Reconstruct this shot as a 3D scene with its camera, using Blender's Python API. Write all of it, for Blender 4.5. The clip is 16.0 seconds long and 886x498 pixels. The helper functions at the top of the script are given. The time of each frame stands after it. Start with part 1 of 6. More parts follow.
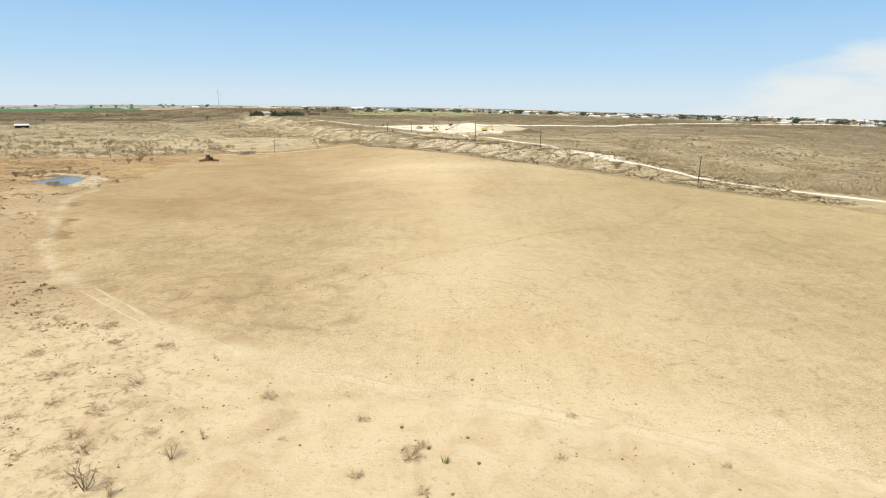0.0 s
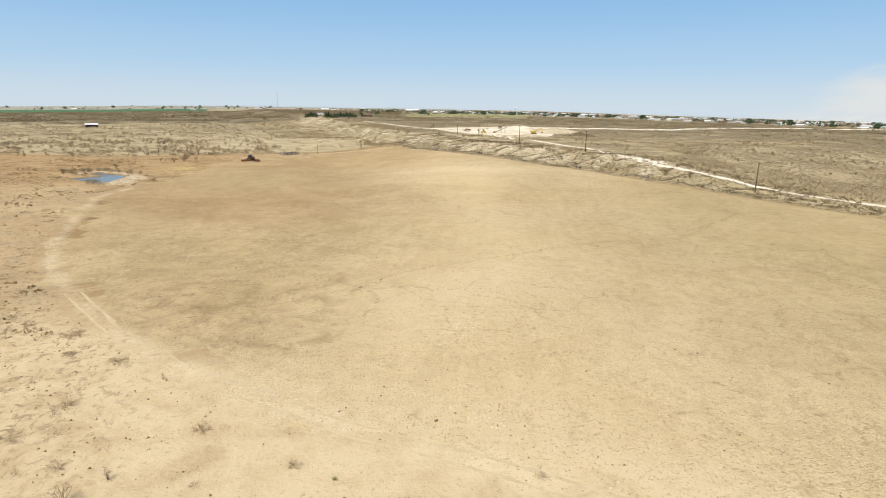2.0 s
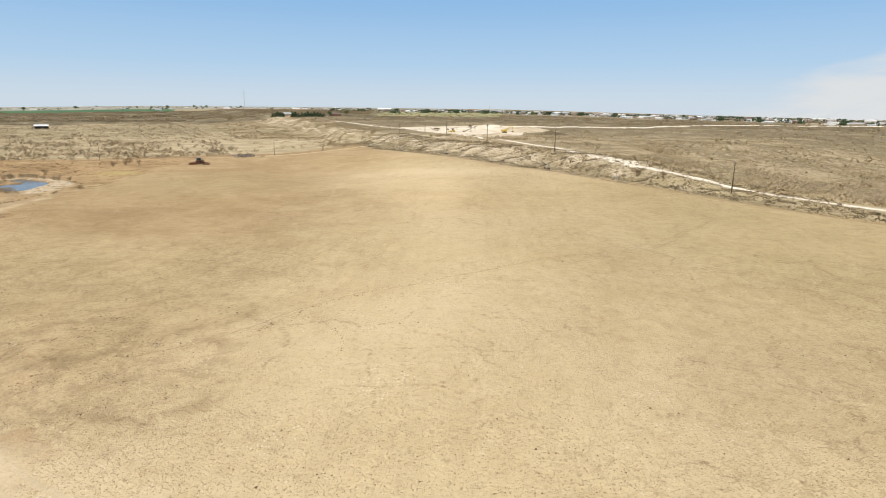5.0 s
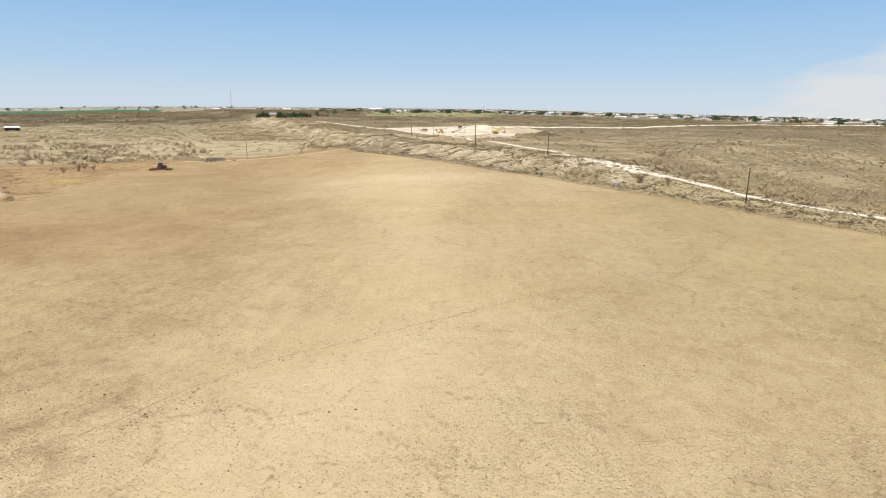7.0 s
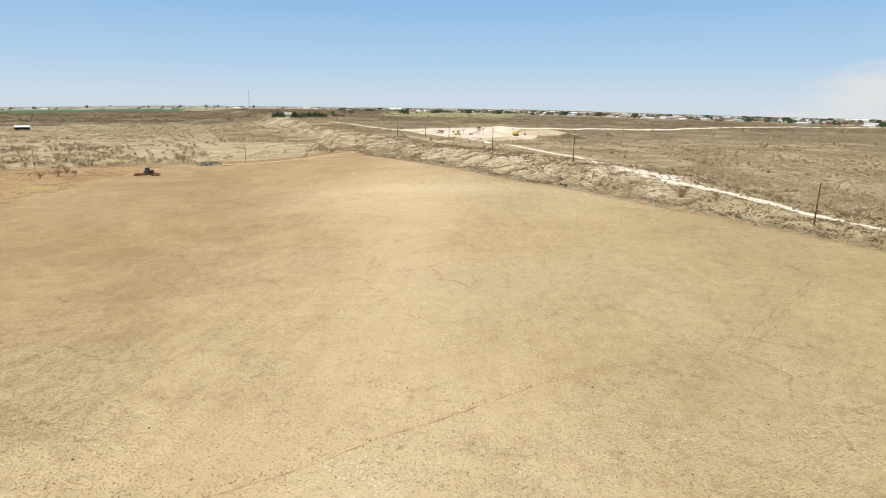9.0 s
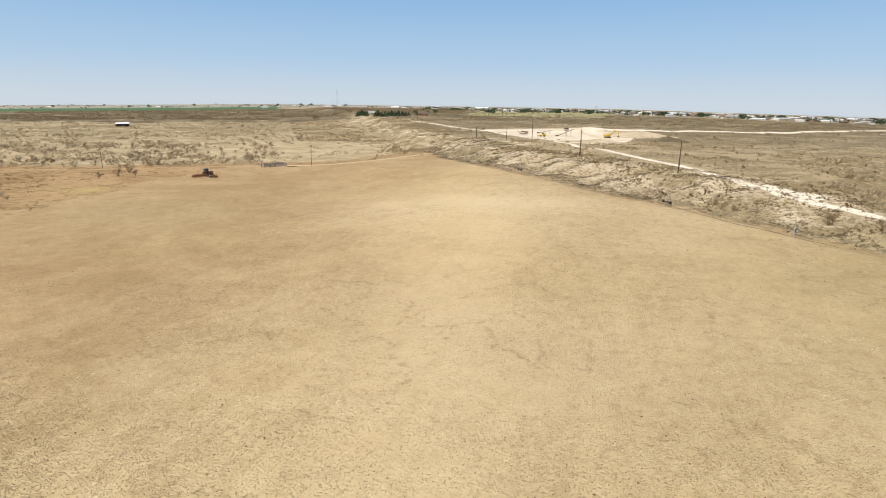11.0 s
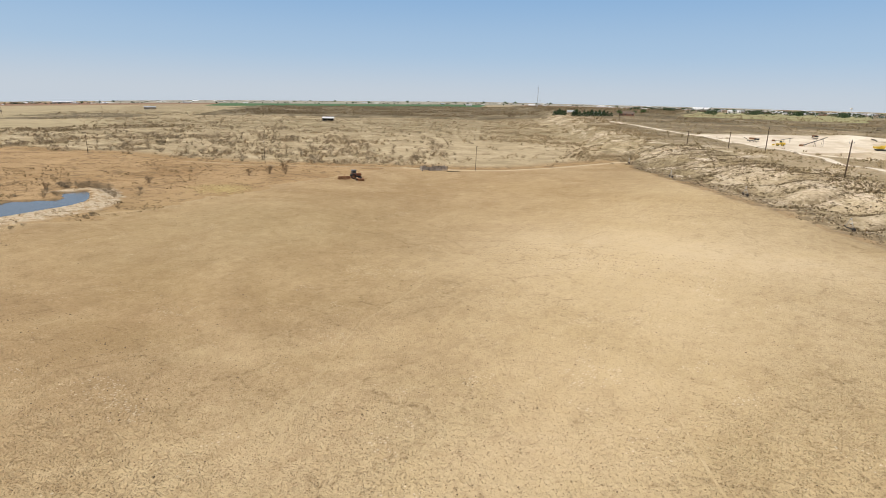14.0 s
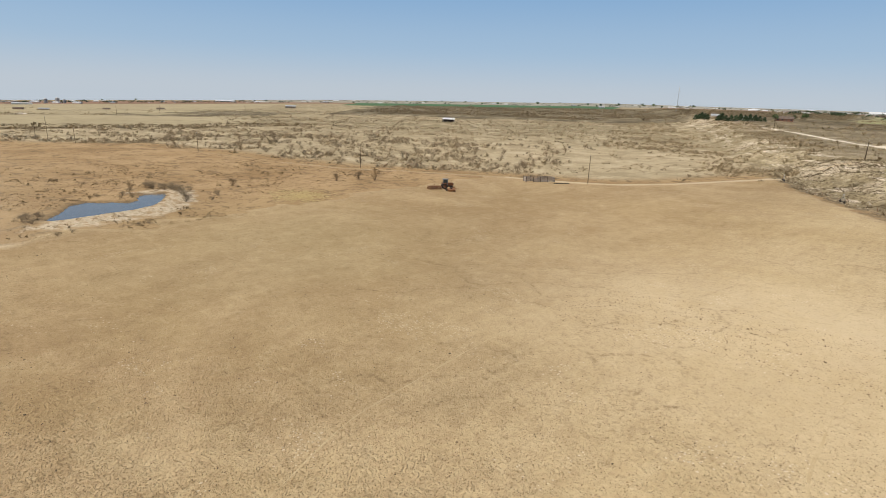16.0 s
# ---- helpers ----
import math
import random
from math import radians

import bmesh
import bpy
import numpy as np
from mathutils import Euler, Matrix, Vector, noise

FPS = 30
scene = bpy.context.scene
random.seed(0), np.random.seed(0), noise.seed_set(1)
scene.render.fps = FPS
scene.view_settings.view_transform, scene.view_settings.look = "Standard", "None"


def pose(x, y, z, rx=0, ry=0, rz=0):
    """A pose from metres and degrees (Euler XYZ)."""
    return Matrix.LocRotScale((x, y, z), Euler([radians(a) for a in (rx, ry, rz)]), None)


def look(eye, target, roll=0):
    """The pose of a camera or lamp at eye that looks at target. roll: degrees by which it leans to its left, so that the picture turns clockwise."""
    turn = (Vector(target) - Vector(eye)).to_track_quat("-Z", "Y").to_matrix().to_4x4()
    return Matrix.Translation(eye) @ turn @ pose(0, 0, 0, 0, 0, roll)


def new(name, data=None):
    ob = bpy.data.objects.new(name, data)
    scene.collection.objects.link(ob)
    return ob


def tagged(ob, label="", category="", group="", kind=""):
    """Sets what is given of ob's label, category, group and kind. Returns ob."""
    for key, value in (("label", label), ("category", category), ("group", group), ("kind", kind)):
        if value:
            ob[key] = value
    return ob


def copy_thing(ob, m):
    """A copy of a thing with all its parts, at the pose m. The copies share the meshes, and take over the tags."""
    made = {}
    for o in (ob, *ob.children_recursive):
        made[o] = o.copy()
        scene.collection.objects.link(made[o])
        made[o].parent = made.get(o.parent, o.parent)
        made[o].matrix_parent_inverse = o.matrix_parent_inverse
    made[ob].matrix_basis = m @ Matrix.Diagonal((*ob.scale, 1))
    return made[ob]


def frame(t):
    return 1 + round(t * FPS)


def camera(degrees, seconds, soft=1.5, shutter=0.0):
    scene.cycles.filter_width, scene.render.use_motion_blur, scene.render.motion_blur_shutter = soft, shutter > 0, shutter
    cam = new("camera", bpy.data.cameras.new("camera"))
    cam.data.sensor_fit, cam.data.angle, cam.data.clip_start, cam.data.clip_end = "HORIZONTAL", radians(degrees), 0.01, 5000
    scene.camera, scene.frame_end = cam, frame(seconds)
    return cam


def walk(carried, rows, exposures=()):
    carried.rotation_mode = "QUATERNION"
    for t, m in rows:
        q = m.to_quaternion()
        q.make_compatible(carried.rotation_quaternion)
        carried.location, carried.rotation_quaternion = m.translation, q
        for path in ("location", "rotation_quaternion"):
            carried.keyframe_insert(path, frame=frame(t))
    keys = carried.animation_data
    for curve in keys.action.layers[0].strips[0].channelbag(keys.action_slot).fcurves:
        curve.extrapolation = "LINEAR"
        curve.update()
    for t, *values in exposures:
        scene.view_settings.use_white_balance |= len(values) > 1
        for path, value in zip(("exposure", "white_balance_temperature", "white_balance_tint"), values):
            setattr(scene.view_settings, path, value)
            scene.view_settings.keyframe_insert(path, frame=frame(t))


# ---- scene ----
# ---------------------------------------------------------------- camera
cam = camera(76.6, 16.0, soft=0.95)
METRES, EYE, TILT, LEAN, TURN = 169.2, 26.4, 0.0, 0.0, 0.0
ROWS = [
    (0.0, 0.0, 0.0, 0.0, 0.14, -14.14, -0.55),
    (0.5, 0.0168, 0.0181, -0.0, 3.77, -14.12, -0.63),
    (1.0, 0.0292, 0.0322, -0.0006, 4.14, -14.07, -0.67),
    (1.5, 0.0383, 0.0414, -0.0014, 4.92, -14.03, -0.75),
    (2.0, 0.0454, 0.0476, -0.0018, 5.85, -13.97, -0.82),
    (2.5, 0.0504, 0.0519, -0.0021, 6.4, -13.95, -0.84),
    (3.0, 0.0551, 0.06, -0.0024, 6.39, -13.95, -0.8),
    (3.5, 0.0593, 0.0733, -0.0029, 6.1, -13.98, -0.73),
    (4.0, 0.0638, 0.0912, -0.003, 5.16, -14.04, -0.66),
    (4.5, 0.0679, 0.1131, -0.0032, 3.81, -14.02, -0.59),
    (5.0, 0.072, 0.1384, -0.0031, 3.39, -14.04, -0.55),
    (7.5, 0.0937, 0.2991, -0.0024, 2.72, -14.05, -0.41),
    (8.0, 0.097, 0.3358, -0.0017, 2.82, -14.05, -0.44),
    (10.5, 0.1066, 0.5293, 0.0, 11.4, -14.21, -0.73),
    (11.0, 0.1063, 0.5714, -0.0012, 13.7, -14.26, -0.8),
    (11.5, 0.1041, 0.6137, -0.0017, 15.78, -14.31, -0.88),
    (12.0, 0.1, 0.6564, -0.0019, 17.21, -14.34, -0.93),
    (12.5, 0.0948, 0.6995, -0.002, 18.24, -14.38, -0.94),
    (13.0, 0.0886, 0.7425, -0.0024, 18.56, -14.41, -0.94),
    (13.5, 0.0802, 0.7849, -0.0035, 20.63, -14.44, -1.06),
    (14.0, 0.0706, 0.8264, -0.0046, 33.96, -14.78, -1.47),
    (14.5, 0.063, 0.8683, -0.0052, 44.75, -15.1, -1.67),
    (15.0, 0.0516, 0.905, -0.0049, 45.78, -15.12, -1.73),
    (15.5, 0.0391, 0.9384, -0.004, 45.86, -15.07, -1.79),
    (16.0, 0.0277, 0.9642, -0.0022, 46.93, -15.06, -1.84),
]
walk(cam, [(t, pose(0, 0, EYE, TILT, LEAN, TURN) @ pose(METRES * x, METRES * y, METRES * z, 90 + pitch, roll, yaw)) for t, x, y, z, yaw, pitch, roll in ROWS],
     exposures=[(0.0, 0.30, 6500, 5), (0.5, 0.18, 6500, 6), (1.0, 0.17, 6500, 6), (5.0, 0.13, 6500, 8), (8.0, 0.14, 6480, 8), (10.5, 0.11, 6600, 9), (13.0, 0.03, 6650, 11), (14.0, -0.04, 6650, 11), (14.5, -0.16, 6650, 10), (16.0, -0.16, 6600, 10)])

# ---------------------------------------------------------------- sun and sky
SUN_UP, SUN_TURN = 58.0, 205.0     # degrees above the horizon; compass turn from straight ahead, clockwise
world = bpy.data.worlds.new("sky")
scene.world = world
world.use_nodes = True
wn = world.node_tree.nodes
sky = wn.new("ShaderNodeTexSky")
sky.sky_type, sky.sun_disc = "NISHITA", False
sky.sun_elevation, sky.sun_rotation = radians(SUN_UP), radians(SUN_TURN)
sky.altitude, sky.air_density, sky.dust_density, sky.ozone_density = 800, 1.0, 0.7, 1.2
wn["Background"].inputs["Strength"].default_value = 0.105
world.node_tree.links.new(sky.outputs[0], wn["Background"].inputs["Color"])
sun_way = Vector((math.sin(radians(SUN_TURN)) * math.cos(radians(SUN_UP)), math.cos(radians(SUN_TURN)) * math.cos(radians(SUN_UP)), math.sin(radians(SUN_UP))))
sun = new("sun", bpy.data.lights.new("sun", "SUN"))
sun.data.energy, sun.data.angle, sun.data.color = 4.7, radians(0.53), (1.0, 0.945, 0.85)
sun.matrix_world = look(sun_way * 100, (0, 0, 0))

# ---------------------------------------------------------------- small builders
rng = np.random.default_rng(7)


def nodes_of(name, rough=0.9):
    m = bpy.data.materials.new(name)
    m.use_nodes = True
    n, l = m.node_tree.nodes, m.node_tree.links
    b = n["Principled BSDF"]
    b.inputs["Roughness"].default_value = rough
    b.inputs["Specular IOR Level"].default_value = 0.2
    return m, n, l, b


def noise_node(n, l, vec, scale, detail=4.0, rough=0.55, warp=0.0):
    t = n.new("ShaderNodeTexNoise")
    t.inputs["Scale"].default_value, t.inputs["Detail"].default_value, t.inputs["Roughness"].default_value = scale, detail, rough
    t.inputs["Distortion"].default_value = warp
    l.new(vec, t.inputs["Vector"])
    return t.outputs["Fac"]


def ramp(n, l, fac, lo, hi):
    r = n.new("ShaderNodeMapRange")
    r.interpolation_type = "SMOOTHSTEP"
    r.inputs["From Min"].default_value, r.inputs["From Max"].default_value = lo, hi
    l.new(fac, r.inputs["Value"])
    return r.outputs["Result"]


def blend(n, l, fac, a, b, mode="MIX"):
    m = n.new("ShaderNodeMix")
    m.data_type, m.blend_type = "RGBA", mode
    for sock, v in ((m.inputs["Factor"], fac), (m.inputs["A"], a), (m.inputs["B"], b)):
        if isinstance(v, (int, float)):
            sock.default_value = v
        elif isinstance(v, tuple):
            sock.default_value = (*v, 1)
        else:
            l.new(v, sock)
    return m.outputs["Result"]


def maths(n, l, op, a, b=0.0):
    m = n.new("ShaderNodeMath")
    m.operation = op
    for i, v in enumerate((a, b)):
        if isinstance(v, (int, float)):
            m.inputs[i].default_value = v
        else:
            l.new(v, m.inputs[i])
    return m.outputs[0]


def bumped(n, l, bsdf, height, strength, distance):
    b = n.new("ShaderNodeBump")
    b.inputs["Strength"].default_value, b.inputs["Distance"].default_value = strength, distance
    l.new(height, b.inputs["Height"])
    l.new(b.outputs[0], bsdf.inputs["Normal"])


def plain(name, colour, rough=0.7, metal=0.0, vary=0.25, grain=3.0, coords="Object"):
    """A worn material: two scales of mottling round one base colour, with a little relief, and a shade of its own for each thing."""
    m, n, l, b = nodes_of(name, rough)
    b.inputs["Metallic"].default_value = metal
    tc = n.new("ShaderNodeTexCoord").outputs[coords]
    big, fine = noise_node(n, l, tc, grain * 0.3, 3), noise_node(n, l, tc, grain * 4, 5, 0.65)
    dark = tuple(c * (1 - vary) for c in colour)
    light = tuple(min(1, c * (1 + vary)) for c in colour)
    c = blend(n, l, ramp(n, l, big, 0.3, 0.7), dark, light)
    c = blend(n, l, maths(n, l, "MULTIPLY", ramp(n, l, fine, 0.45, 0.75), 0.6), c, tuple(x * (1 - 1.4 * vary) for x in colour))
    info = n.new("ShaderNodeObjectInfo").outputs["Random"]
    c = blend(n, l, maths(n, l, "MULTIPLY", info, 0.35), c, tuple(x * 0.75 for x in colour))
    l.new(c, b.inputs["Base Color"])
    bumped(n, l, b, fine, 0.3, 0.01)
    return m


def mesh_of(name, verts, faces, mat=None, smoothed=False):
    me = bpy.data.meshes.new(name)
    me.from_pydata([tuple(v) for v in verts], [], [tuple(int(i) for i in f) for f in faces])
    me.update()
    if mat:
        me.materials.append(mat)
    if smoothed:
        me.shade_smooth()
    return me


def part(name, data, material, parent, label=""):
    """One mesh object under a thing or a part. data: a mesh, a bmesh, or (verts, faces)."""
    if isinstance(data, bmesh.types.BMesh):
        me = bpy.data.meshes.new(name)
        data.to_mesh(me)
        data.free()
    elif isinstance(data, tuple):
        me = mesh_of(name, *data)
    else:
        me = data
    if material and not me.materials:
        me.materials.append(material)
    ob = new(name, me)
    ob.parent = parent
    if label:
        ob["label"] = label
    return ob


def empty(name, label, category, group="", at=None):
    ob = new(name)
    tagged(ob, label, category, group)
    if at is not None:
        ob.matrix_basis = at
    return ob


def box_bm(sx, sy, sz, x=0, y=0, z=0, bevel=0.0, bm=None, m=None):
    """A bevelled box centred at x, y with its underside at z."""
    out = bm or bmesh.new()
    made = bmesh.ops.create_cube(out, size=1.0)["verts"]
    mat = Matrix.Translation((x, y, z + sz / 2)) @ Matrix.Diagonal((sx, sy, sz, 1))
    bmesh.ops.transform(out, matrix=(m @ mat) if m else mat, verts=made)
    if bevel:
        edges = {e for v in made for e in v.link_edges}
        bmesh.ops.bevel(out, geom=list(edges), offset=bevel, segments=2, affect="EDGES", profile=0.7)
    return out


def rod_bm(a, b, r0, r1=None, sides=8, bm=None):
    out = bm or bmesh.new()
    a, b = Vector(a), Vector(b)
    way = b - a
    m = Matrix.Translation((a + b) / 2) @ way.to_track_quat("Z", "Y").to_matrix().to_4x4()
    bmesh.ops.create_cone(out, cap_ends=True, segments=sides, radius1=r0, radius2=r0 if r1 is None else r1, depth=way.length, matrix=m)
    return out


def wheel_bm(r, w, hub=False):
    """A tyre (rounded, with lugs) or its rim, with the axle along x."""
    prof = [(0.55 * r, -0.38 * w), (0.62 * r, -0.5 * w), (0.9 * r, -0.5 * w), (r, -0.36 * w), (r, 0.36 * w), (0.9 * r, 0.5 * w), (0.62 * r, 0.5 * w), (0.55 * r, 0.38 * w)]
    if hub:
        prof = [(0.05 * r, -0.1 * w), (0.3 * r, -0.16 * w), (0.52 * r, -0.36 * w), (0.57 * r, -0.4 * w), (0.57 * r, 0.4 * w), (0.52 * r, 0.36 * w), (0.3 * r, 0.16 * w), (0.05 * r, 0.1 * w)]
    bm, n = bmesh.new(), 24
    rings = []
    for i in range(n):
        a = 2 * math.pi * i / n
        k = 1.0 if hub or i % 2 else 0.955
        rings.append([bm.verts.new((x, (q if q < 0.95 * r else q * k) * math.cos(a), (q if q < 0.95 * r else q * k) * math.sin(a))) for q, x in prof])
    for i in range(n):
        for j in range(len(prof) if not hub else len(prof) - 1):
            k = (j + 1) % len(prof)
            bm.faces.new((rings[i][j], rings[i][k], rings[(i + 1) % n][k], rings[(i + 1) % n][j]))
    if hub:
        bm.faces.new([r_[0] for r_ in rings])
        bm.faces.new([r_[-1] for r_ in rings])
    return bm


# ---------------------------------------------------------------- the lie of the land
# foot of the bluff (fence line), from the near end to the far ridge
FOOT = np.array([(190, 30), (150, 95), (118, 145), (90, 189), (63, 217), (40, 242), (18, 263), (-2, 292), (-26, 330),
                 (-52, 372), (-95, 445), (-180, 590), (-325, 850), (-640, 1400), (-1500, 3000)], float)
FOOT_Z = np.array([0, 0, 0, 0.2, 2.0, 3.2, 4.0, 4.0, 3.2, 2.0, 1.5, 2.0, 3.5, 3.0, 3.0])
TOP_Z = np.array([0, 0, 0, 0.4, 4.8, 7.6, 8.0, 7.9, 7.8, 7.6, 8.0, 10.0, 12.0, 7.0, 3.0])
# pond outline is a bent ellipse; the bank lies round it
POND = (-133.5, 191.5)
WATER_Z = 0.8


def smooth(a, b, v):
    t = np.clip((v - a) / (b - a), 0, 1)
    return t * t * (3 - 2 * t)


def along(x, y, line):
    """Distance from a polyline (positive on its right), and the place along it as a running number."""
    x, y = np.asarray(x, float), np.asarray(y, float)
    best, side, run = np.full(x.shape, 1e18), np.ones(x.shape), np.zeros(x.shape)
    for i in range(len(line) - 1):
        (ax, ay), (bx, by) = line[i], line[i + 1]
        dx, dy = bx - ax, by - ay
        t = np.clip(((x - ax) * dx + (y - ay) * dy) / (dx * dx + dy * dy), 0, 1)
        d2 = (x - ax - t * dx) ** 2 + (y - ay - t * dy) ** 2
        near = d2 < best
        best = np.where(near, d2, best)
        side = np.where(near, np.sign(dy * (x - ax) - dx * (y - ay)), side)
        run = np.where(near, i + t, run)
    return np.sqrt(best) * side, run


def ripple(x, y, size, turn=0.0):
    """Soft irregular waves of about the given length, from -1 to 1."""
    c, s = math.cos(turn), math.sin(turn)
    u, v = (x * c + y * s) / size, (y * c - x * s) / size
    return (np.sin(4.1 * u + 1.7 * np.sin(2.3 * v + 0.6)) + np.sin(5.3 * v + 1.9 * np.sin(1.9 * u + 2.1)) + np.sin(3.1 * (u + v) + 1.3 * np.sin(4.7 * (u - v)))) / 3


def pond_axes(x, y):
    dx, dy = x - POND[0], y - POND[1]
    return -0.60 * dx + 0.80 * dy, 0.80 * dx + 0.60 * dy


def pond_reach(x, y):
    """Below 1 inside the water, above 1 outside; a fifth or so for every metre."""
    u, v = pond_axes(x, y)
    front = np.interp(u, [-15.5, -14.3, -11, -7, -2, 4, 8.7, 14.5, 17, 19], [2.4, 3.6, 5.0, 6.4, 8.4, 8.9, 7.4, 4.5, 3.0, 1.5])
    back = np.interp(u, [-15.5, -14.6, -8.3, -1.1, 3.4, 4.8, 6, 9.8, 11.5, 15.9, 18, 19], [1.8, 0.5, -2.0, -6.4, -6.0, -1.0, 2.8, 2.4, 0.5, -1.8, 0.0, 1.4])
    side = np.maximum(back - v, v - front)
    end = np.abs(u - 1.75) - 17.2
    out = np.where((side > 0) & (end > 0), np.hypot(np.maximum(side, 0), np.maximum(end, 0)), np.maximum(side, end))
    return np.maximum(1 + out / 5.5, 0.0)


def skyline(b):
    """Height of the skyline in degrees for a bearing to the left of straight ahead."""
    return np.interp(b, [-180, -90, -37, -28, -17, -3, 8, 30, 37, 47, 55, 67, 84, 100, 180],
                     [-1.0, -1.1, -0.61, -0.45, -0.27, 0.0, 0.03, 0.0, -0.16, -0.33, -0.48, -0.85, -1.28, -1.4, -1.0])


def land(x, y):
    """Height of the ground."""
    x, y = np.asarray(x, float), np.asarray(y, float)
    r = np.hypot(x, y)
    d, run = along(x, y, FOOT)
    foot = np.interp(run, np.arange(len(FOOT)), FOOT_Z)
    top = np.interp(run, np.arange(len(FOOT)), TOP_Z)
    # pasture
    z = -1.2 * np.exp(-((x + 38) ** 2 + (y - 168) ** 2) / 45 ** 2) - 1.0 * np.exp(-((x - 50) ** 2 + (y - 105) ** 2) / 40 ** 2)
    z = z + 0.35 * ripple(x, y, 90) * smooth(20, 120, r) * (1 - smooth(400, 900, r))
    # rough rise to the west, between the track and the pond
    z = z + 2.4 * np.exp(-(((x + 118) / 34) ** 2 + ((y - 120) / 42) ** 2)) + 1.5 * smooth(-140, -230, x)
    # ground swells up to the foot of the bluff, then the bluff itself
    z = z + foot * smooth(-75, 0, d) 
    wide = 30 + 8 * np.sin(run * 2.3) + 4 * np.sin(run * 6.1)
    face = smooth(0, 1, d / wide)
    gully = np.abs(np.sin(run * 4.6 + 0.5 * np.sin(run * 11.0))) ** 0.6
    rise = (top - foot)
    z = z + rise * face - 0.48 * rise * (1 - gully) * np.exp(-((d - 14) / 10) ** 2) 
    z = z + 0.22 * rise * ripple(x, y, 14, 0.4) * np.exp(-((d - 16) / 15) ** 2)
    # uneven scrub country
    rough = smooth(10, 60, d) + smooth(0, 60, -d - 150)
    z = z + np.clip(rough, 0, 1) * (0.5 * ripple(x, y, 38, 0.9) + 0.9 * ripple(x, y, 170, 0.3)) * (1 - smooth(900, 1800, r))
    # pond basin and its bank
    p = pond_reach(x, y)
    bank = np.exp(-((p - 1.42) / 0.24) ** 2)
    pu, pv = pond_axes(x, y)
    front = np.clip(smooth(2, 7, pv) + smooth(13, 18, pu), 0, 1)
    z = z * (1 - 0.85 * np.exp(-(p / 2.2) ** 2)) + 1.25 * np.exp(-(p / 2.8) ** 2) + bank * (0.1 + 0.26 * front) - 1.9 * (1 - smooth(0.55, 1.2, p))
    # the far country climbs or falls to its skyline
    b = np.degrees(np.arctan2(-x, y))
    slope = np.tan(np.radians(skyline(b))) + EYE / 5000
    return z * (1 - smooth(1500, 3500, r)) + slope * r * smooth(300, 1500, r)

# ---------------------------------------------------------------- plan of the tracks and edges
TRACK = np.array([(60, 15), (32, 35), (21.5, 40.3), (8.6, 45.3), (-4.4, 49.1), (-24, 57.6), (-38, 66.5), (-53, 79), (-66, 90.6), (-76, 104), (-90, 128.7), (-103, 152), (-107, 166), (-108, 174)], float)
LANE = np.array([(-420, 150), (-291, 190), (-279, 218), (-265, 236.6), (-230, 248), (-192, 265), (-168, 276), (-152, 292.8), (-123, 313), (-87, 329), (-75.5, 344), (-67, 368), (-59, 387), (-57.5, 397), (-52, 411), (-43, 416)], float)
CALICHE = np.array([(230, 20), (160, 128), (125, 180), (104.5, 211), (91, 227), (78.5, 238), (64, 253), (57, 274), (51, 290), (40.5, 322), (26, 362), (6, 425), (-22, 471), (-60, 540), (-95, 585), (-160, 660)], float)
FAR_ROAD = np.array([(35, 560), (70, 575), (107, 588), (160, 625), (212, 667), (420, 800), (900, 1100)], float)
PIT = np.array([(-62, 545), (-30, 492), (4, 432), (26, 410), (40, 436), (50, 470), (52, 510), (44, 545), (30, 585), (8, 600), (-20, 575)], float)
SPUR = np.array([(-103, 152), (-109, 161), (-116, 166), (-130, 169.5), (-144, 174), (-160, 180)], float)
TRAILS = [np.array(p, float) for p in (
    [(-31, 71), (-16.7, 81.9), (-13.4, 87.2), (-10.2, 93.2), (-4.7, 99.8), (2.1, 104.8), (14.3, 114.1), (22.5, 121.1), (30.3, 126.1), (41.8, 129.7), (47.5, 134.5), (52.6, 140.3), (57.5, 146.8), (62, 151.9), (72.3, 164.2)],)]
TRAILS += [np.array(p, float) for p in (
    [(-33.6, 219.9), (-30.5, 226.1), (-25.5, 228.4), (-19.8, 228.5), (-14.4, 227.6), (-9.3, 227.3)],
    [(-35.2, 224.0), (-30.4, 230.1), (-23.8, 232.7), (-17.2, 231.8), (-11.5, 231.0), (-7.7, 231.2), (4, 232)],
    [(-29.7, 219.7), (-23.9, 222.7), (-18.1, 224.5), (-12.0, 224.1), (-6.8, 223.7), (2, 222)],
    [(-68.0, 234.6), (-61.6, 236.9), (-53.1, 236.4), (-40.8, 232.1)],
    [(-24.5, 194), (-21.5, 190.1), (-18.3, 185.2), (-15.3, 182.7), (-11.4, 181.8), (-8.5, 181.5), (-6.2, 181.8), (-3.8, 183.3)],
    [(-21.6, 181.8), (-17.9, 180.1), (-14.6, 179.2), (-12.2, 178.8)],
    [(-5.2, 148.0), (-2.1, 150.3), (1.4, 152.0), (4.9, 154.1), (7.7, 155.2), (12.1, 160.0)],
    [(-15.2, 92.5), (-13.3, 94.1), (-11.6, 95.0), (-7.9, 99.5), (-4.3, 101.7)],
    [(29.1, 94.3), (33.2, 96.4), (38.3, 99.2)],
    [(-39.2, 107.8), (-32.1, 96.7), (-26.2, 88.3)],
    [(-1.8, 77.3), (-2.5, 83.3), (-7.8, 90.2), (-12.1, 89.7), (-12.9, 82.3)])]
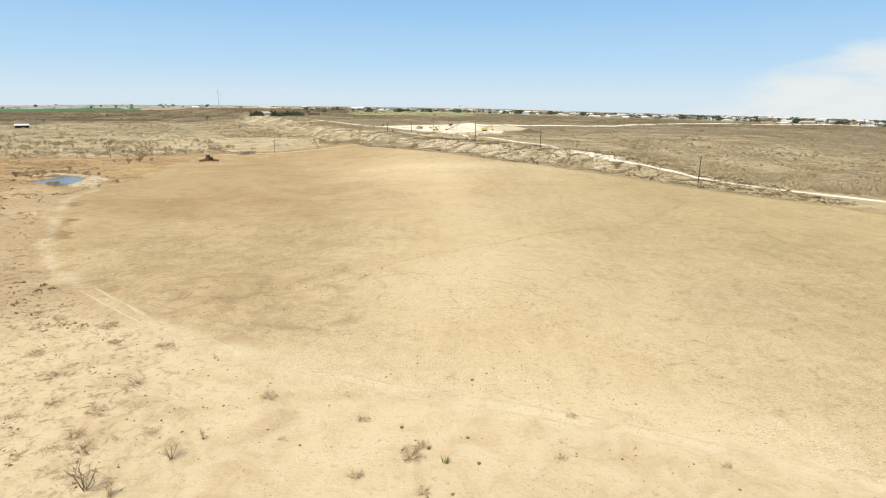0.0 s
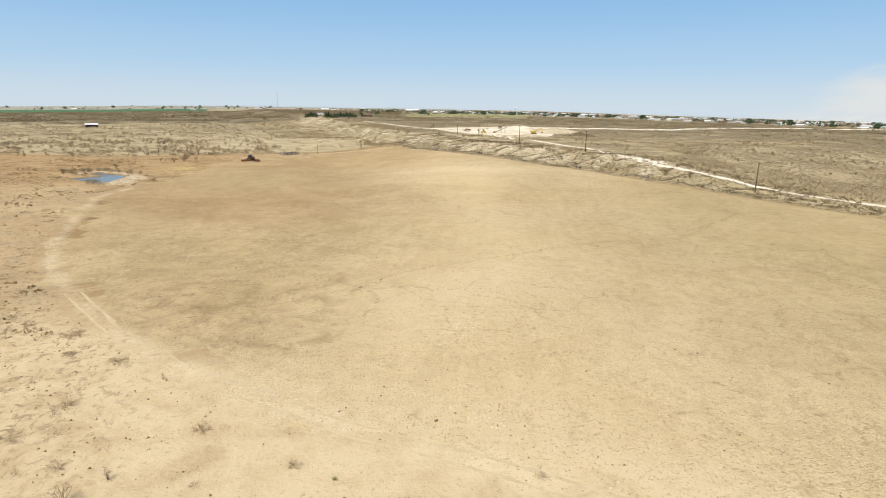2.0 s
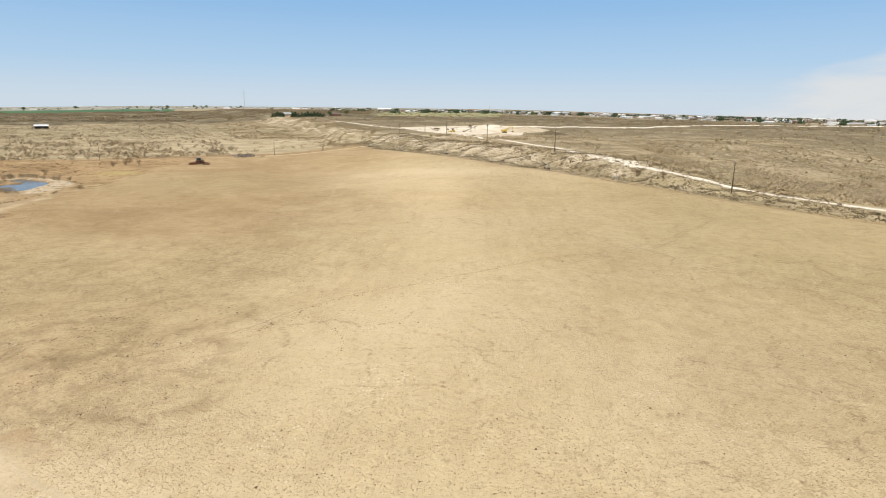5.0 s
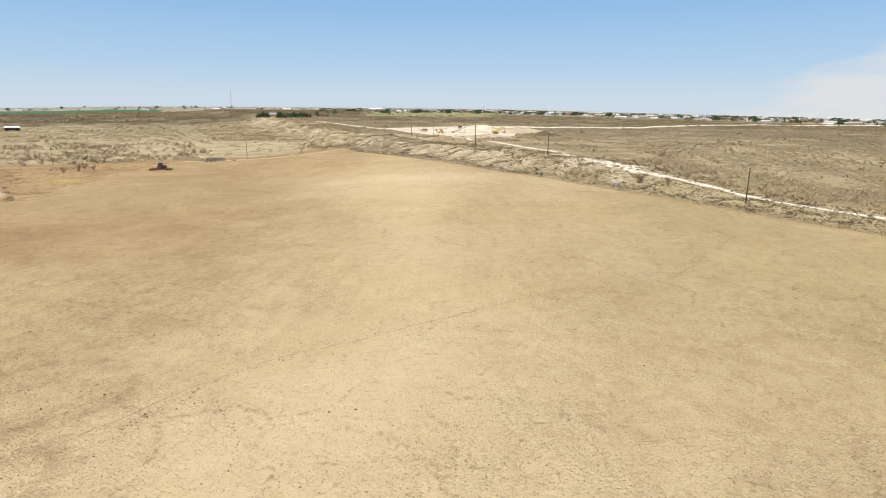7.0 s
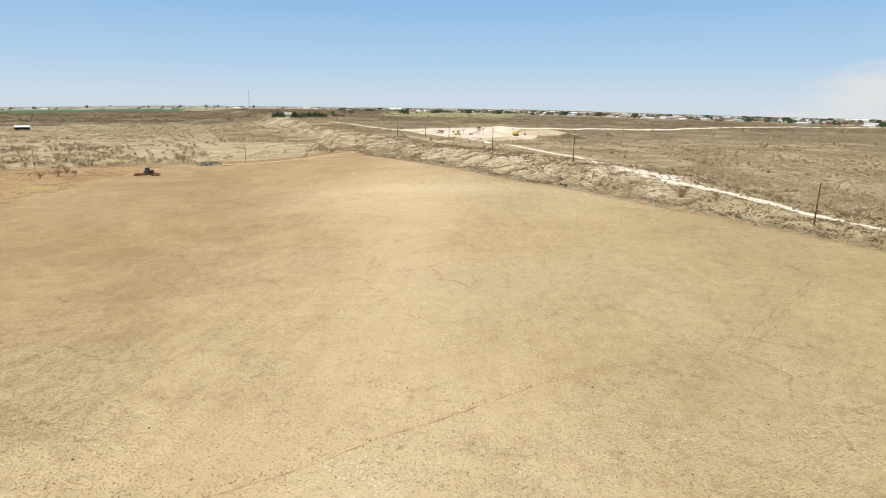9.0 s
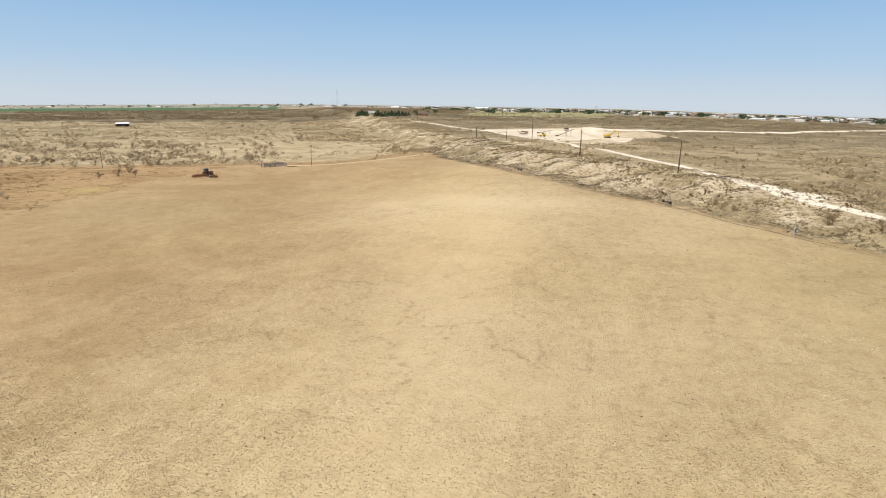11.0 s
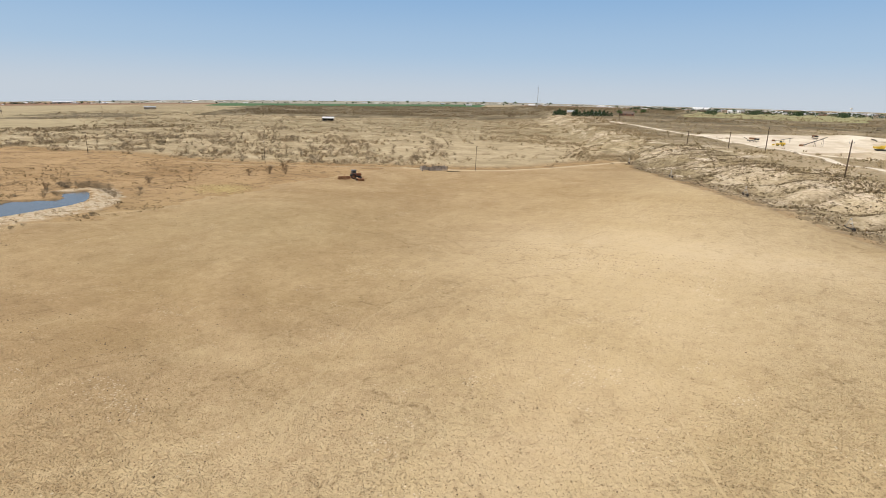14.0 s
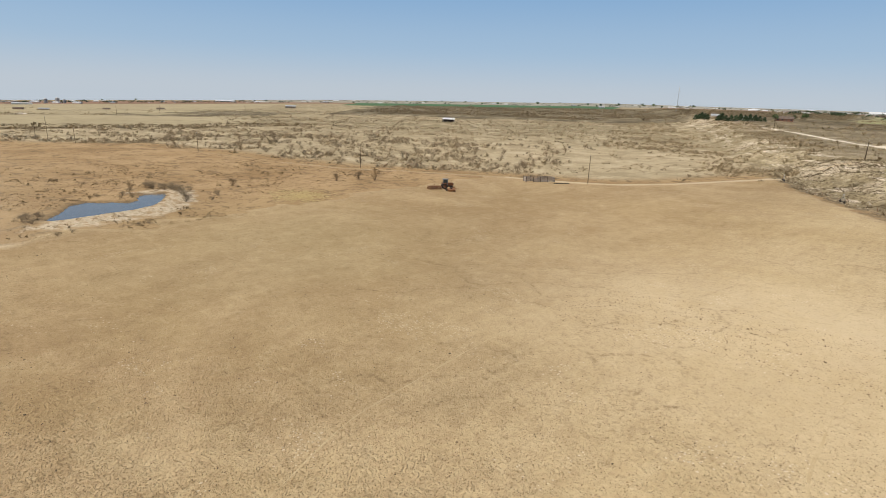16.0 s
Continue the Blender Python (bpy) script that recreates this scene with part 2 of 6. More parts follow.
DUNG = ((-52.4, 98, 7, 3.2, 0.8), (-17.2, 80.5, 2.6, 2.4, 1.0), (-14.4, 77, 1.6, 1.6, 0.8), (-22.7, 73.6, 3.2, 1.6, 0.7), (-47.7, 90.5, 5, 3, 0.6), (-37, 88.8, 4, 2.2, 0.6),
        (-59, 103, 6, 3.4, 0.6), (-37.4, 67.5, 5, 2.4, 0.5), (-15.8, 62.6, 4.5, 1.5, 0.5), (2.5, 63.7, 4, 1.4, 0.4), (-24, 64.5, 7, 2.2, 0.5),
        (-20, 186, 5, 5, 0.45), (-27, 195, 4, 5, 0.4), (-31.6, 205.4, 5, 4, 0.4), (-49, 222, 8, 6, 0.35))
RINGS = ((-17.2, 68.6, 4.6, 1.1), (-33, 80, 6.0, 1.2), (-24, 90, 6.5, 0.7))
RUTS = [np.array(p, float) for p in (
    [(-10.7, 151.9), (-16.2, 159), (-22.4, 167.7), (-26.1, 175.2), (-31.6, 187.2), (-33.6, 200.4), (-36.5, 223.8), (-30, 240)],
    [(22, 160), (15, 171), (8.1, 182.2), (2.6, 192.2), (-2.2, 206.7), (-3.1, 218.1), (-2.1, 227.1)])]


def inside(x, y, ring):
    hit = np.zeros(np.shape(x), bool)
    for (ax, ay), (bx, by) in zip(ring, np.roll(ring, -1, 0)):
        cross = ((ay > y) != (by > y)) & (x < (bx - ax) * (y - ay) / (by - ay + 1e-9) + ax)
        hit ^= cross
    return hit


# ---------------------------------------------------------------- ground sheet
def spread(lo, hi, step, lo_end, hi_end, grow):
    """Even steps from lo to hi, then ever longer ones out to the ends."""
    out = list(np.arange(lo, hi + step / 2, step))
    s = step
    while out[-1] < hi_end:
        s *= grow
        out.append(out[-1] + s)
    s, low = step, [lo]
    while low[-1] > lo_end:
        s *= grow
        low.append(low[-1] - s)
    return np.array(low[:0:-1] + out)


GX, GY = spread(-175, 135, 1.3, -5600, 5600, 1.05), spread(10, 445, 1.3, -600, 5600, 1.05)
MX, MY = np.meshgrid(GX, GY)
MZ = land(MX, MY)


def ground_z(x, y):
    """Height of the ground sheet itself."""
    x, y = np.asarray(x, float), np.asarray(y, float)
    i, j = np.clip(np.searchsorted(GX, x) - 1, 0, len(GX) - 2), np.clip(np.searchsorted(GY, y) - 1, 0, len(GY) - 2)
    u, v = (x - GX[i]) / (GX[i + 1] - GX[i]), (y - GY[j]) / (GY[j + 1] - GY[j])
    return (MZ[j, i] * (1 - u) + MZ[j, i + 1] * u) * (1 - v) + (MZ[j + 1, i] * (1 - u) + MZ[j + 1, i + 1] * u) * v


def ground_masks(x, y):
    """pasture, worn track, pale rock, scrub plateau; bare sand, red earth, green, wet mud."""
    r = np.hypot(x, y)
    d, run = along(x, y, FOOT)
    t, _ = along(x, y, TRACK)
    lane, lr = along(x, y, LANE)
    cal, cr = along(x, y, CALICHE)
    wob = 5 * ripple(x, y, 16, 0.7) + 2.5 * ripple(x, y, 6, 0.2)
    p = pond_reach(x, y)
    west = np.where(y > 175, (x + 112) + 0.12 * (y - 175), t)         # east of the track and of the pond
    west = np.where((y > 175) & (y < 235), np.minimum(west, (x + 116)), west)
    north = np.where(x < -50, -lane, 60.0)
    field = smooth(-4, 5, west + wob) * smooth(-1.0, 2.5, -d + 0.3 * wob) * smooth(-1, 3, np.where(y > 240, np.where(x < -50, lane, 60), 60.0))
    field = field * (1 - smooth(1.4, 1.1, p))
    track = np.exp(-(t / 2.1) ** 2) * (0.75 + 0.25 * ripple(x, y, 11)) + (0.45 + 0.5 * smooth(-130, -100, x)) * np.exp(-(lane / 2.0) ** 2)
    spur, _ = along(x, y, SPUR)
    track = np.maximum(track, 0.55 * np.exp(-(spur / 2.0) ** 2) * (0.8 + 0.3 * ripple(x, y, 12)))
    for q in RUTS:
        e, _ = along(x, y, q)
        track = np.maximum(track, 0.5 * np.exp(-(e / 0.8) ** 2) * (0.75 + 0.4 * ripple(x, y, 9)))
    # light worn heart of the pasture
    heart = np.exp(-(((x + 28) / 20) ** 2 + ((y - 232) / 24) ** 2)) + 0.8 * np.exp(-(((x - 8) / 30) ** 2 + ((y - 238) / 9) ** 2)) + 0.5 * np.exp(-(((x - 5) / 45) ** 2 + ((y - 78) / 26) ** 2))
    pale = smooth(4, 13, d) * smooth(1.2, 0.55, d / 42 + 0.25 * ripple(x, y, 24)) * smooth(2.6, 4.6, run) * (0.78 + 0.6 * ripple(x, y, 20, 0.5)) * (1 - 0.65 * smooth(8.4, 9.4, run))
    pale = np.maximum(pale, np.exp(-(cal / 5.5) ** 2) * (0.75 + 0.4 * ripple(x, y, 15)) * (r < 700))
    pale = np.maximum(pale, 1.25 * np.exp(-(((x + 46) / 16) ** 2 + ((y - 404) / 20) ** 2)) * (d > -4))
    for gx, gy, gs in ((4, 294, 3.5), (8, 297, 3.5), (12, 302, 4), (15, 308, 4.5), (18, 314, 5), (58, 262, 9), (74, 243, 8), (64, 268, 10), (-150, 620, 26), (-190, 690, 30), (-230, 760, 36), (-100, 500, 18)):
        pale = np.maximum(pale, (1.5 + 0.5 * ripple(x, y, 30)) * np.exp(-((x - gx) ** 2 + (y - gy) ** 2) / gs ** 2))
    bank_zone = smooth(1.06, 1.16, p) * smooth(3.0, 2.1, p + 0.2 * ripple(x, y, 5)) * np.clip(smooth(2, 7, pond_axes(x, y)[1]) + smooth(14, 18, pond_axes(x, y)[0]) + 0.35 * smooth(-6, -12, pond_axes(x, y)[0]), 0, 1)
    pale = np.maximum(pale, 1.1 * bank_zone)
    plateau = smooth(12, 55, d + 6 * ripple(x, y, 30))
    near_top = plateau * (1 - smooth(330, 560, r))
    valley = (1 - plateau) * np.maximum(smooth(6, 22, np.where(y > 180, lane * -1, -50)), smooth(1, 6, d))
    plateau = np.maximum(plateau - 0.3 * near_top * (0.7 + 0.5 * ripple(x, y, 45)), 0.95 * smooth(440, 640, r) * np.clip(0.95 + 0.5 * ripple(x, 3 * y, 260, 0.5), 0, 1) * (d < 30) * (0.1 + 0.9 * smooth(46, 75, np.hypot(x + 145, y - 405))))
    plateau = np.maximum(plateau, 0.6 * smooth(-8, 10, d) * smooth(8.6, 9.6, run))
    plateau = np.maximum(plateau, 0.85 * smooth(0, 5, d + 0.3 * wob) * smooth(2.4, 3.6, run) * (r < 700))
    sand = np.exp(-((t + 5) / 11) ** 2) * smooth(80, 45, y) + 0.75 * smooth(70, 28, y) * (d < -20) + (0.8 - 0.35 * smooth(-14, -32, x) * smooth(34, 46, y)) * smooth(3, -4, t) * smooth(205, 150, y) + 0.62 * heart + 0.5 * smooth(-34, 12, x) * smooth(75, 25, x) * smooth(40, 75, y) * (0.75 + 0.5 * ripple(x, y, 48, 0.5))
    pan = np.exp(-(np.hypot(x + 145, y - 405) / 55) ** 4)
    sand = sand + 0.2 * pan
    red = np.exp(-(((x + 30) / 18) ** 2 + ((y - 75) / 16) ** 2)) + 0.7 * np.exp(-(((x + 62) / 30) ** 2 + ((y - 150) / 34) ** 2)) + 0.75 * smooth(-105, -150, x) * smooth(175, 200, y) * (lane > 0) * smooth(1.3, 2.0, p) + 0.25 * smooth(125, 180, y) * field + 0.6 * np.exp(-(((x + 12) / 26) ** 2 + ((y - 175) / 20) ** 2))
    green = 1.2 * np.exp(-(((x - 70) / 48) ** 2 + ((y - 160) / 75) ** 2)) + 0.7 * np.exp(-(((x + 82) / 35) ** 2 + ((y - 215) / 30) ** 2)) + valley * 0.4
    wet = smooth(1.16, 0.98, p)
    worn_west = field * smooth(-8, -62, x) * smooth(112, 148, y)
    foot_band = np.exp(-((d - 4) / 5.0) ** 2) * smooth(2.2, 3.4, run) * smooth(10.5, 9.0, run)
    spurs = 1 - np.abs(np.sin(run * 4.6 + 0.5 * np.sin(run * 11.0))) ** 0.6
    foot_band = np.maximum(foot_band, 1.1 * smooth(0.25, 0.6, spurs) * np.exp(-((d - 13) / 10) ** 2) * smooth(2.6, 3.6, run) * smooth(11.5, 9.5, run))
    ledges = smooth(3, 10, d) * smooth(62, 38, d) * smooth(3.0, 4.4, run) * (0.55 + 0.45 * smooth(7.5, 9.0, run))
    # dung-dark patches and rings where stock gather, and the density of grazed tufts
    dung = np.zeros_like(x)
    for bx, by, bw, bh, k in DUNG:
        dung = np.maximum(dung, k * np.exp(-((x - bx) / bw) ** 2 - ((y - by) / bh) ** 2))
    for bx, by, br, bw in RINGS:
        rr = np.hypot((x - bx) / 1.15, y - by) - br * (1 + 0.14 * ripple(x, y, 9))
        dung = np.maximum(dung, 0.9 * np.exp(-(rr / bw) ** 2))
    middle = np.interp(y, [40, 75, 110, 148, 171, 190, 206, 235], [14, 8, 4, 3, 1, -3, -8, -14])
    tufty = np.clip(1.0 - 0.62 * np.exp(-((x - middle) / (17 + 3 * ripple(x, y, 30))) ** 2) - 0.4 * heart + 0.12 * ripple(x, y, 55, 0.8), 0.08, 1)
    dusk = smooth(420, 540, r) * smooth(30, 60, d) * smooth(1100, 1050, r) * (1 - inside(x, y, PIT * 1.05)) * smooth(6, 14, np.abs(cal)) * (0.8 + 0.4 * ripple(x, 2 * y, 130, 0.4))
    scar = np.exp(-((d - 1.5) / 2.2) ** 2) * smooth(1.5, 3.0, run) * smooth(11, 9, run)
    one = lambda v: np.clip(v, 0, 1)
    return [one(v) for v in (field, track, pale, plateau, sand, red, green, wet)] + [one(valley), one(worn_west), one(foot_band), one(ledges), one(dung), one(tufty), one(scar), one(dusk), one(0 * x), one(0 * x)]


def ground_material():
    m, n, l, b = nodes_of("ground_soil", 0.95)
    b.inputs["Specular IOR Level"].default_value = 0.08
    pos = n.new("ShaderNodeTexCoord").outputs["Object"]
    mask = []
    for k in ("mask_a", "mask_b", "mask_c", "mask_d", "mask_e", "mask_f"):
        a = n.new("ShaderNodeAttribute")
        a.attribute_name = k
        s = n.new("ShaderNodeSeparateColor")
        l.new(a.outputs["Color"], s.inputs[0])
        mask += [s.outputs[0], s.outputs[1], s.outputs[2]]
    field, track, pale, plateau, sand, red, green, wet, valley, worn_west, foot_band, ledges, dung, tufty, scar, dusk, _, _ = mask
    huge, big, mid, small, fine = (noise_node(n, l, pos, s, d, q, w) for s, d, q, w in
                                   ((0.012, 4, 0.6, 0.4), (0.05, 5, 0.62, 0.8), (0.3, 5, 0.65, 0.6), (1.3, 4, 0.7, 0.3), (3.4, 4, 0.72, 0.5)))
    shrubby = noise_node(n, l, pos, 0.30, 6, 0.75, 0.8)
    # rough open soil everywhere, then the cover on it
    soil = blend(n, l, ramp(n, l, big, 0.3, 0.7), (0.30, 0.188, 0.088), (0.415, 0.28, 0.14))
    soil = blend(n, l, ramp(n, l, mid, 0.5, 0.68), soil, (0.215, 0.14, 0.07))
    soil = blend(n, l, maths(n, l, 'MULTIPLY', ramp(n, l, shrubby, 0.52, 0.60), 0.8), soil, (0.17, 0.112, 0.056))
    val = blend(n, l, ramp(n, l, mid, 0.3, 0.7), (0.39, 0.304, 0.185), (0.505, 0.40, 0.256))
    val = blend(n, l, maths(n, l, 'MULTIPLY', ramp(n, l, shrubby, 0.51, 0.60), 0.6), val, (0.175, 0.138, 0.083))
    val = blend(n, l, maths(n, l, 'MULTIPLY', ramp(n, l, shrubby, 0.45, 0.36), 0.7), val, (0.50, 0.42, 0.29))
    c = blend(n, l, valley, soil, val)
    plat = blend(n, l, ramp(n, l, big, 0.32, 0.68), (0.20, 0.157, 0.087), (0.39, 0.31, 0.18))
    plat = blend(n, l, ramp(n, l, mid, 0.52, 0.72), plat, (0.15, 0.123, 0.072))
    plat = blend(n, l, ramp(n, l, small, 0.57, 0.75), plat, (0.47, 0.385, 0.285))
    plat = blend(n, l, maths(n, l, 'MULTIPLY', ramp(n, l, shrubby, 0.51, 0.60), 0.9), plat, (0.12, 0.095, 0.06))
    plat = blend(n, l, maths(n, l, 'MULTIPLY', ramp(n, l, shrubby, 0.46, 0.37), 0.85), plat, (0.48, 0.39, 0.28))
    tuft = noise_node(n, l, pos, 0.85, 5, 0.72, 0.5)
    plat = blend(n, l, maths(n, l, 'MULTIPLY', ramp(n, l, tuft, 0.46, 0.38), 0.7), plat, (0.55, 0.46, 0.312))
    plat = blend(n, l, maths(n, l, 'MULTIPLY', ramp(n, l, tuft, 0.53, 0.60), 0.8), plat, (0.115, 0.088, 0.052))
    vast = noise_node(n, l, pos, 0.0055, 7, 0.7, 0.8)
    plat = blend(n, l, maths(n, l, 'MULTIPLY', ramp(n, l, vast, 0.44, 0.60), 0.5), plat, (0.17, 0.14, 0.083))
    plat = blend(n, l, maths(n, l, 'MULTIPLY', ramp(n, l, vast, 0.47, 0.36), 0.6), plat, (0.45, 0.37, 0.25))
    cover = noise_node(n, l, pos, 0.055, 8, 0.74, 0.7)
    thin = noise_node(n, l, pos, 0.021, 7, 0.72, 0.9)
    plat = blend(n, l, maths(n, l, 'MULTIPLY', ramp(n, l, cover, 0.49, 0.56), 0.6), plat, (0.18, 0.138, 0.075))
    plat = blend(n, l, maths(n, l, 'MULTIPLY', ramp(n, l, thin, 0.48, 0.39), 0.65), plat, (0.45, 0.36, 0.22))
    c = blend(n, l, plateau, c, plat)
    # grazed pasture: straw, trodden and thin by turns
    grass = blend(n, l, ramp(n, l, big, 0.33, 0.67), (0.50, 0.365, 0.188), (0.58, 0.438, 0.24))
    grass = blend(n, l, maths(n, l, "MULTIPLY", ramp(n, l, huge, 0.45, 0.7), 0.75), grass, (0.58, 0.448, 0.262))
    patchy = noise_node(n, l, pos, 0.026, 6, 0.68, 1.6)
    grass = blend(n, l, maths(n, l, "MULTIPLY", ramp(n, l, patchy, 0.48, 0.72), 0.18), grass, (0.35, 0.24, 0.115))
    grass = blend(n, l, maths(n, l, "MULTIPLY", ramp(n, l, mid, 0.5, 0.74), 0.4), grass, (0.37, 0.255, 0.125))
    # long faint drags of lighter and darker ground, the way the land was once worked
    turned = n.new("ShaderNodeMapping")
    turned.inputs["Rotation"].default_value = (0, 0, radians(-16))
    turned.inputs["Scale"].default_value = (0.34, 0.055, 1)
    l.new(pos, turned.inputs[0])
    drag = noise_node(n, l, turned.outputs[0], 1.0, 6, 0.68, 0.9)
    grass = blend(n, l, maths(n, l, "MULTIPLY", ramp(n, l, drag, 0.50, 0.66), 0.22), grass, (0.335, 0.222, 0.108))
    grass = blend(n, l, maths(n, l, "MULTIPLY", ramp(n, l, drag, 0.47, 0.32), 0.25), grass, (0.62, 0.47, 0.27))
    # trodden clods, with their small dark shadows painted into the soil colour
    clod_noise = noise_node(n, l, pos, 1.7, 3, 0.6, 0.4)
    grass = blend(n, l, maths(n, l, "MULTIPLY", maths(n, l, "MULTIPLY", ramp(n, l, clod_noise, 0.55, 0.62), ramp(n, l, patchy, 0.34, 0.56)), 0.4), grass, (0.265, 0.175, 0.085))
    grass = blend(n, l, maths(n, l, "MULTIPLY", maths(n, l, "MULTIPLY", ramp(n, l, clod_noise, 0.40, 0.33), ramp(n, l, drag, 0.5, 0.4)), 0.4), grass, (0.70, 0.56, 0.36))
    edge = maths(n, l, "ADD", field, maths(n, l, "MULTIPLY", maths(n, l, "SUBTRACT", mid, 0.5), 1.1))
    c = blend(n, l, ramp(n, l, edge, 0.35, 0.65), c, grass)
    c = blend(n, l, maths(n, l, "MULTIPLY", worn_west, maths(n, l, "ADD", 0.34, maths(n, l, "MULTIPLY", ramp(n, l, patchy, 0.40, 0.62), 0.3))), c, (0.37, 0.232, 0.108))
    c = blend(n, l, maths(n, l, "MULTIPLY", green, 0.5), c, (0.44, 0.345, 0.175))
    redder = maths(n, l, "MULTIPLY", red, maths(n, l, "MULTIPLY", ramp(n, l, big, 0.3, 0.65), 0.45))
    c = blend(n, l, redder, c, (0.50, 0.335, 0.18))
    where = n.new("ShaderNodeSeparateXYZ")
    l.new(pos, where.inputs[0])
    curl = noise_node(n, l, pos, 0.075, 5, 0.62, 1.2)
    bands = maths(n, l, "MULTIPLY", ramp(n, l, maths(n, l, "ABSOLUTE", maths(n, l, "SUBTRACT", curl, 0.5)), 0.05, 0.012), ramp(n, l, maths(n, l, "ADD", mid, maths(n, l, "MULTIPLY", big, 0.5)), 0.62, 0.85))
    c = blend(n, l, maths(n, l, "MULTIPLY", maths(n, l, "MULTIPLY", bands, maths(n, l, "ADD", maths(n, l, "MULTIPLY", red, 0.5), 0.06)), maths(n, l, "MULTIPLY", ramp(n, l, field, 0.4, 0.8), ramp(n, l, where.outputs[1], 128, 98))), c, (0.275, 0.185, 0.095))
    sandy = maths(n, l, "MULTIPLY", sand, maths(n, l, "ADD", 0.55, maths(n, l, "MULTIPLY", ramp(n, l, maths(n, l, "ADD", mid, maths(n, l, "MULTIPLY", big, 0.4)), 0.45, 0.85), 0.45)))
    c = blend(n, l, maths(n, l, "MULTIPLY", sandy, 0.95), c, (0.575, 0.448, 0.278))
    c = blend(n, l, maths(n, l, 'MULTIPLY', maths(n, l, 'MULTIPLY', valley, ramp(n, l, cover, 0.49, 0.56)), 0.48), c, (0.25, 0.195, 0.11))
    c = blend(n, l, maths(n, l, 'MULTIPLY', maths(n, l, 'MULTIPLY', valley, ramp(n, l, cover, 0.46, 0.40)), 0.55), c, (0.55, 0.45, 0.30))
    c = blend(n, l, maths(n, l, 'MULTIPLY', dusk, maths(n, l, 'ADD', 0.4, maths(n, l, 'MULTIPLY', ramp(n, l, cover, 0.42, 0.56), 0.5))), c, (0.155, 0.118, 0.07))
    c = blend(n, l, ramp(n, l, maths(n, l, "ADD", track, maths(n, l, "MULTIPLY", maths(n, l, "SUBTRACT", mid, 0.5), 0.7)), 0.25, 1.3), c, (0.63, 0.50, 0.33))
    rock = blend(n, l, ramp(n, l, small, 0.35, 0.7), (0.47, 0.375, 0.245), (0.70, 0.58, 0.42))
    rocky = maths(n, l, "MULTIPLY", ramp(n, l, maths(n, l, "ADD", pale, maths(n, l, "MULTIPLY", maths(n, l, "SUBTRACT", mid, 0.5), 1.6)), 0.42, 1.0), 0.9)
    clump = noise_node(n, l, pos, 0.75, 5, 0.7, 0.5)
    rocky = maths(n, l, "MULTIPLY", rocky, maths(n, l, "SUBTRACT", 1.0, maths(n, l, "MULTIPLY", ramp(n, l, clump, 0.50, 0.58), 0.85)))
    brown = maths(n, l, "MULTIPLY", foot_band, ramp(n, l, maths(n, l, "ADD", mid, maths(n, l, "MULTIPLY", clump, 0.5)), 0.60, 0.85))
    c = blend(n, l, rocky, c, rock)
    c = blend(n, l, maths(n, l, "MULTIPLY", brown, 0.8), c, (0.18, 0.135, 0.08))
    c = blend(n, l, maths(n, l, "MULTIPLY", maths(n, l, "MULTIPLY", scar, ramp(n, l, mid, 0.42, 0.65)), 0.25), c, (0.22, 0.165, 0.095))
    layer = n.new("ShaderNodeMapping")
    layer.inputs["Scale"].default_value = (0.045, 0.045, 0.75)
    l.new(pos, layer.inputs[0])
    strata = noise_node(n, l, layer.outputs[0], 1.0, 6, 0.7, 0.5)
    shelf = maths(n, l, "MULTIPLY", ledges, maths(n, l, "SUBTRACT", 1.0, maths(n, l, "MULTIPLY", ramp(n, l, clump, 0.49, 0.57), 0.8)))
    c = blend(n, l, maths(n, l, "MULTIPLY", maths(n, l, "MULTIPLY", shelf, ramp(n, l, strata, 0.54, 0.62)), 0.85), c, (0.70, 0.59, 0.45))
    c = blend(n, l, maths(n, l, "MULTIPLY", maths(n, l, "MULTIPLY", ledges, ramp(n, l, strata, 0.45, 0.36)), 0.4), c, (0.22, 0.178, 0.112))
    c = blend(n, l, maths(n, l, "MULTIPLY", maths(n, l, "MULTIPLY", ledges, ramp(n, l, clump, 0.53, 0.60)), 0.55), c, (0.145, 0.115, 0.07))
    c = blend(n, l, wet, c, (0.13, 0.095, 0.06))
    # dead weed litter and dung over the sand west of the track
    litter = maths(n, l, "MULTIPLY", maths(n, l, "SUBTRACT", 1.0, field), maths(n, l, "MULTIPLY", ramp(n, l, where.outputs[0], -12, -36), ramp(n, l, where.outputs[1], 150, 110)))
    weeds = noise_node(n, l, pos, 0.9, 6, 0.78, 0.6)
    c = blend(n, l, maths(n, l, "MULTIPLY", maths(n, l, "MULTIPLY", litter, ramp(n, l, weeds, 0.52, 0.62)), 0.75), c, (0.24, 0.17, 0.10))
    # trodden specks and tufts, cracks where stock walk
    speck = maths(n, l, "MULTIPLY", ramp(n, l, small, 0.56, 0.72), ramp(n, l, mid, 0.35, 0.6))
    c = blend(n, l, maths(n, l, "MULTIPLY", speck, 0.5), c, (0.235, 0.16, 0.08))
    rough_here = maths(n, l, "MULTIPLY", maths(n, l, "SUBTRACT", 1.0, maths(n, l, "MULTIPLY", sandy, 0.6)), maths(n, l, "ADD", 0.75, maths(n, l, "MULTIPLY", ramp(n, l, patchy, 0.36, 0.66), 0.25)))
    c = blend(n, l, maths(n, l, "MULTIPLY", maths(n, l, "MULTIPLY", ramp(n, l, fine, 0.53, 0.68), rough_here), 0.4), c, (0.20, 0.138, 0.072))
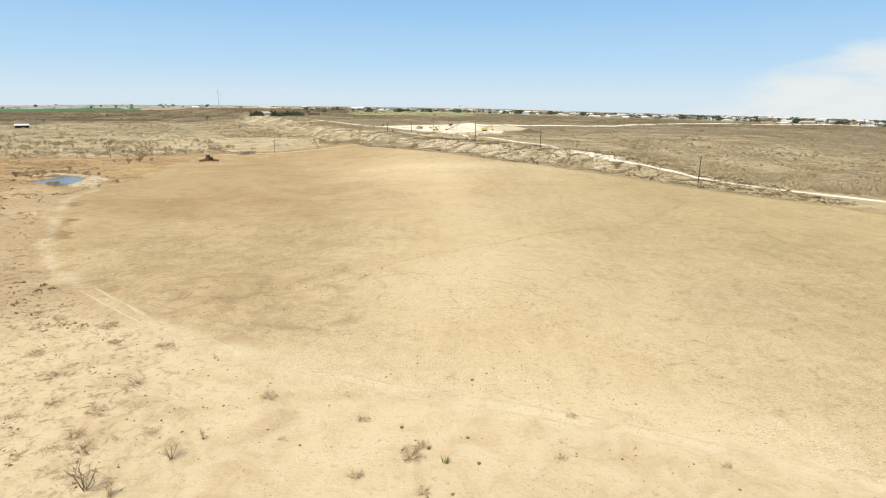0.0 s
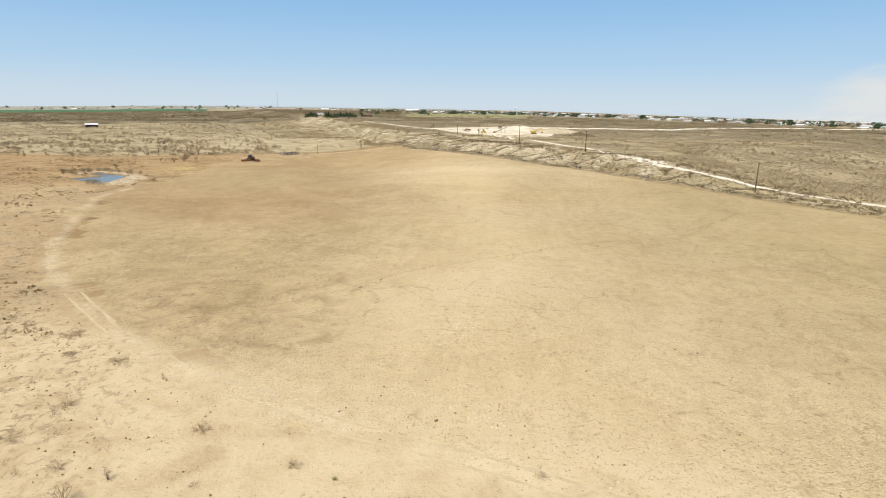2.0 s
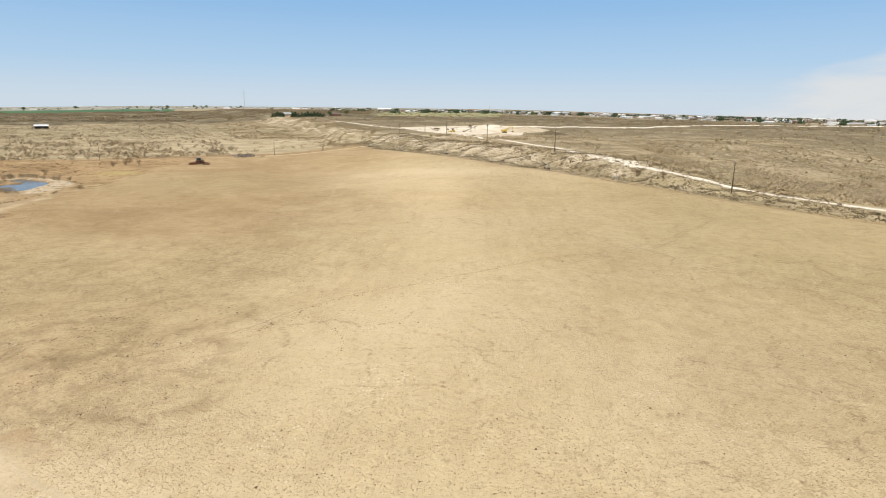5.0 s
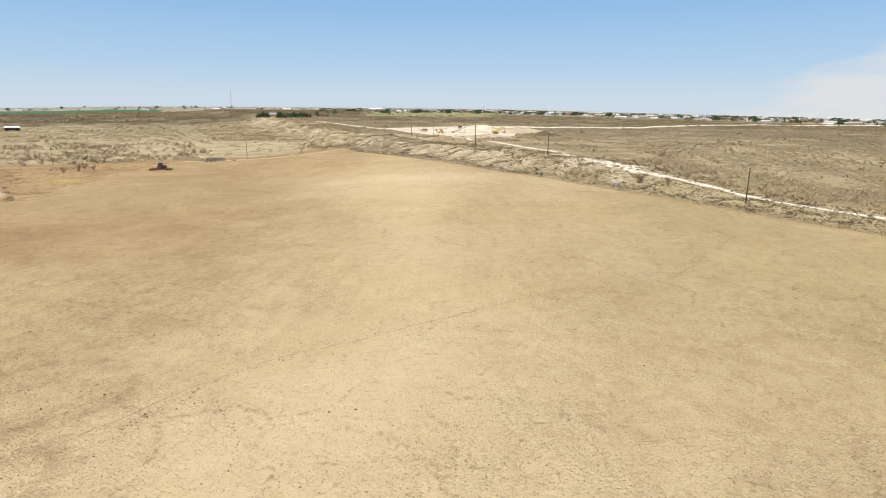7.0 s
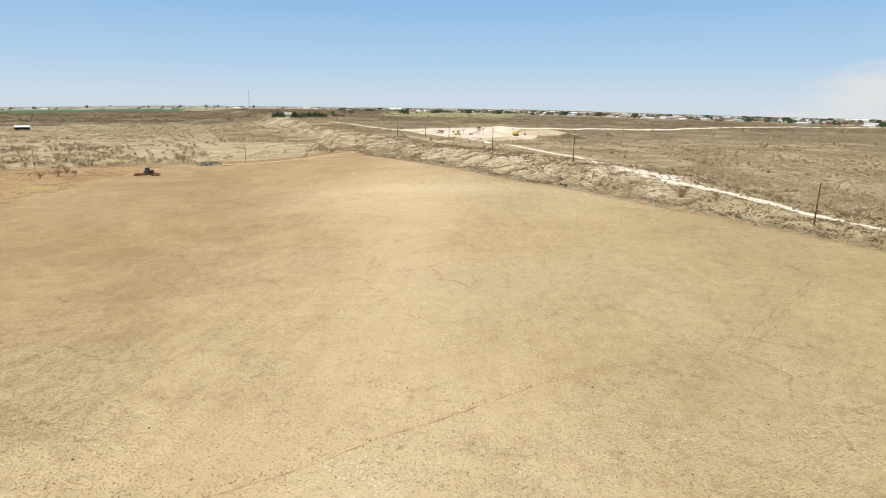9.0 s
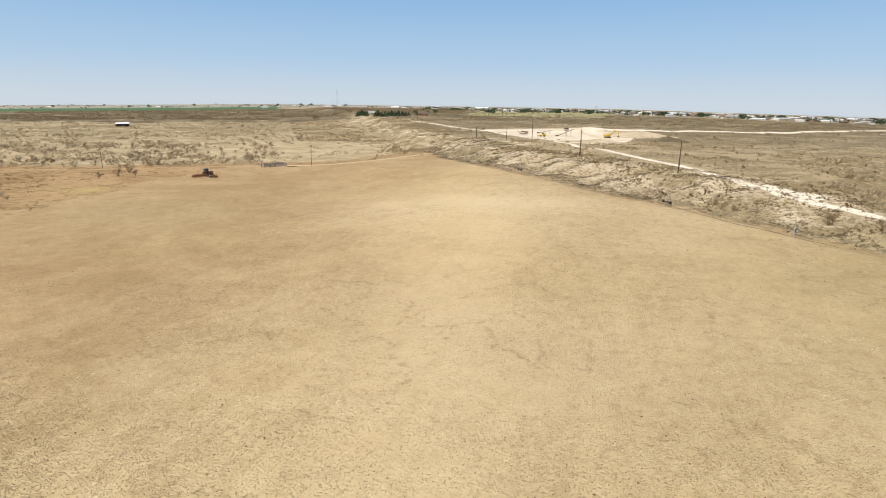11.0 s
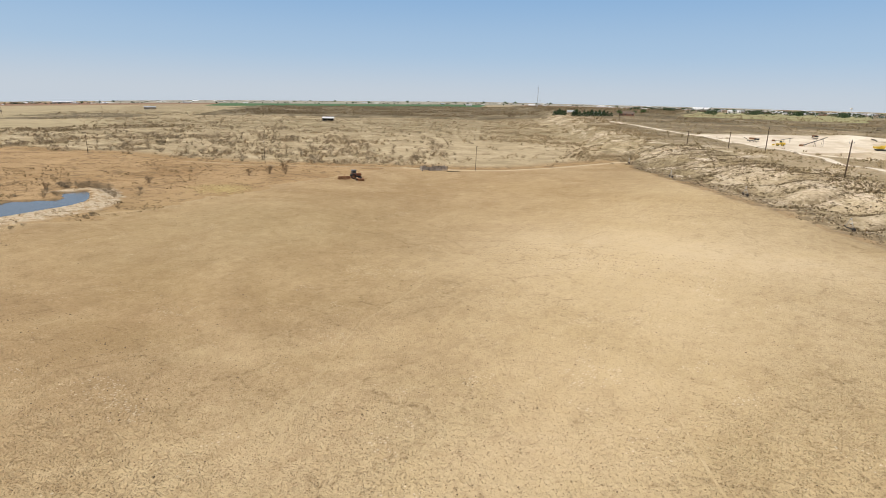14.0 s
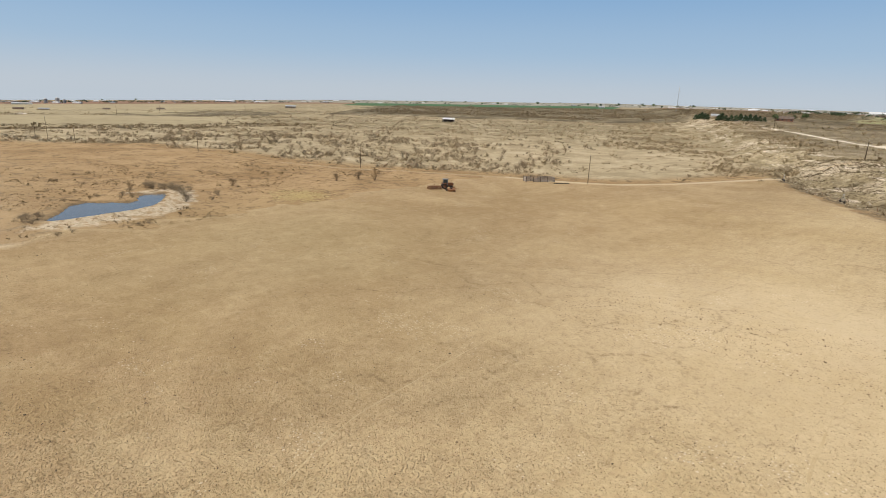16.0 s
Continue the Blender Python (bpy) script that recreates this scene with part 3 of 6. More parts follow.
    c = blend(n, l, maths(n, l, "MULTIPLY", maths(n, l, "MULTIPLY", ramp(n, l, fine, 0.46, 0.30), rough_here), 0.3), c, (0.66, 0.51, 0.315))
    tread = noise_node(n, l, pos, 0.42, 7, 0.78, 0.5)
    c = blend(n, l, maths(n, l, "MULTIPLY", maths(n, l, "MULTIPLY", ramp(n, l, tread, 0.50, 0.60), field), maths(n, l, "MULTIPLY", tufty, 0.26)), c, (0.33, 0.215, 0.105))
    c = blend(n, l, maths(n, l, "MULTIPLY", maths(n, l, "MULTIPLY", ramp(n, l, tread, 0.47, 0.38), field), 0.18), c, (0.67, 0.52, 0.31))
    # dung-dark ground, broken by the grain of the soil
    c = blend(n, l, maths(n, l, "MULTIPLY", maths(n, l, "MULTIPLY", dung, ramp(n, l, maths(n, l, "ADD", mid, maths(n, l, "MULTIPLY", small, 0.5)), 0.58, 0.9)), 0.6), c, (0.31, 0.215, 0.11))
    # cropped tufts and clods by cell, small shadows painted in; bleached ones in drifts
    sway = n.new("ShaderNodeVectorMath")
    sway.operation = "MULTIPLY_ADD"
    sv = n.new("ShaderNodeTexNoise")
    sv.inputs["Scale"].default_value, sv.inputs["Detail"].default_value = 2.6, 3
    l.new(pos, sv.inputs["Vector"])
    l.new(sv.outputs["Color"], sway.inputs[0])
    sway.inputs[1].default_value = (0.22, 0.22, 0)
    l.new(pos, sway.inputs[2])

    def cells(scale, share, near, far):
        """Scattered spots: the cells whose own number is below share, out to a radius in cell widths."""
        v = n.new("ShaderNodeTexVoronoi")
        v.voronoi_dimensions = "2D"
        v.inputs["Scale"].default_value = scale
        l.new(sway.outputs[0], v.inputs["Vector"])
        one_each = n.new("ShaderNodeSeparateColor")
        l.new(v.outputs["Color"], one_each.inputs[0])
        chosen = maths(n, l, "LESS_THAN", one_each.outputs[0], share)
        size = maths(n, l, "ADD", 0.55, maths(n, l, "MULTIPLY", one_each.outputs[1], 0.6))
        return maths(n, l, "MULTIPLY", chosen, ramp(n, l, maths(n, l, "DIVIDE", v.outputs["Distance"], size), far, near)), one_each.outputs[2]

    open_soil = ramp(n, l, field, 0.3, 0.7)
    thick = maths(n, l, "MULTIPLY", tufty, maths(n, l, "ADD", 0.6, maths(n, l, "MULTIPLY", ramp(n, l, maths(n, l, "ADD", patchy, maths(n, l, "MULTIPLY", mid, 0.9)), 0.7, 1.15), 0.3)))
    thick = maths(n, l, "ADD", maths(n, l, "MULTIPLY", thick, open_soil), maths(n, l, "MULTIPLY", maths(n, l, "SUBTRACT", 1.0, open_soil), 0.03))
    thick = maths(n, l, "ADD", thick, maths(n, l, "MULTIPLY", dung, 0.3))
    tuft_a, tone_a = cells(3.9, maths(n, l, "MULTIPLY", thick, 0.55), 0.1, 0.42)
    tuft_b, tone_b = cells(6.2, maths(n, l, "MULTIPLY", thick, 0.8), 0.1, 0.46)
    tuft_c, _ = cells(2.2, maths(n, l, "MULTIPLY", thick, 0.12), 0.08, 0.28)
    tufts = maths(n, l, "MAXIMUM", maths(n, l, "MAXIMUM", tuft_a, tuft_b), tuft_c)
    c = blend(n, l, maths(n, l, "MULTIPLY", tuft_b, maths(n, l, "ADD", 0.16, maths(n, l, "MULTIPLY", tone_b, 0.45))), c, (0.31, 0.205, 0.10))
    c = blend(n, l, maths(n, l, "MULTIPLY", maths(n, l, "MAXIMUM", tuft_a, tuft_c), maths(n, l, "ADD", 0.2, maths(n, l, "MULTIPLY", tone_a, 0.55))), c, (0.27, 0.172, 0.08))
    drift = noise_node(n, l, pos, 0.11, 4, 0.6, 0.5)
    white_spot, _ = cells(2.9, maths(n, l, "MULTIPLY", maths(n, l, "MULTIPLY", ramp(n, l, drift, 0.56, 0.68), open_soil), 0.55), 0.22, 0.36)
    c = blend(n, l, maths(n, l, "MULTIPLY", white_spot, 0.5), c, (0.74, 0.62, 0.45))
    warp = n.new("ShaderNodeVectorMath")
    warp.operation = "MULTIPLY_ADD"
    wv = n.new("ShaderNodeTexNoise")
    wv.inputs["Scale"].default_value, wv.inputs["Detail"].default_value = 0.09, 5
    l.new(pos, wv.inputs["Vector"])
    l.new(wv.outputs["Color"], warp.inputs[0])
    warp.inputs[1].default_value = (10, 10, 0)
    l.new(pos, warp.inputs[2])
    vor = n.new("ShaderNodeTexVoronoi")
    vor.voronoi_dimensions, vor.feature = "2D", "DISTANCE_TO_EDGE"
    vor.inputs["Scale"].default_value = 0.062
    l.new(warp.outputs[0], vor.inputs["Vector"])
    crack = maths(n, l, "MULTIPLY", ramp(n, l, vor.outputs["Distance"], 0.011, 0.002), ramp(n, l, maths(n, l, "ADD", small, maths(n, l, "MULTIPLY", big, 0.8)), 0.78, 1.05))
    c = blend(n, l, maths(n, l, "MULTIPLY", maths(n, l, "MULTIPLY", crack, field), 0.15), c, (0.17, 0.12, 0.065))
    net = n.new("ShaderNodeTexVoronoi")
    net.voronoi_dimensions, net.feature = "2D", "DISTANCE_TO_EDGE"
    net.inputs["Scale"].default_value = 0.115
    l.new(warp.outputs[0], net.inputs["Vector"])
    paths = maths(n, l, "MULTIPLY", ramp(n, l, net.outputs["Distance"], 0.05, 0.012), ramp(n, l, maths(n, l, "ADD", patchy, maths(n, l, "MULTIPLY", mid, 0.6)), 0.72, 0.92))
    dotted = maths(n, l, "MULTIPLY", paths, maths(n, l, "ADD", 0.12, maths(n, l, "MULTIPLY", ramp(n, l, clod_noise, 0.46, 0.58), 0.88)))
    c = blend(n, l, maths(n, l, "MULTIPLY", maths(n, l, "MULTIPLY", dotted, field), 0.47), c, (0.245, 0.165, 0.08))
    l.new(c, b.inputs["Base Color"])
    high = maths(n, l, "ADD", maths(n, l, "ADD", maths(n, l, "MULTIPLY", small, 1.2), maths(n, l, "MULTIPLY", tufts, 0.7)), maths(n, l, "ADD", fine, maths(n, l, "MULTIPLY", mid, 2.0)))
    bumped(n, l, b, maths(n, l, "MULTIPLY", maths(n, l, "SUBTRACT", high, 2.2), rough_here), 1.0, 0.15)
    return m


def lay_ground():
    ny, nx = MX.shape
    me = bpy.data.meshes.new("ground")
    co = np.stack([MX, MY, MZ], -1).reshape(-1, 3)
    k = np.arange(ny * nx).reshape(ny, nx)
    quads = np.stack([k[:-1, :-1], k[:-1, 1:], k[1:, 1:], k[1:, :-1]], -1).reshape(-1, 4)
    me.vertices.add(len(co))
    me.vertices.foreach_set("co", co.ravel())
    me.loops.add(quads.size)
    me.loops.foreach_set("vertex_index", quads.ravel())
    me.polygons.add(len(quads))
    me.polygons.foreach_set("loop_start", np.arange(len(quads)) * 4)
    me.polygons.foreach_set("loop_total", np.full(len(quads), 4))
    me.update(calc_edges=True)
    me.shade_smooth()
    masks = ground_masks(co[:, 0], co[:, 1])
    for name, three in (("mask_a", masks[:3]), ("mask_b", masks[3:6]), ("mask_c", masks[6:9]), ("mask_d", masks[9:12]), ("mask_e", masks[12:15]), ("mask_f", masks[15:18])):
        a = me.attributes.new(name, "FLOAT_COLOR", "POINT")
        a.data.foreach_set("color", np.stack([*three, np.ones(len(co))], -1).astype(np.float32).ravel())
    me.materials.append(ground_material())
    return tagged(new("ground", me), "dry grazed pasture of straw and pale bare soil", "ground", kind="structure")


ground = lay_ground()


def resampled(line, step):
    seg = np.hypot(*np.diff(line, axis=0).T)
    s = np.concatenate([[0], np.cumsum(seg)])
    q = np.arange(0, s[-1], step)
    # rounded corners: average a few neighbours
    x, y = np.interp(q, s, line[:, 0]), np.interp(q, s, line[:, 1])
    for _ in range(3):
        x[1:-1], y[1:-1] = (x[:-2] + 2 * x[1:-1] + x[2:]) / 4, (y[:-2] + 2 * y[1:-1] + y[2:]) / 4
    return x, y


def strip(name, line, width, step, lift, material, label, ragged=0.2, across=4, seed=1):
    """A road laid on the ground, with uneven edges."""
    g = np.random.default_rng(seed)
    x, y = resampled(line, step)
    tx, ty = np.gradient(x), np.gradient(y)
    k = np.hypot(tx, ty)
    nx, ny = ty / k, -tx / k
    n = len(x)
    left, right = (width / 2 * (1 + ragged * np.convolve(g.normal(size=n + 4), np.ones(5) / 2.2, "valid")) for _ in range(2))
    verts, faces = [], []
    for j in range(across + 1):
        o = -left + (left + right) * j / across
        px, py = x + nx * o, y + ny * o
        crown = lift * (0.25 if j in (0, across) else 1.0)
        verts.append(np.stack([px, py, ground_z(px, py) + crown], -1))
    verts = np.concatenate(verts)
    for j in range(across):
        for i in range(n - 1):
            faces.append((j * n + i, j * n + i + 1, (j + 1) * n + i + 1, (j + 1) * n + i))
    me = mesh_of(name, verts, faces, material, True)
    return tagged(new(name, me), label, "road", kind="structure")


def patch(name, ring, lift, material, label, cells=60, ragged=0.0):
    """A sheet of other ground laid on the land inside a ring."""
    lo, hi = ring.min(0), ring.max(0)
    gx, gy = np.linspace(lo[0], hi[0], cells), np.linspace(lo[1], hi[1], cells)
    x, y = np.meshgrid(gx, gy)
    w = ragged * (ripple(x, y, 22) + 0.6 * ripple(x, y, 9, 1.1))
    keep = inside(x + w, y + w, ring)
    used_cell = keep[:-1, :-1] | keep[1:, 1:]
    around = np.zeros((cells, cells), int)
    for dy in (0, 1):
        for dx in (0, 1):
            around[dy:cells - 1 + dy, dx:cells - 1 + dx] += used_cell
    z = ground_z(x, y) + np.where(around == 4, lift, -0.4 * lift)
    k = np.arange(cells * cells).reshape(cells, cells)
    use = keep[:-1, :-1] | keep[1:, 1:]
    quads = np.stack([k[:-1, :-1], k[:-1, 1:], k[1:, 1:], k[1:, :-1]], -1)[use]
    ids = np.unique(quads)
    at = np.zeros(cells * cells, int)
    at[ids] = np.arange(len(ids))
    me = mesh_of(name, np.stack([x, y, z], -1).reshape(-1, 3)[ids], at[quads], material, True)
    return tagged(new(name, me), label, "ground", kind="structure")


def soil_mix(name, a, b_, c_=None, scale=0.15, rough=0.95):
    m, n, l, b = nodes_of(name, rough)
    b.inputs["Specular IOR Level"].default_value = 0.1
    pos = n.new("ShaderNodeTexCoord").outputs["Object"]
    big, mid, fine = noise_node(n, l, pos, scale, 4, 0.6, 0.5), noise_node(n, l, pos, scale * 6, 5, 0.65), noise_node(n, l, pos, scale * 30, 4, 0.7)
    c = blend(n, l, ramp(n, l, big, 0.33, 0.67), a, b_)
    c = blend(n, l, maths(n, l, "MULTIPLY", ramp(n, l, mid, 0.5, 0.75), 0.6), c, c_ or tuple(x * 0.7 for x in a))
    c = blend(n, l, maths(n, l, "MULTIPLY", ramp(n, l, fine, 0.55, 0.75), 0.4), c, tuple(x * 0.65 for x in a))
    l.new(c, b.inputs["Base Color"])
    bumped(n, l, b, maths(n, l, "ADD", mid, fine), 0.5, 0.1)
    return m


caliche = soil_mix("caliche", (0.66, 0.57, 0.44), (0.78, 0.70, 0.57), (0.52, 0.43, 0.31))
quarry_white = soil_mix("crushed_limestone", (0.56, 0.46, 0.33), (0.74, 0.65, 0.51), (0.46, 0.36, 0.24), 0.06)
crop_green = soil_mix("irrigated_crop", (0.062, 0.125, 0.055), (0.085, 0.155, 0.07), (0.10, 0.13, 0.065), 0.01)
dull_green = soil_mix("thin_green_pasture", (0.27, 0.255, 0.125), (0.33, 0.295, 0.15), (0.24, 0.215, 0.11), 0.01)
stubble = soil_mix("stubble", (0.34, 0.275, 0.16), (0.42, 0.337, 0.20), (0.19, 0.155, 0.085), 0.012)
# far dry farmland, with the distance haze mixed into its colour
hazy_far = soil_mix("hazy_far_farmland", (0.34, 0.305, 0.24), (0.28, 0.255, 0.195), (0.22, 0.21, 0.16), 0.004)
ploughed = soil_mix("ploughed_red_earth", (0.23, 0.135, 0.085), (0.29, 0.175, 0.11), (0.20, 0.13, 0.08), 0.01)


def scrub_mix(name):
    """Close low scrub seen from afar: grey-brown clumps over pale soil, at several sizes."""
    m, n, l, b = nodes_of(name, 0.95)
    b.inputs["Specular IOR Level"].default_value = 0.05
    pos = n.new("ShaderNodeTexCoord").outputs["Object"]
    huge, big, mid, fine = noise_node(n, l, pos, 0.006, 6, 0.68, 0.8), noise_node(n, l, pos, 0.024, 8, 0.74, 0.7), noise_node(n, l, pos, 0.09, 7, 0.74, 0.6), noise_node(n, l, pos, 0.35, 4, 0.7)
    c = blend(n, l, ramp(n, l, huge, 0.38, 0.6), (0.29, 0.232, 0.145), (0.19, 0.15, 0.09))
    c = blend(n, l, maths(n, l, "MULTIPLY", ramp(n, l, big, 0.47, 0.56), 0.8), c, (0.12, 0.092, 0.054))
    c = blend(n, l, maths(n, l, "MULTIPLY", ramp(n, l, big, 0.45, 0.38), 0.45), c, (0.42, 0.345, 0.23))
    c = blend(n, l, maths(n, l, "MULTIPLY", ramp(n, l, mid, 0.49, 0.57), 0.65), c, (0.105, 0.085, 0.052))
    c = blend(n, l, maths(n, l, "MULTIPLY", ramp(n, l, fine, 0.55, 0.65), 0.5), c, (0.11, 0.088, 0.054))
    l.new(c, b.inputs["Base Color"])
    bumped(n, l, b, maths(n, l, "ADD", mid, fine), 0.6, 0.8)
    return m


dark_scrub = scrub_mix("close_dark_scrub")
strip("caliche_road", CALICHE, 3.0, 1.5, 0.10, caliche, "pale crushed caliche road along the bluff top", seed=3)
strip("far_caliche_road", FAR_ROAD, 7.5, 3, 1.0, caliche, "pale straight caliche road across scrub", seed=4)
rut_soil = soil_mix("worn_rut_soil", (0.50, 0.37, 0.20), (0.56, 0.425, 0.245), (0.40, 0.285, 0.15), 0.9)
track_soil = soil_mix("loose_track_soil", (0.50, 0.385, 0.235), (0.56, 0.44, 0.28), (0.40, 0.30, 0.18), 0.7)
trail_soil = soil_mix("trodden_trail_soil", (0.33, 0.235, 0.125), (0.44, 0.32, 0.175), (0.25, 0.175, 0.09), 1.4)
def wavering(line, step, sway, seed):
    g = np.random.default_rng(seed)
    x, y = resampled(line, step)
    for px in (x, y):
        px += np.convolve(g.normal(0, sway, len(px) + 6), np.ones(7) / 2.6, "valid")
    return np.stack([x, y], -1)


for i, q in enumerate(RUTS):
    strip("wheel_rut", wavering(q, 0.9, 0.03, 70 + i), 0.17 + 0.05 * i, 1.1, 0.02, rut_soil, "faint pale wheel rut across the pasture", 0.45, 2, 20 + i)


def beside(line, off):
    x, y = resampled(line, 2.0)
    tx, ty = np.gradient(x), np.gradient(y)
    k = np.hypot(tx, ty)
    return np.stack([x + ty / k * off, y - tx / k * off], -1)


for i, off in enumerate((-0.85, 0.85)):
    strip("track_rut", beside(TRACK[:8], off), 0.3, 0.7, 0.012, track_soil, "pale wheel rut of the sandy track", 0.6, 2, 30 + i)
    strip("lane_rut", beside(LANE[5:], off), 0.38, 0.9, 0.03, track_soil, "pale wheel rut of the dirt lane", 0.4, 2, 40 + i)
strip("lane_bed", LANE[8:], 2.0, 1.2, 0.02, track_soil, "pale trodden bed of the dirt lane", 0.35, 3, 44)
strip("stock_trail", wavering(TRAILS[0], 0.8, 0.2, 5), 0.11, 0.3, 0.02, trail_soil, "narrow dark trail trodden by stock", 0.8, 2, 50)
patch("quarry_floor", PIT, 0.25, quarry_white, "white crushed limestone floor of a small quarry", 90, 4.0)


strip("dirt_drive", np.array([(-640, 240), (-690, 254), (-756, 267), (-830, 282), (-918, 309)], float), 9, 4, 0.5, caliche, "pale dirt drive between far fields", seed=6)
patch("caliche_turnout", np.array([(64, 257), (69, 250), (74, 246), (77, 249), (73, 257), (67, 263)], float), 0.08, caliche, "bare white caliche turnout beside the road", 40, 1.0)


def water_surface():
    m, n, l, b = nodes_of("pond_water", 0.14)
    b.inputs["Base Color"].default_value = (0.12, 0.112, 0.098, 1)
    b.inputs["Specular IOR Level"].default_value = 0.5
    b.inputs["IOR"].default_value = 1.33
    pos = n.new("ShaderNodeTexCoord").outputs["Object"]
    bumped(n, l, b, noise_node(n, l, pos, 2.2, 3, 0.6), 0.3, 0.03)
    x, y = np.meshgrid(np.linspace(-26, 26, 70), np.linspace(-26, 26, 70))
    x, y = x + POND[0], y + POND[1]
    keep = pond_reach(x, y) < 1.3
    k = np.arange(70 * 70).reshape(70, 70)
    quads = np.stack([k[:-1, :-1], k[:-1, 1:], k[1:, 1:], k[1:, :-1]], -1)[keep[:-1, :-1] & keep[1:, 1:] & keep[1:, :-1] & keep[:-1, 1:]]
    ids = np.unique(quads)
    at = np.zeros(70 * 70, int)
    at[ids] = np.arange(len(ids))
    me = mesh_of("water", np.stack([x, y, np.full_like(x, WATER_Z)], -1).reshape(-1, 3)[ids], at[quads], m, True)
    return tagged(new("water", me), "still grey-blue water of a stock pond", "pond", kind="structure")


water_surface()


def sky_haze_ring():
    """Glowing ring far behind the whole skyline: painted pale haze, blue sky higher up."""
    m, n, l, b = nodes_of("painted_sky_haze")
    out = n["Material Output"]
    n.remove(b)
    sep = n.new("ShaderNodeSeparateXYZ")
    l.new(n.new("ShaderNodeTexCoord").outputs["UV"], sep.inputs[0])
    v = sep.outputs[1]
    fac = n.new("ShaderNodeValToRGB")
    fac.color_ramp.elements[0].color, fac.color_ramp.elements[1].color = (0.97, 0.97, 0.97, 1), (0, 0, 0, 1)
    for p, c in ((0.25, 0.95), (0.48, 0.88), (0.75, 0.45)):
        fac.color_ramp.elements.new(p).color = (c, c, c, 1)
    l.new(v, fac.inputs[0])
    em, tr, mix = n.new("ShaderNodeEmission"), n.new("ShaderNodeBsdfTransparent"), n.new("ShaderNodeMixShader")
    tint = blend(n, l, ramp(n, l, v, 0.0, 0.20), (0.56, 0.64, 0.73), (0.405, 0.57, 0.76))
    tint = blend(n, l, ramp(n, l, v, 0.12, 0.48), tint, (0.24, 0.445, 0.73))
    l.new(tint, em.inputs["Color"])
    em.inputs["Strength"].default_value = 1.0
    l.new(fac.outputs[0], mix.inputs[0])
    l.new(tr.outputs[0], mix.inputs[1])
    l.new(em.outputs[0], mix.inputs[2])
    l.new(mix.outputs[0], out.inputs["Surface"])
    verts, faces, uvs, nu, nv = [], [], [], 96, 9
    for j in range(nv + 1):
        for i in range(nu + 1):
            b_, e = 2 * math.pi * i / nu, radians(-3 + 27 * j / nv)
            verts.append((4700 * math.sin(b_), 4700 * math.cos(b_), EYE + 4700 * math.tan(e)))
            uvs.append((i / nu, max(0.0, -3 + 27 * j / nv) / 24))
    for j in range(nv):
        for i in range(nu):
            faces.append((j * (nu + 1) + i, j * (nu + 1) + i + 1, (j + 1) * (nu + 1) + i + 1, (j + 1) * (nu + 1) + i))
    me = mesh_of("haze", verts, faces, m, True)
    lay = me.uv_layers.new(name="UVMap")
    for lp in me.loops:
        lay.data[lp.index].uv = uvs[lp.vertex_index]
    ob = tagged(new("backdrop_sky_haze", me), "glowing sky backdrop painted with pale haze low down and blue above", "sky", kind="structure")


sky_haze_ring()


def cloud_bank():
    """A sheet of thin cloud far behind everything."""
    m, n, l, b = nodes_of("thin_cloud")
    out = n["Material Output"]
    n.remove(b)
    pos = n.new("ShaderNodeTexCoord").outputs["UV"]
    sep = n.new("ShaderNodeSeparateXYZ")
    l.new(pos, sep.inputs[0])
    u, v = sep.outputs[0], sep.outputs[1]
    stretch = n.new("ShaderNodeMapping")
    stretch.inputs["Scale"].default_value = (5.0, 4.0, 1)
    l.new(pos, stretch.inputs[0])
    puff = noise_node(n, l, stretch.outputs[0], 1.4, 7, 0.55, 0.35)
    # the top edge climbs to the right
    top = maths(n, l, "ADD", maths(n, l, "MULTIPLY", ramp(n, l, u, 0.08, 0.55), 0.66), maths(n, l, "MULTIPLY", maths(n, l, "SUBTRACT", puff, 0.5), 0.55))
    over = maths(n, l, "SUBTRACT", top, v)
    fac = ramp(n, l, over, -0.05, 0.20)
    fac = maths(n, l, "MULTIPLY", fac, ramp(n, l, u, 0.0, 0.3))
    fac = maths(n, l, "MULTIPLY", fac, ramp(n, l, puff, 0.15, 0.5))
    fac = maths(n, l, "MULTIPLY", fac, 0.92)
    em, tr, mix = n.new("ShaderNodeEmission"), n.new("ShaderNodeBsdfTransparent"), n.new("ShaderNodeMixShader")
    em.inputs["Color"].default_value, em.inputs["Strength"].default_value = (0.95, 0.955, 0.97, 1), 0.72
    l.new(fac, mix.inputs[0])
    l.new(tr.outputs[0], mix.inputs[1])
    l.new(em.outputs[0], mix.inputs[2])
    l.new(mix.outputs[0], out.inputs["Surface"])
    verts, faces, uvs, nu, nv = [], [], [], 40, 8
    for j in range(nv + 1):
        for i in range(nu + 1):
            b_, e = radians(10 + 62 * i / nu), radians(-1.5 + 14 * j / nv)
            verts.append((4400 * math.sin(b_), 4400 * math.cos(b_), EYE + 4400 * math.tan(e)))
            uvs.append((i / nu, j / nv))
    for j in range(nv):
        for i in range(nu):
            faces.append((j * (nu + 1) + i, j * (nu + 1) + i + 1, (j + 1) * (nu + 1) + i + 1, (j + 1) * (nu + 1) + i))
    me = mesh_of("cloud", verts, faces, m, True)
    lay = me.uv_layers.new(name="UVMap")
    for lp in me.loops:
        lay.data[lp.index].uv = uvs[lp.vertex_index]
    ob = tagged(new("backdrop_cloud", me), "thin white cloud bank low over the horizon", "cloud", kind="structure")
    return ob


cloud_bank()


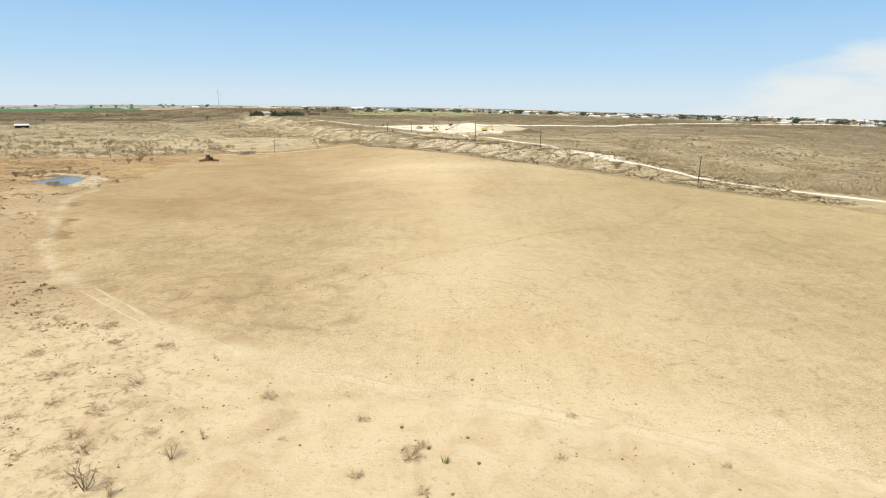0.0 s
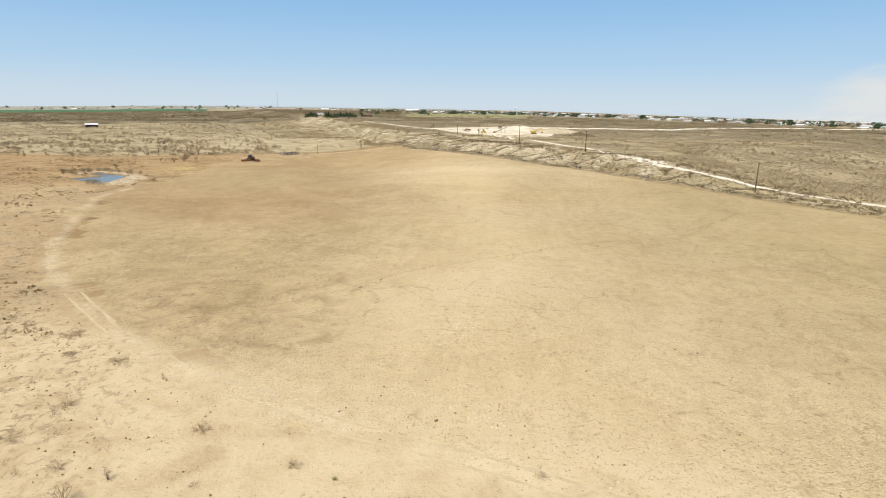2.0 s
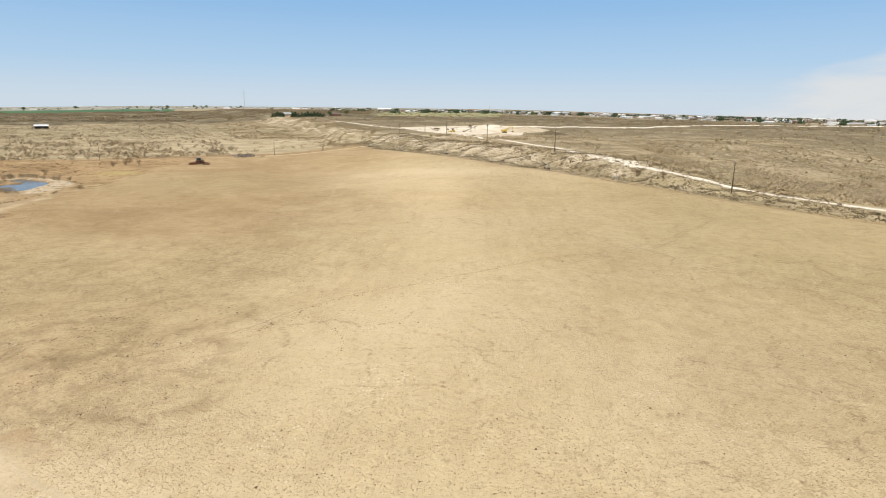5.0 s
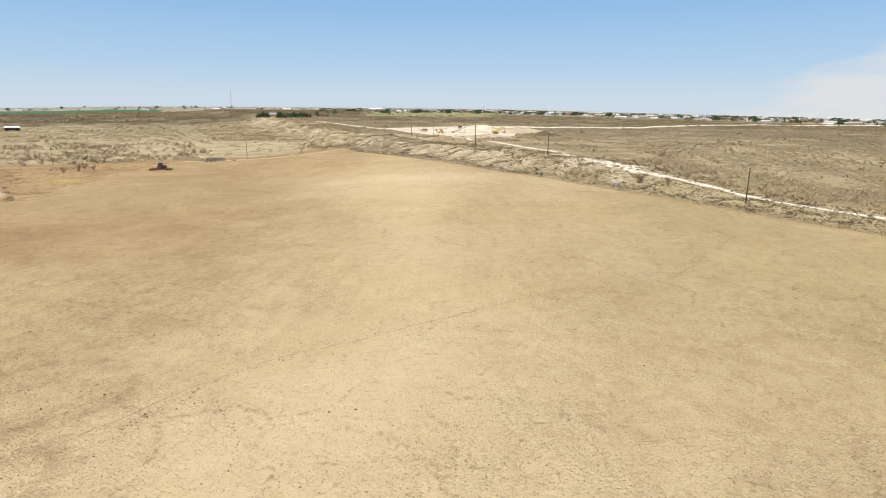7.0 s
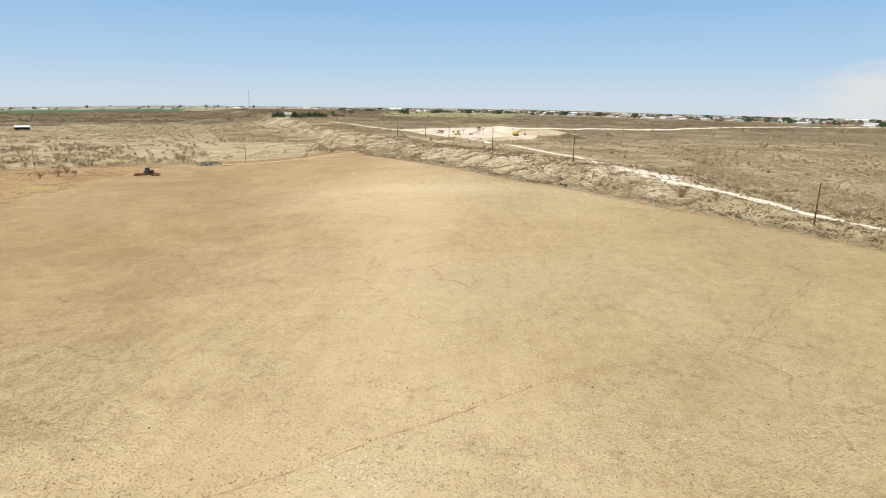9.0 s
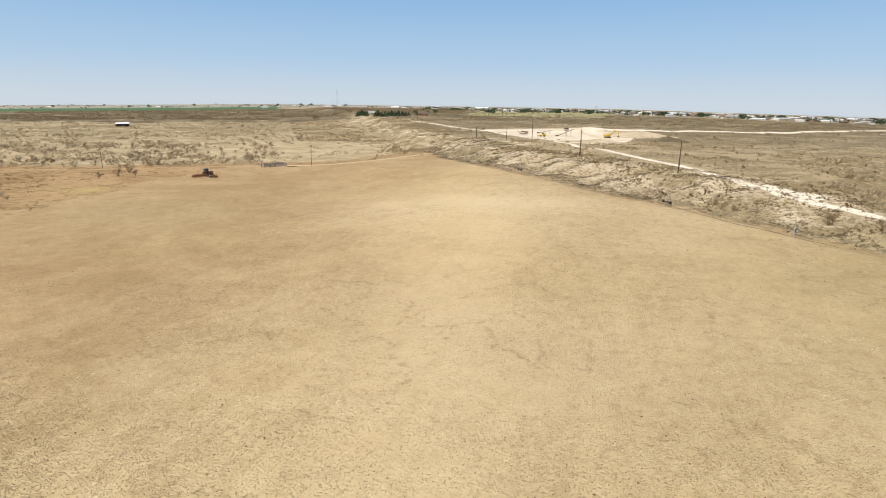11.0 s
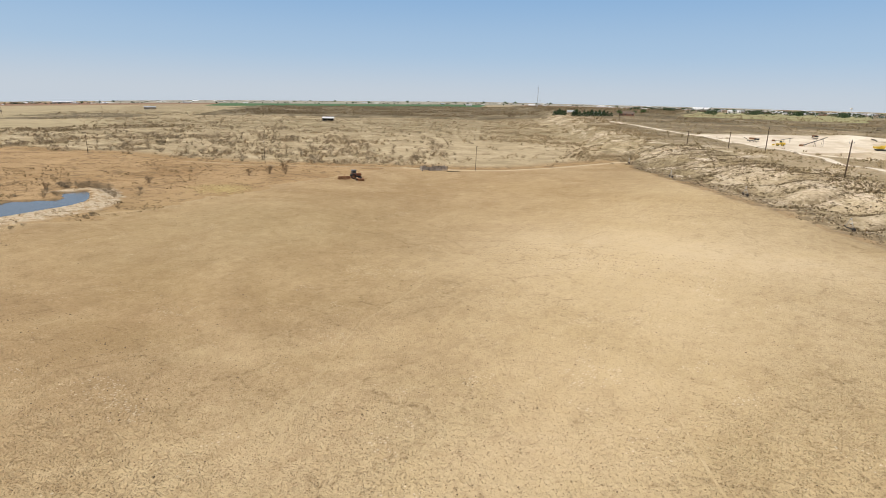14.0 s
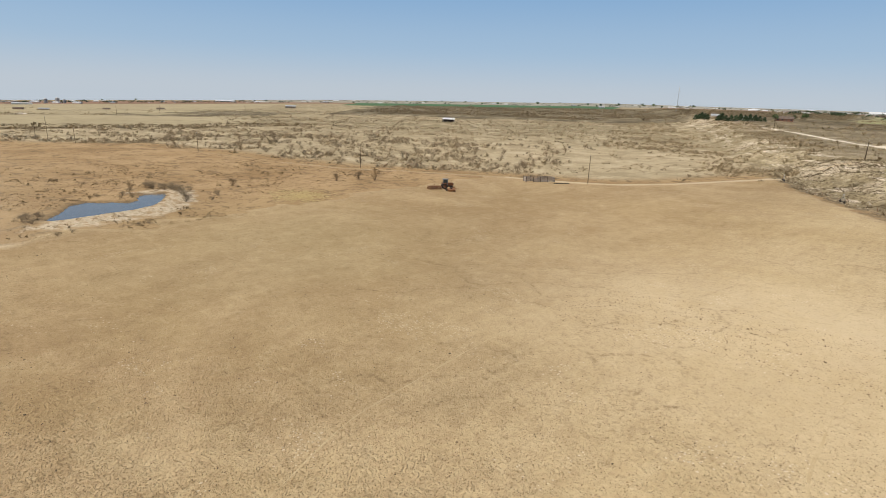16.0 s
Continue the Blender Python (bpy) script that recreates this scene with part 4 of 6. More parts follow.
# ---------------------------------------------------------------- far fields
def polar_ring(b0, b1, r0, r1, n=8):
    bs = np.radians(np.linspace(b0, b1, n))
    return np.concatenate([np.stack([-r0 * np.sin(bs), r0 * np.cos(bs)], -1), np.stack([-r1 * np.sin(bs[::-1]), r1 * np.cos(bs[::-1])], -1)])


patch("crop_field", polar_ring(28, 52, 1720, 2350), 1.2, crop_green, "flat dark green irrigated crop field", 70)
patch("green_pasture_field", polar_ring(-3, 19, 900, 1350), 0.8, dull_green, "thin green grazing land behind the trees", 60)
patch("scrub_plain", polar_ring(-48, 11, 705, 1075), 0.5, dark_scrub, "dark brown scrub plain before the settlement", 70, 12)
patch("stubble_field_west", np.array([(-402, 120), (-410, 200), (-424, 263), (-436, 343), (-485, 385), (-565, 425), (-600, 300), (-612, 222), (-615, 120)], float), 0.35, stubble, "pale mown stubble field", 60, 5)
patch("stubble_field_far", polar_ring(58, 92, 700, 1900), 0.8, stubble, "wide pale dry grass fields", 60, 30)
patch("scrub_plain_north", polar_ring(9, 48, 850, 1690), 1.6, dark_scrub, "dark brown scrub beyond the ridge", 110, 30)
patch("scrub_rise_west", np.array([(-600, 297), (-699, 347), (-700, 410), (-781, 521), (-640, 520), (-590, 412), (-552, 330)], float), 0.6, dark_scrub, "scrubby rise between pale fields", 50, 10)
patch("hazy_farmland", polar_ring(4, 62, 2360, 4300), 4.0, hazy_far, "dry farmland along the skyline with distance haze painted into its colour", 60)
patch("ploughed_field", polar_ring(52, 90, 2050, 3300), 1.5, ploughed, "reddish ploughed field", 50)
patch("ploughed_field_north", polar_ring(6, 24, 1800, 2330), 1.5, ploughed, "reddish ploughed field", 50)

# ---------------------------------------------------------------- plants
def wood_material(name, base, spread_=0.35):
    m, n, l, b = nodes_of(name, 0.9)
    geo = n.new("ShaderNodeNewGeometry").outputs["Random Per Island"]
    info = n.new("ShaderNodeObjectInfo").outputs["Random"]
    pos = n.new("ShaderNodeTexCoord").outputs["Object"]
    fac = maths(n, l, "MULTIPLY", maths(n, l, "ADD", geo, info), 0.5)
    c = blend(n, l, fac, tuple(x * (1 - spread_) for x in base), tuple(x * (1 + spread_) for x in base))
    c = blend(n, l, maths(n, l, "MULTIPLY", noise_node(n, l, pos, 8, 3), 0.5), c, tuple(x * 0.7 for x in base))
    l.new(c, b.inputs["Base Color"])
    return m


bark = wood_material("grey_brown_twigs", (0.27, 0.182, 0.1))
grey_twig = wood_material("dry_grey_twigs", (0.34, 0.255, 0.155), 0.4)
pale_twig = wood_material("bleached_twigs", (0.31, 0.235, 0.145))
brush = wood_material("scrub_brush", (0.47, 0.365, 0.225), 0.4)
dark_brush = wood_material("dark_low_brush", (0.335, 0.25, 0.142), 0.45)
straw = wood_material("straw_tufts", (0.40, 0.30, 0.155), 0.4)
yucca_green = wood_material("yellow_green_blades", (0.20, 0.185, 0.05))
juniper = wood_material("dark_juniper", (0.055, 0.08, 0.036), 0.45)
elm = wood_material("spring_leaves", (0.10, 0.14, 0.05), 0.4)


def limb(verts, faces, a, b, r0, r1):
    """A tapered three-sided stick."""
    way = (b - a).normalized()
    u = way.cross(Vector((0.31, 0.87, 0.39))).normalized()
    v = way.cross(u)
    k = len(verts)
    for p, r in ((a, r0), (b, r1)):
        for i in range(3):
            t = 2.0944 * i
            verts.append(p + u * (r * math.cos(t)) + v * (r * math.sin(t)))
    for i in range(3):
        j = (i + 1) % 3
        faces.append((k + i, k + j, k + 3 + j, k + 3 + i))


def bush_data(seed, height, width, stems=5, forks=4, twigs=4, thick=0.03, lean=0.0):
    """A leafless many-stemmed shrub, domed and sprawling: arched stems, forks and thin twigs."""
    g = random.Random(seed)
    v, f = [], []
    for s in range(stems):
        a = 6.283 * (s + g.random()) / stems
        q_ = g.uniform(0.15, 1.0)
        out = width * 0.5 * q_
        tip = Vector((math.cos(a) * out + lean * height, math.sin(a) * out, height * (1 - 0.6 * q_ ** 2) * g.uniform(0.75, 1.05)))
        knee = Vector((tip.x * 0.5, tip.y * 0.5, tip.z * g.uniform(0.45, 0.7))) + Vector((g.gauss(0, .08), g.gauss(0, .08), 0)) * height
        base = Vector((math.cos(a) * 0.05 * width, math.sin(a) * 0.05 * width, -0.05))
        limb(v, f, base, knee, thick, thick * 0.75)
        limb(v, f, knee, tip, thick * 0.75, thick * 0.35)
        for k in range(forks):
            t = g.uniform(0.4, 1.0)
            p = base.lerp(knee, t / 0.45) if t < 0.45 else knee.lerp(tip, (t - 0.45) / 0.55)
            way = Vector((p.x / (width * 0.5) + g.gauss(0, 1), p.y / (width * 0.5) + g.gauss(0, 1), g.gauss(0.25, 0.6))).normalized()
            q = p + way * (0.30 * max(height, width * 0.6) * g.uniform(0.5, 1.1))
            q.z = max(q.z, 0.04)
            limb(v, f, p, q, thick * 0.5, thick * 0.25)
            for _ in range(twigs):
                w = p.lerp(q, g.uniform(0.3, 1.0))
                e = w + Vector((g.gauss(0, 1), g.gauss(0, 1), g.gauss(0.3, 0.8))).normalized() * (0.17 * max(height, width * 0.6) * g.uniform(0.5, 1.1))
                e.z = max(e.z, 0.02)
                limb(v, f, w, e, thick * 0.27, thick * 0.12)
    return [tuple(p) for p in v], f


def bush_thing(name, label, seed, height, width, mat, group="", **kw):
    """Stems and forks in one mesh of the bush; the finest twigs in another."""
    e = empty(name, label, "shrub", group)
    part("stem_frame", bush_data(seed, height, width, twigs=0, **{k: q for k, q in kw.items() if k != "twigs"}), mat, e)
    part("twig_crown", bush_data(seed + 50, height * 0.97, width, stems=kw.get("stems", 5) + 1, forks=kw.get("forks", 4) + 1, twigs=kw.get("twigs", 5), thick=kw.get("thick", 0.03) * 0.8), mat, e)
    return e


def stand(ob, x, y, turn=0.0, size=1.0, sink=0.0):
    ob.matrix_basis = pose(x, y, float(ground_z(x, y)) - sink, 0, 0, turn) @ Matrix.Diagonal((size, size, size, 1))
    return ob


def put_copy(ob, x, y, turn, size=1.0):
    c = copy_thing(ob, pose(x, y, float(ground_z(x, y)), 0, 0, turn))
    c.scale = (size, size, size)
    return c


# saplings and dead shrubs on the bare sand by the track
near_kinds = [bush_thing("mesquite_sapling", "leafless grey mesquite sapling on pale sand", 11, 2.3, 1.7, bark, "saplings on the sand", stems=4, forks=5, twigs=3, thick=0.028),
              bush_thing("mesquite_sapling", "leafless grey mesquite sapling on pale sand", 12, 1.5, 1.5, bark, "saplings on the sand", stems=4, forks=4, twigs=3, thick=0.022),
              bush_thing("dead_shrub", "low sprawling dead shrub lying on pale sand", 13, 0.36, 2.3, bark, "dead shrubs on the sand", stems=8, forks=5, twigs=3, thick=0.015),
              bush_thing("dead_shrub", "low brown dead shrub lying on pale sand", 14, 0.3, 2.3, bark, "dead shrubs on the sand", stems=8, forks=5, twigs=3, thick=0.015)]
NEAR = [(0, -25, 34, 1.25), (0, -20.7, 37.8, 0.85), (1, -22.9, 33.4, 1.0), (1, -19.4, 40.5, 0.7), (3, -23.9, 41.2, 0.9), (2, -29.8, 40.3, 1.3), (3, -30.3, 44.1, 1.1), (2, -2.3, 38.2, 1.5),
        (3, -29.6, 49.3, 1.2), (3, -40.6, 63.6, 1.5), (2, -38.5, 50.7, 1.2), (3, -36.9, 58.9, 1.0), (3, -31.1, 58.1, 1.1), (1, -24.3, 55.2, 0.5), (2, -16.2, 47.4, 1.1), (2, -6.9, 43.6, 0.8),
        (2, -6.2, 35.8, 0.9), (2, -1.2, 34.1, 0.8), (3, 9.4, 38.4, 0.6), (3, -35, 45.6, 1.0), (3, -37.2, 43.3, 0.7), (2, -1.6, 39.8, 0.9), (3, 11.6, 44.6, 0.6), (2, 21.9, 37.5, 0.6), (3, -13, 40.6, 0.5), (2, -28, 38.6, 1.2), (3, -44, 56, 1.2), (3, -48, 66, 1.1), (3, -47, 47, 1.3), (2, -55, 60, 1.2)]
used = set()
for i, x, y, s in NEAR:
    turn = rng.uniform(0, 360)
    if i in used:
        put_copy(near_kinds[i], x, y, turn, s)
    else:
        stand(near_kinds[i], x, y, turn, s)
        used.add(i)


def tussock_data(seed, n=34, h=0.5, w=0.35):
    g = random.Random(seed)
    v, f = [], []
    for i in range(n):
        a, r = g.uniform(0, 6.283), w * 0.35 * math.sqrt(g.random())
        p = Vector((r * math.cos(a), r * math.sin(a), -0.03))
        q = p + Vector((math.cos(a) * w * g.uniform(0.2, 0.9), math.sin(a) * w * g.uniform(0.2, 0.9), h * g.uniform(0.5, 1)))
        limb(v, f, p, q, 0.016, 0.003)
    return [tuple(p) for p in v], f


tussock = tagged(new("grass_tussock", mesh_of("grass_tussock", *tussock_data(5), yucca_green)), "small yellow-green grass tussock on pale sand", "grass", "green tussocks")
stand(tussock, 0.3, 37.7, 20, 1.3)
for x, y, s in ((-3.3, 42.4, 0.8), (-1.0, 39.4, 0.7), (2.2, 41.0, 0.6)):
    put_copy(tussock, x, y, rng.uniform(0, 360), s)


# ---- shrubs of the valley, the pond and the bluff foot
scrub_kinds = [bush_thing("mesquite_bush", "bare grey-brown mesquite bush on dry scrubland", 30 + i, h, w, grey_twig, "mesquite scrub", stems=s, forks=5, twigs=3, thick=t)
               for i, (h, w, s, t) in enumerate(((2.3, 3.8, 7, 0.05), (1.9, 3.4, 8, 0.045), (1.6, 3.2, 9, 0.04), (2.8, 3.2, 5, 0.055), (1.2, 2.8, 9, 0.04)))]
pond_kind = bush_thing("pond_bush", "dense bare thorny bush at the pond bank", 41, 1.8, 3.8, pale_twig, "bushes round the pond", stems=11, forks=6, twigs=6, thick=0.028)
tree_kind = bush_thing("bare_mesquite_tree", "small leafless mesquite tree on bare ground", 42, 3.6, 4.4, bark, "bare mesquite trees", stems=4, forks=7, twigs=6, thick=0.085)
first = set()


def plant(kind, x, y, size, turn=None):
    turn = rng.uniform(0, 360) if turn is None else turn
    if kind.name in first:
        return put_copy(kind, x, y, turn, size)
    first.add(kind.name)
    return stand(kind, x, y, turn, size)


for x, y, s in ((-122.6, 176.2, 0.8), (-123.5, 178.6, 0.7), (-125.2, 177.2, 0.75), (-120.8, 177.4, 0.5), (-126.8, 179.4, 0.5), (-113.8, 195.2, 0.5), (-113, 193.2, 0.35), (-110.9, 179.6, 0.35), (-112, 182, 0.3),
                (-154.7, 208.3, 0.9), (-152, 209.8, 0.9), (-149, 209.4, 0.8), (-146, 210.5, 0.8), (-143.6, 210.6, 0.8), (-141, 211, 0.8), (-138, 210.6, 0.7), (-134, 210, 0.7), (-131.5, 208.6, 0.55), (-151.5, 212, 0.9), (-156.5, 207, 0.8), (-138.8, 219, 0.6), (-132, 215, 0.5),
                (-146.5, 199, 0.5), (-143.5, 200.2, 0.45), (-142.6, 197.6, 0.45), (-140.4, 199.6, 0.4), (-149.9, 201.4, 0.6), (-159.7, 208.7, 0.7), (-149, 194, 0.35), (-143.5, 186.5, 0.4), (-145, 214, 0.8), (-148, 213, 0.8)):
    plant(pond_kind, x, y, s * 1.2)
for x, y, s in ((-155, 203, 0.7), (-152, 228.5, 0.7), (-144, 258, 0.8), (-143, 265.6, 0.95), (-148, 276, 0.9), (-139, 269, 0.7), (70, 229.2, 0.95), (77.7, 224.3, 0.8), (71.5, 231, 0.6)):
    plant(tree_kind, x, y, s)
for x, y, s in ((51.5, 241, 0.9), (54, 239.5, 0.8), (49, 243, 0.7), (53, 242.5, 0.8), (38.5, 248, 0.7), (56.2, 258, 0.5), (56.3, 253, 0.5), (58, 236, 0.8), (24, 264, 0.5), (65, 228.5, 0.9), (50.8, 243.5, 0.8), (51, 245, 0.6), (68.5, 218.2, 0.5), (64, 244, 0.5), (97, 200, 0.5), (93, 203, 0.5), (103, 196, 0.7), (107, 188, 0.7), (112, 183, 0.6), (99, 205, 0.4), (115, 174, 0.7), (120, 168, 0.6), (87, 207, 0.4), (118, 160, 0.5)):
    plant(scrub_kinds[int(rng.integers(0, 5))], x, y, s)

# counted bushes nearest the lane, then the rest as one mass
count, spots = 0, []
while count < 190:
    x, y = rng.uniform(-330, -105), rng.uniform(235, 440)
    d, _ = along(np.array(x), np.array(y), LANE)
    open_side = (x + 118) * 0.86 + (y - 322) * 0.5
    if float(d) > -7 or float(d) < -125 or open_side > 6 + rng.normal(0, 6) or rng.random() > 0.62 + 0.5 * float(ripple(x, y, 34)):
        continue
    plant(scrub_kinds[int(rng.integers(0, 5))], x, y, float(rng.uniform(0.7, 1.45)))
    spots.append((x, y))
    count += 1


def proto_scrub(seed, n=26, h=1.0, w=1.3, thick=0.05):
    """A cheap shrub for the mass: crossed slender wedges."""
    g = random.Random(seed)
    v, f = [], []
    for i in range(n):
        a, t = g.uniform(0, 6.283), g.random() ** 0.6
        p = Vector((math.cos(a) * 0.2 * w * g.random(), math.sin(a) * 0.2 * w * g.random(), g.uniform(-0.05, 0.25) * h))
        q = Vector((math.cos(a) * 0.5 * w * t, math.sin(a) * 0.5 * w * t, h * (1 - 0.55 * t * t) * g.uniform(0.6, 1.05)))
        s = Vector((-math.sin(a), math.cos(a), g.uniform(-.5, .5))) * thick
        k = len(v)
        mid = p.lerp(q, 0.55)
        v += [p, mid + s, q, mid - s, mid + Vector((0, 0, thick))]
        f += [(k, k + 1, k + 4), (k + 1, k + 2, k + 4), (k + 2, k + 3, k + 4), (k + 3, k, k + 4)]
    return np.array([tuple(p) for p in v]), np.array(f)


def proto_bush(seed, n=16, h=0.8, w=1.5, leaf=0.24):
    """A low fuzzy dome of many small slanting blades, with gaps and a ragged outline."""
    g = random.Random(seed)
    v, f = [], []
    for i in range(n):
        a, t = g.uniform(0, 6.283), math.sqrt(g.random())
        p = Vector((math.cos(a) * 0.5 * w * t, math.sin(a) * 0.5 * w * t, h * (1 - 0.75 * t * t) * g.uniform(0.15, 1.0)))
        u = Vector((math.cos(a) * t + g.gauss(0, 0.5), math.sin(a) * t + g.gauss(0, 0.5), g.uniform(0.2, 1.1))).normalized() * leaf * g.uniform(0.7, 1.5)
        s = u.cross(Vector((g.gauss(0, 1), g.gauss(0, 1), g.gauss(0, 1)))).normalized() * leaf * g.uniform(0.25, 0.6)
        k = len(v)
        v += [p - u - s, p - u * 0.4 + s, p + u]
        f.append((k, k + 1, k + 2))
    return np.array([tuple(p) for p in v]), np.array(f)


def scatter(name, xy, size, protos, mat, label, category, tall=None, lift=0.0):
    """Many small plants or clods as one mesh of stuff."""
    g = np.random.default_rng(len(xy))
    z = ground_z(xy[:, 0], xy[:, 1]) + lift
    vs, fs, base = [], [], 0
    pick = g.integers(0, len(protos), len(xy))
    for k, (pv, pf) in enumerate(protos):
        i = np.nonzero(pick == k)[0]
        if not len(i):
            continue
        a = g.uniform(0, 6.283, len(i))
        c, s = np.cos(a)[:, None], np.sin(a)[:, None]
        sz = size[i][:, None]
        x = (pv[:, 0] * c - pv[:, 1] * s) * sz + xy[i, 0][:, None]
        y = (pv[:, 0] * s + pv[:, 1] * c) * sz + xy[i, 1][:, None]
        hz = pv[:, 2] * sz * (1 if tall is None else tall[i][:, None]) + z[i][:, None]
        vs.append(np.stack([x, y, hz], -1).reshape(-1, 3))
        fs.append((pf[None] + (np.arange(len(i)) * len(pv))[:, None, None] + base).reshape(-1, pf.shape[1]))
        base += len(i) * len(pv)
    co, quads = np.concatenate(vs), np.concatenate(fs)
    me = bpy.data.meshes.new(name)
    me.vertices.add(len(co))
    me.vertices.foreach_set("co", co.ravel())
    me.loops.add(quads.size)
    me.loops.foreach_set("vertex_index", quads.ravel())
    me.polygons.add(len(quads))
    me.polygons.foreach_set("loop_start", np.arange(len(quads)) * quads.shape[1])
    me.polygons.foreach_set("loop_total", np.full(len(quads), quads.shape[1]))
    me.update(calc_edges=True)
    me.materials.append(mat)
    return tagged(new(name, me), label, category, kind="stuff")


def sown(n, x0, x1, y0, y1, chance, far=0.0):
    """Spots by rejection. far > 0 draws them by range and bearing instead, so that far ground gets fewer."""
    got = []
    total = 0
    while total < n:
        m = 4 * n
        if far:
            rr, bb = np.exp(rng.uniform(math.log(y0), math.log(y1), m)), np.radians(rng.uniform(x0, x1, m))
            x, y = -rr * np.sin(bb), rr * np.cos(bb)
        else:
            x, y = rng.uniform(x0, x1, m), rng.uniform(y0, y1, m)
        keep = rng.random(m) < chance(x, y)
        got.append(np.stack([x[keep], y[keep]], -1))
        total += int(keep.sum())
    return np.concatenate(got)[:n]


scrub_protos = [proto_bush(60 + i, 40, h, w, 0.17) for i, (h, w) in enumerate(((0.9, 1.6), (0.7, 1.7), (1.05, 1.4), (0.55, 1.5)))]
dot_protos = [proto_bush(110 + i, 9, h, w, 0.34) for i, (h, w) in enumerate(((0.7, 1.4), (0.55, 1.6), (0.85, 1.2)))]
far_protos = [proto_bush(70 + i, 17, h, w, 0.27) for i, (h, w) in enumerate(((0.75, 1.6), (0.6, 1.7), (0.9, 1.4), (0.5, 1.5)))]


def valley_chance(x, y):
    d, _ = along(x, y, LANE)
    f, _ = along(x, y, FOOT)
    open_side = (x + 118) * 0.86 + (y - 322) * 0.5
    left = smooth(14, -14, open_side + 8 * ripple(x, y, 40)) + 0.10 * (f < -6) + 0.5 * smooth(420, 560, np.hypot(x, y))
    pan = smooth(46, 70, np.hypot(x + 145, y - 405) + 9 * ripple(x, y, 30))
    left = np.maximum(left, 1.4 * smooth(10, 30, -d) * smooth(-290, -330, x) * (x > -425) * (y < 350) * (y > 190)) * (0.10 + 0.90 * pan)
    return (d < -6) * (f < -3) * np.clip(left, 0, 1) * np.clip(0.45 + 0.75 * ripple(x, y, 34) + 0.3 * ripple(x, y, 120), 0.04, 1) * ((x > -405) | (y > 360) | (x < -620))


def top_chance(x, y):
    f, run = along(x, y, FOOT)
    c, _ = along(x, y, CALICHE)
    return (f > 22) * (np.abs(c) > 4) * ~inside(x, y, PIT * 1.02) * np.clip(0.4 + 0.7 * ripple(x, y, 30, 0.3) + 0.4 * ripple(x, y, 110), 0.06, 1)


xy = sown(10000, 3, 88, 250, 1000, valley_chance, 1)
scatter("valley_scrub", xy, rng.gamma(3.0, 0.36, len(xy)) + 0.3, far_protos, brush, "scattered bare mesquite scrub over the valley floor", "scrub")
xy = sown(17000, -48, 22, 205, 1000, top_chance, 1)
scatter("plateau_scrub", xy, (rng.gamma(2.0, 0.2, len(xy)) + 0.22) * (0.8 + 0.0014 * np.hypot(xy[:, 0], xy[:, 1])), dot_protos, wood_material("plateau_scrub_twigs", (0.33, 0.252, 0.142), 0.5), "dense low grey-brown scrub on the plateau", "scrub")
xy = sown(1000, 85, 190, 150, 300, lambda x, y: top_chance(x, y) * (along(x, y, CALICHE)[0] > 9) * smooth(70, 15, along(x, y, CALICHE)[0]), 0)
scatter("roadside_brush", xy, rng.uniform(1.2, 2.6, len(xy)), scrub_protos, brush, "thick bare brush beside the caliche road", "scrub")


def face_chance(x, y):
    f, run = along(x, y, FOOT)
    return (f > 0) * (f < 40) * (0.25 + 0.75 * smooth(1, 7, f)) * np.clip(0.5 + 0.5 * ripple(x, y, 9, 0.6), 0.1, 1)


xy = sown(21000, -70, 120, 160, 430, face_chance)
scatter("bluff_shrubs", xy, rng.gamma(1.6, 0.13, len(xy)) + 0.13, dot_protos, wood_material("dark_bluff_shrubs", (0.22, 0.16, 0.088), 0.5), "small dark shrubs dotting the pale bluff", "scrub")
xy = sown(4600, 8, 30, 380, 1000, lambda x, y: (along(x, y, FOOT)[0] > -60) * (along(x, y, FOOT)[0] < 60) * 0.6 * (0.08 + 0.92 * smooth(46, 70, np.hypot(x + 145, y - 405) + 9 * ripple(x, y, 30))) * np.clip(0.5 + 0.8 * ripple(x, y, 40), 0.05, 1), 1)
scatter("ridge_shrubs", xy, rng.gamma(2.5, 0.3, len(xy)) + 0.3, far_protos, dark_brush, "small dark shrubs along the far ridge", "scrub")


xy = sown(8000, 9.5, 47, 870, 1660, lambda x, y: (np.abs(along(x, y, LANE)[0]) > 20) * np.clip(0.45 + 0.8 * ripple(x, y, 120, 0.4) + 0.4 * ripple(x, y, 45), 0.04, 1) * smooth(20, 60, np.hypot(x + 418, y - 567)), 1)
scatter("far_scrub", xy, rng.gamma(2.5, 0.5, len(xy)) + 1.0, far_protos, dark_brush, "close grey-brown scrub on the far plain", "scrub", lift=1.6)
xy = sown(5500, -46, 9, 715, 1070, lambda x, y: top_chance(x, y) * np.clip(0.5 + 0.7 * ripple(x, y, 90, 0.8), 0.05, 1), 1)
scatter("plain_scrub", xy, rng.gamma(2.5, 0.4, len(xy)) + 0.6, far_protos, dark_brush, "close dark scrub on the plain before the settlement", "scrub", lift=0.45)


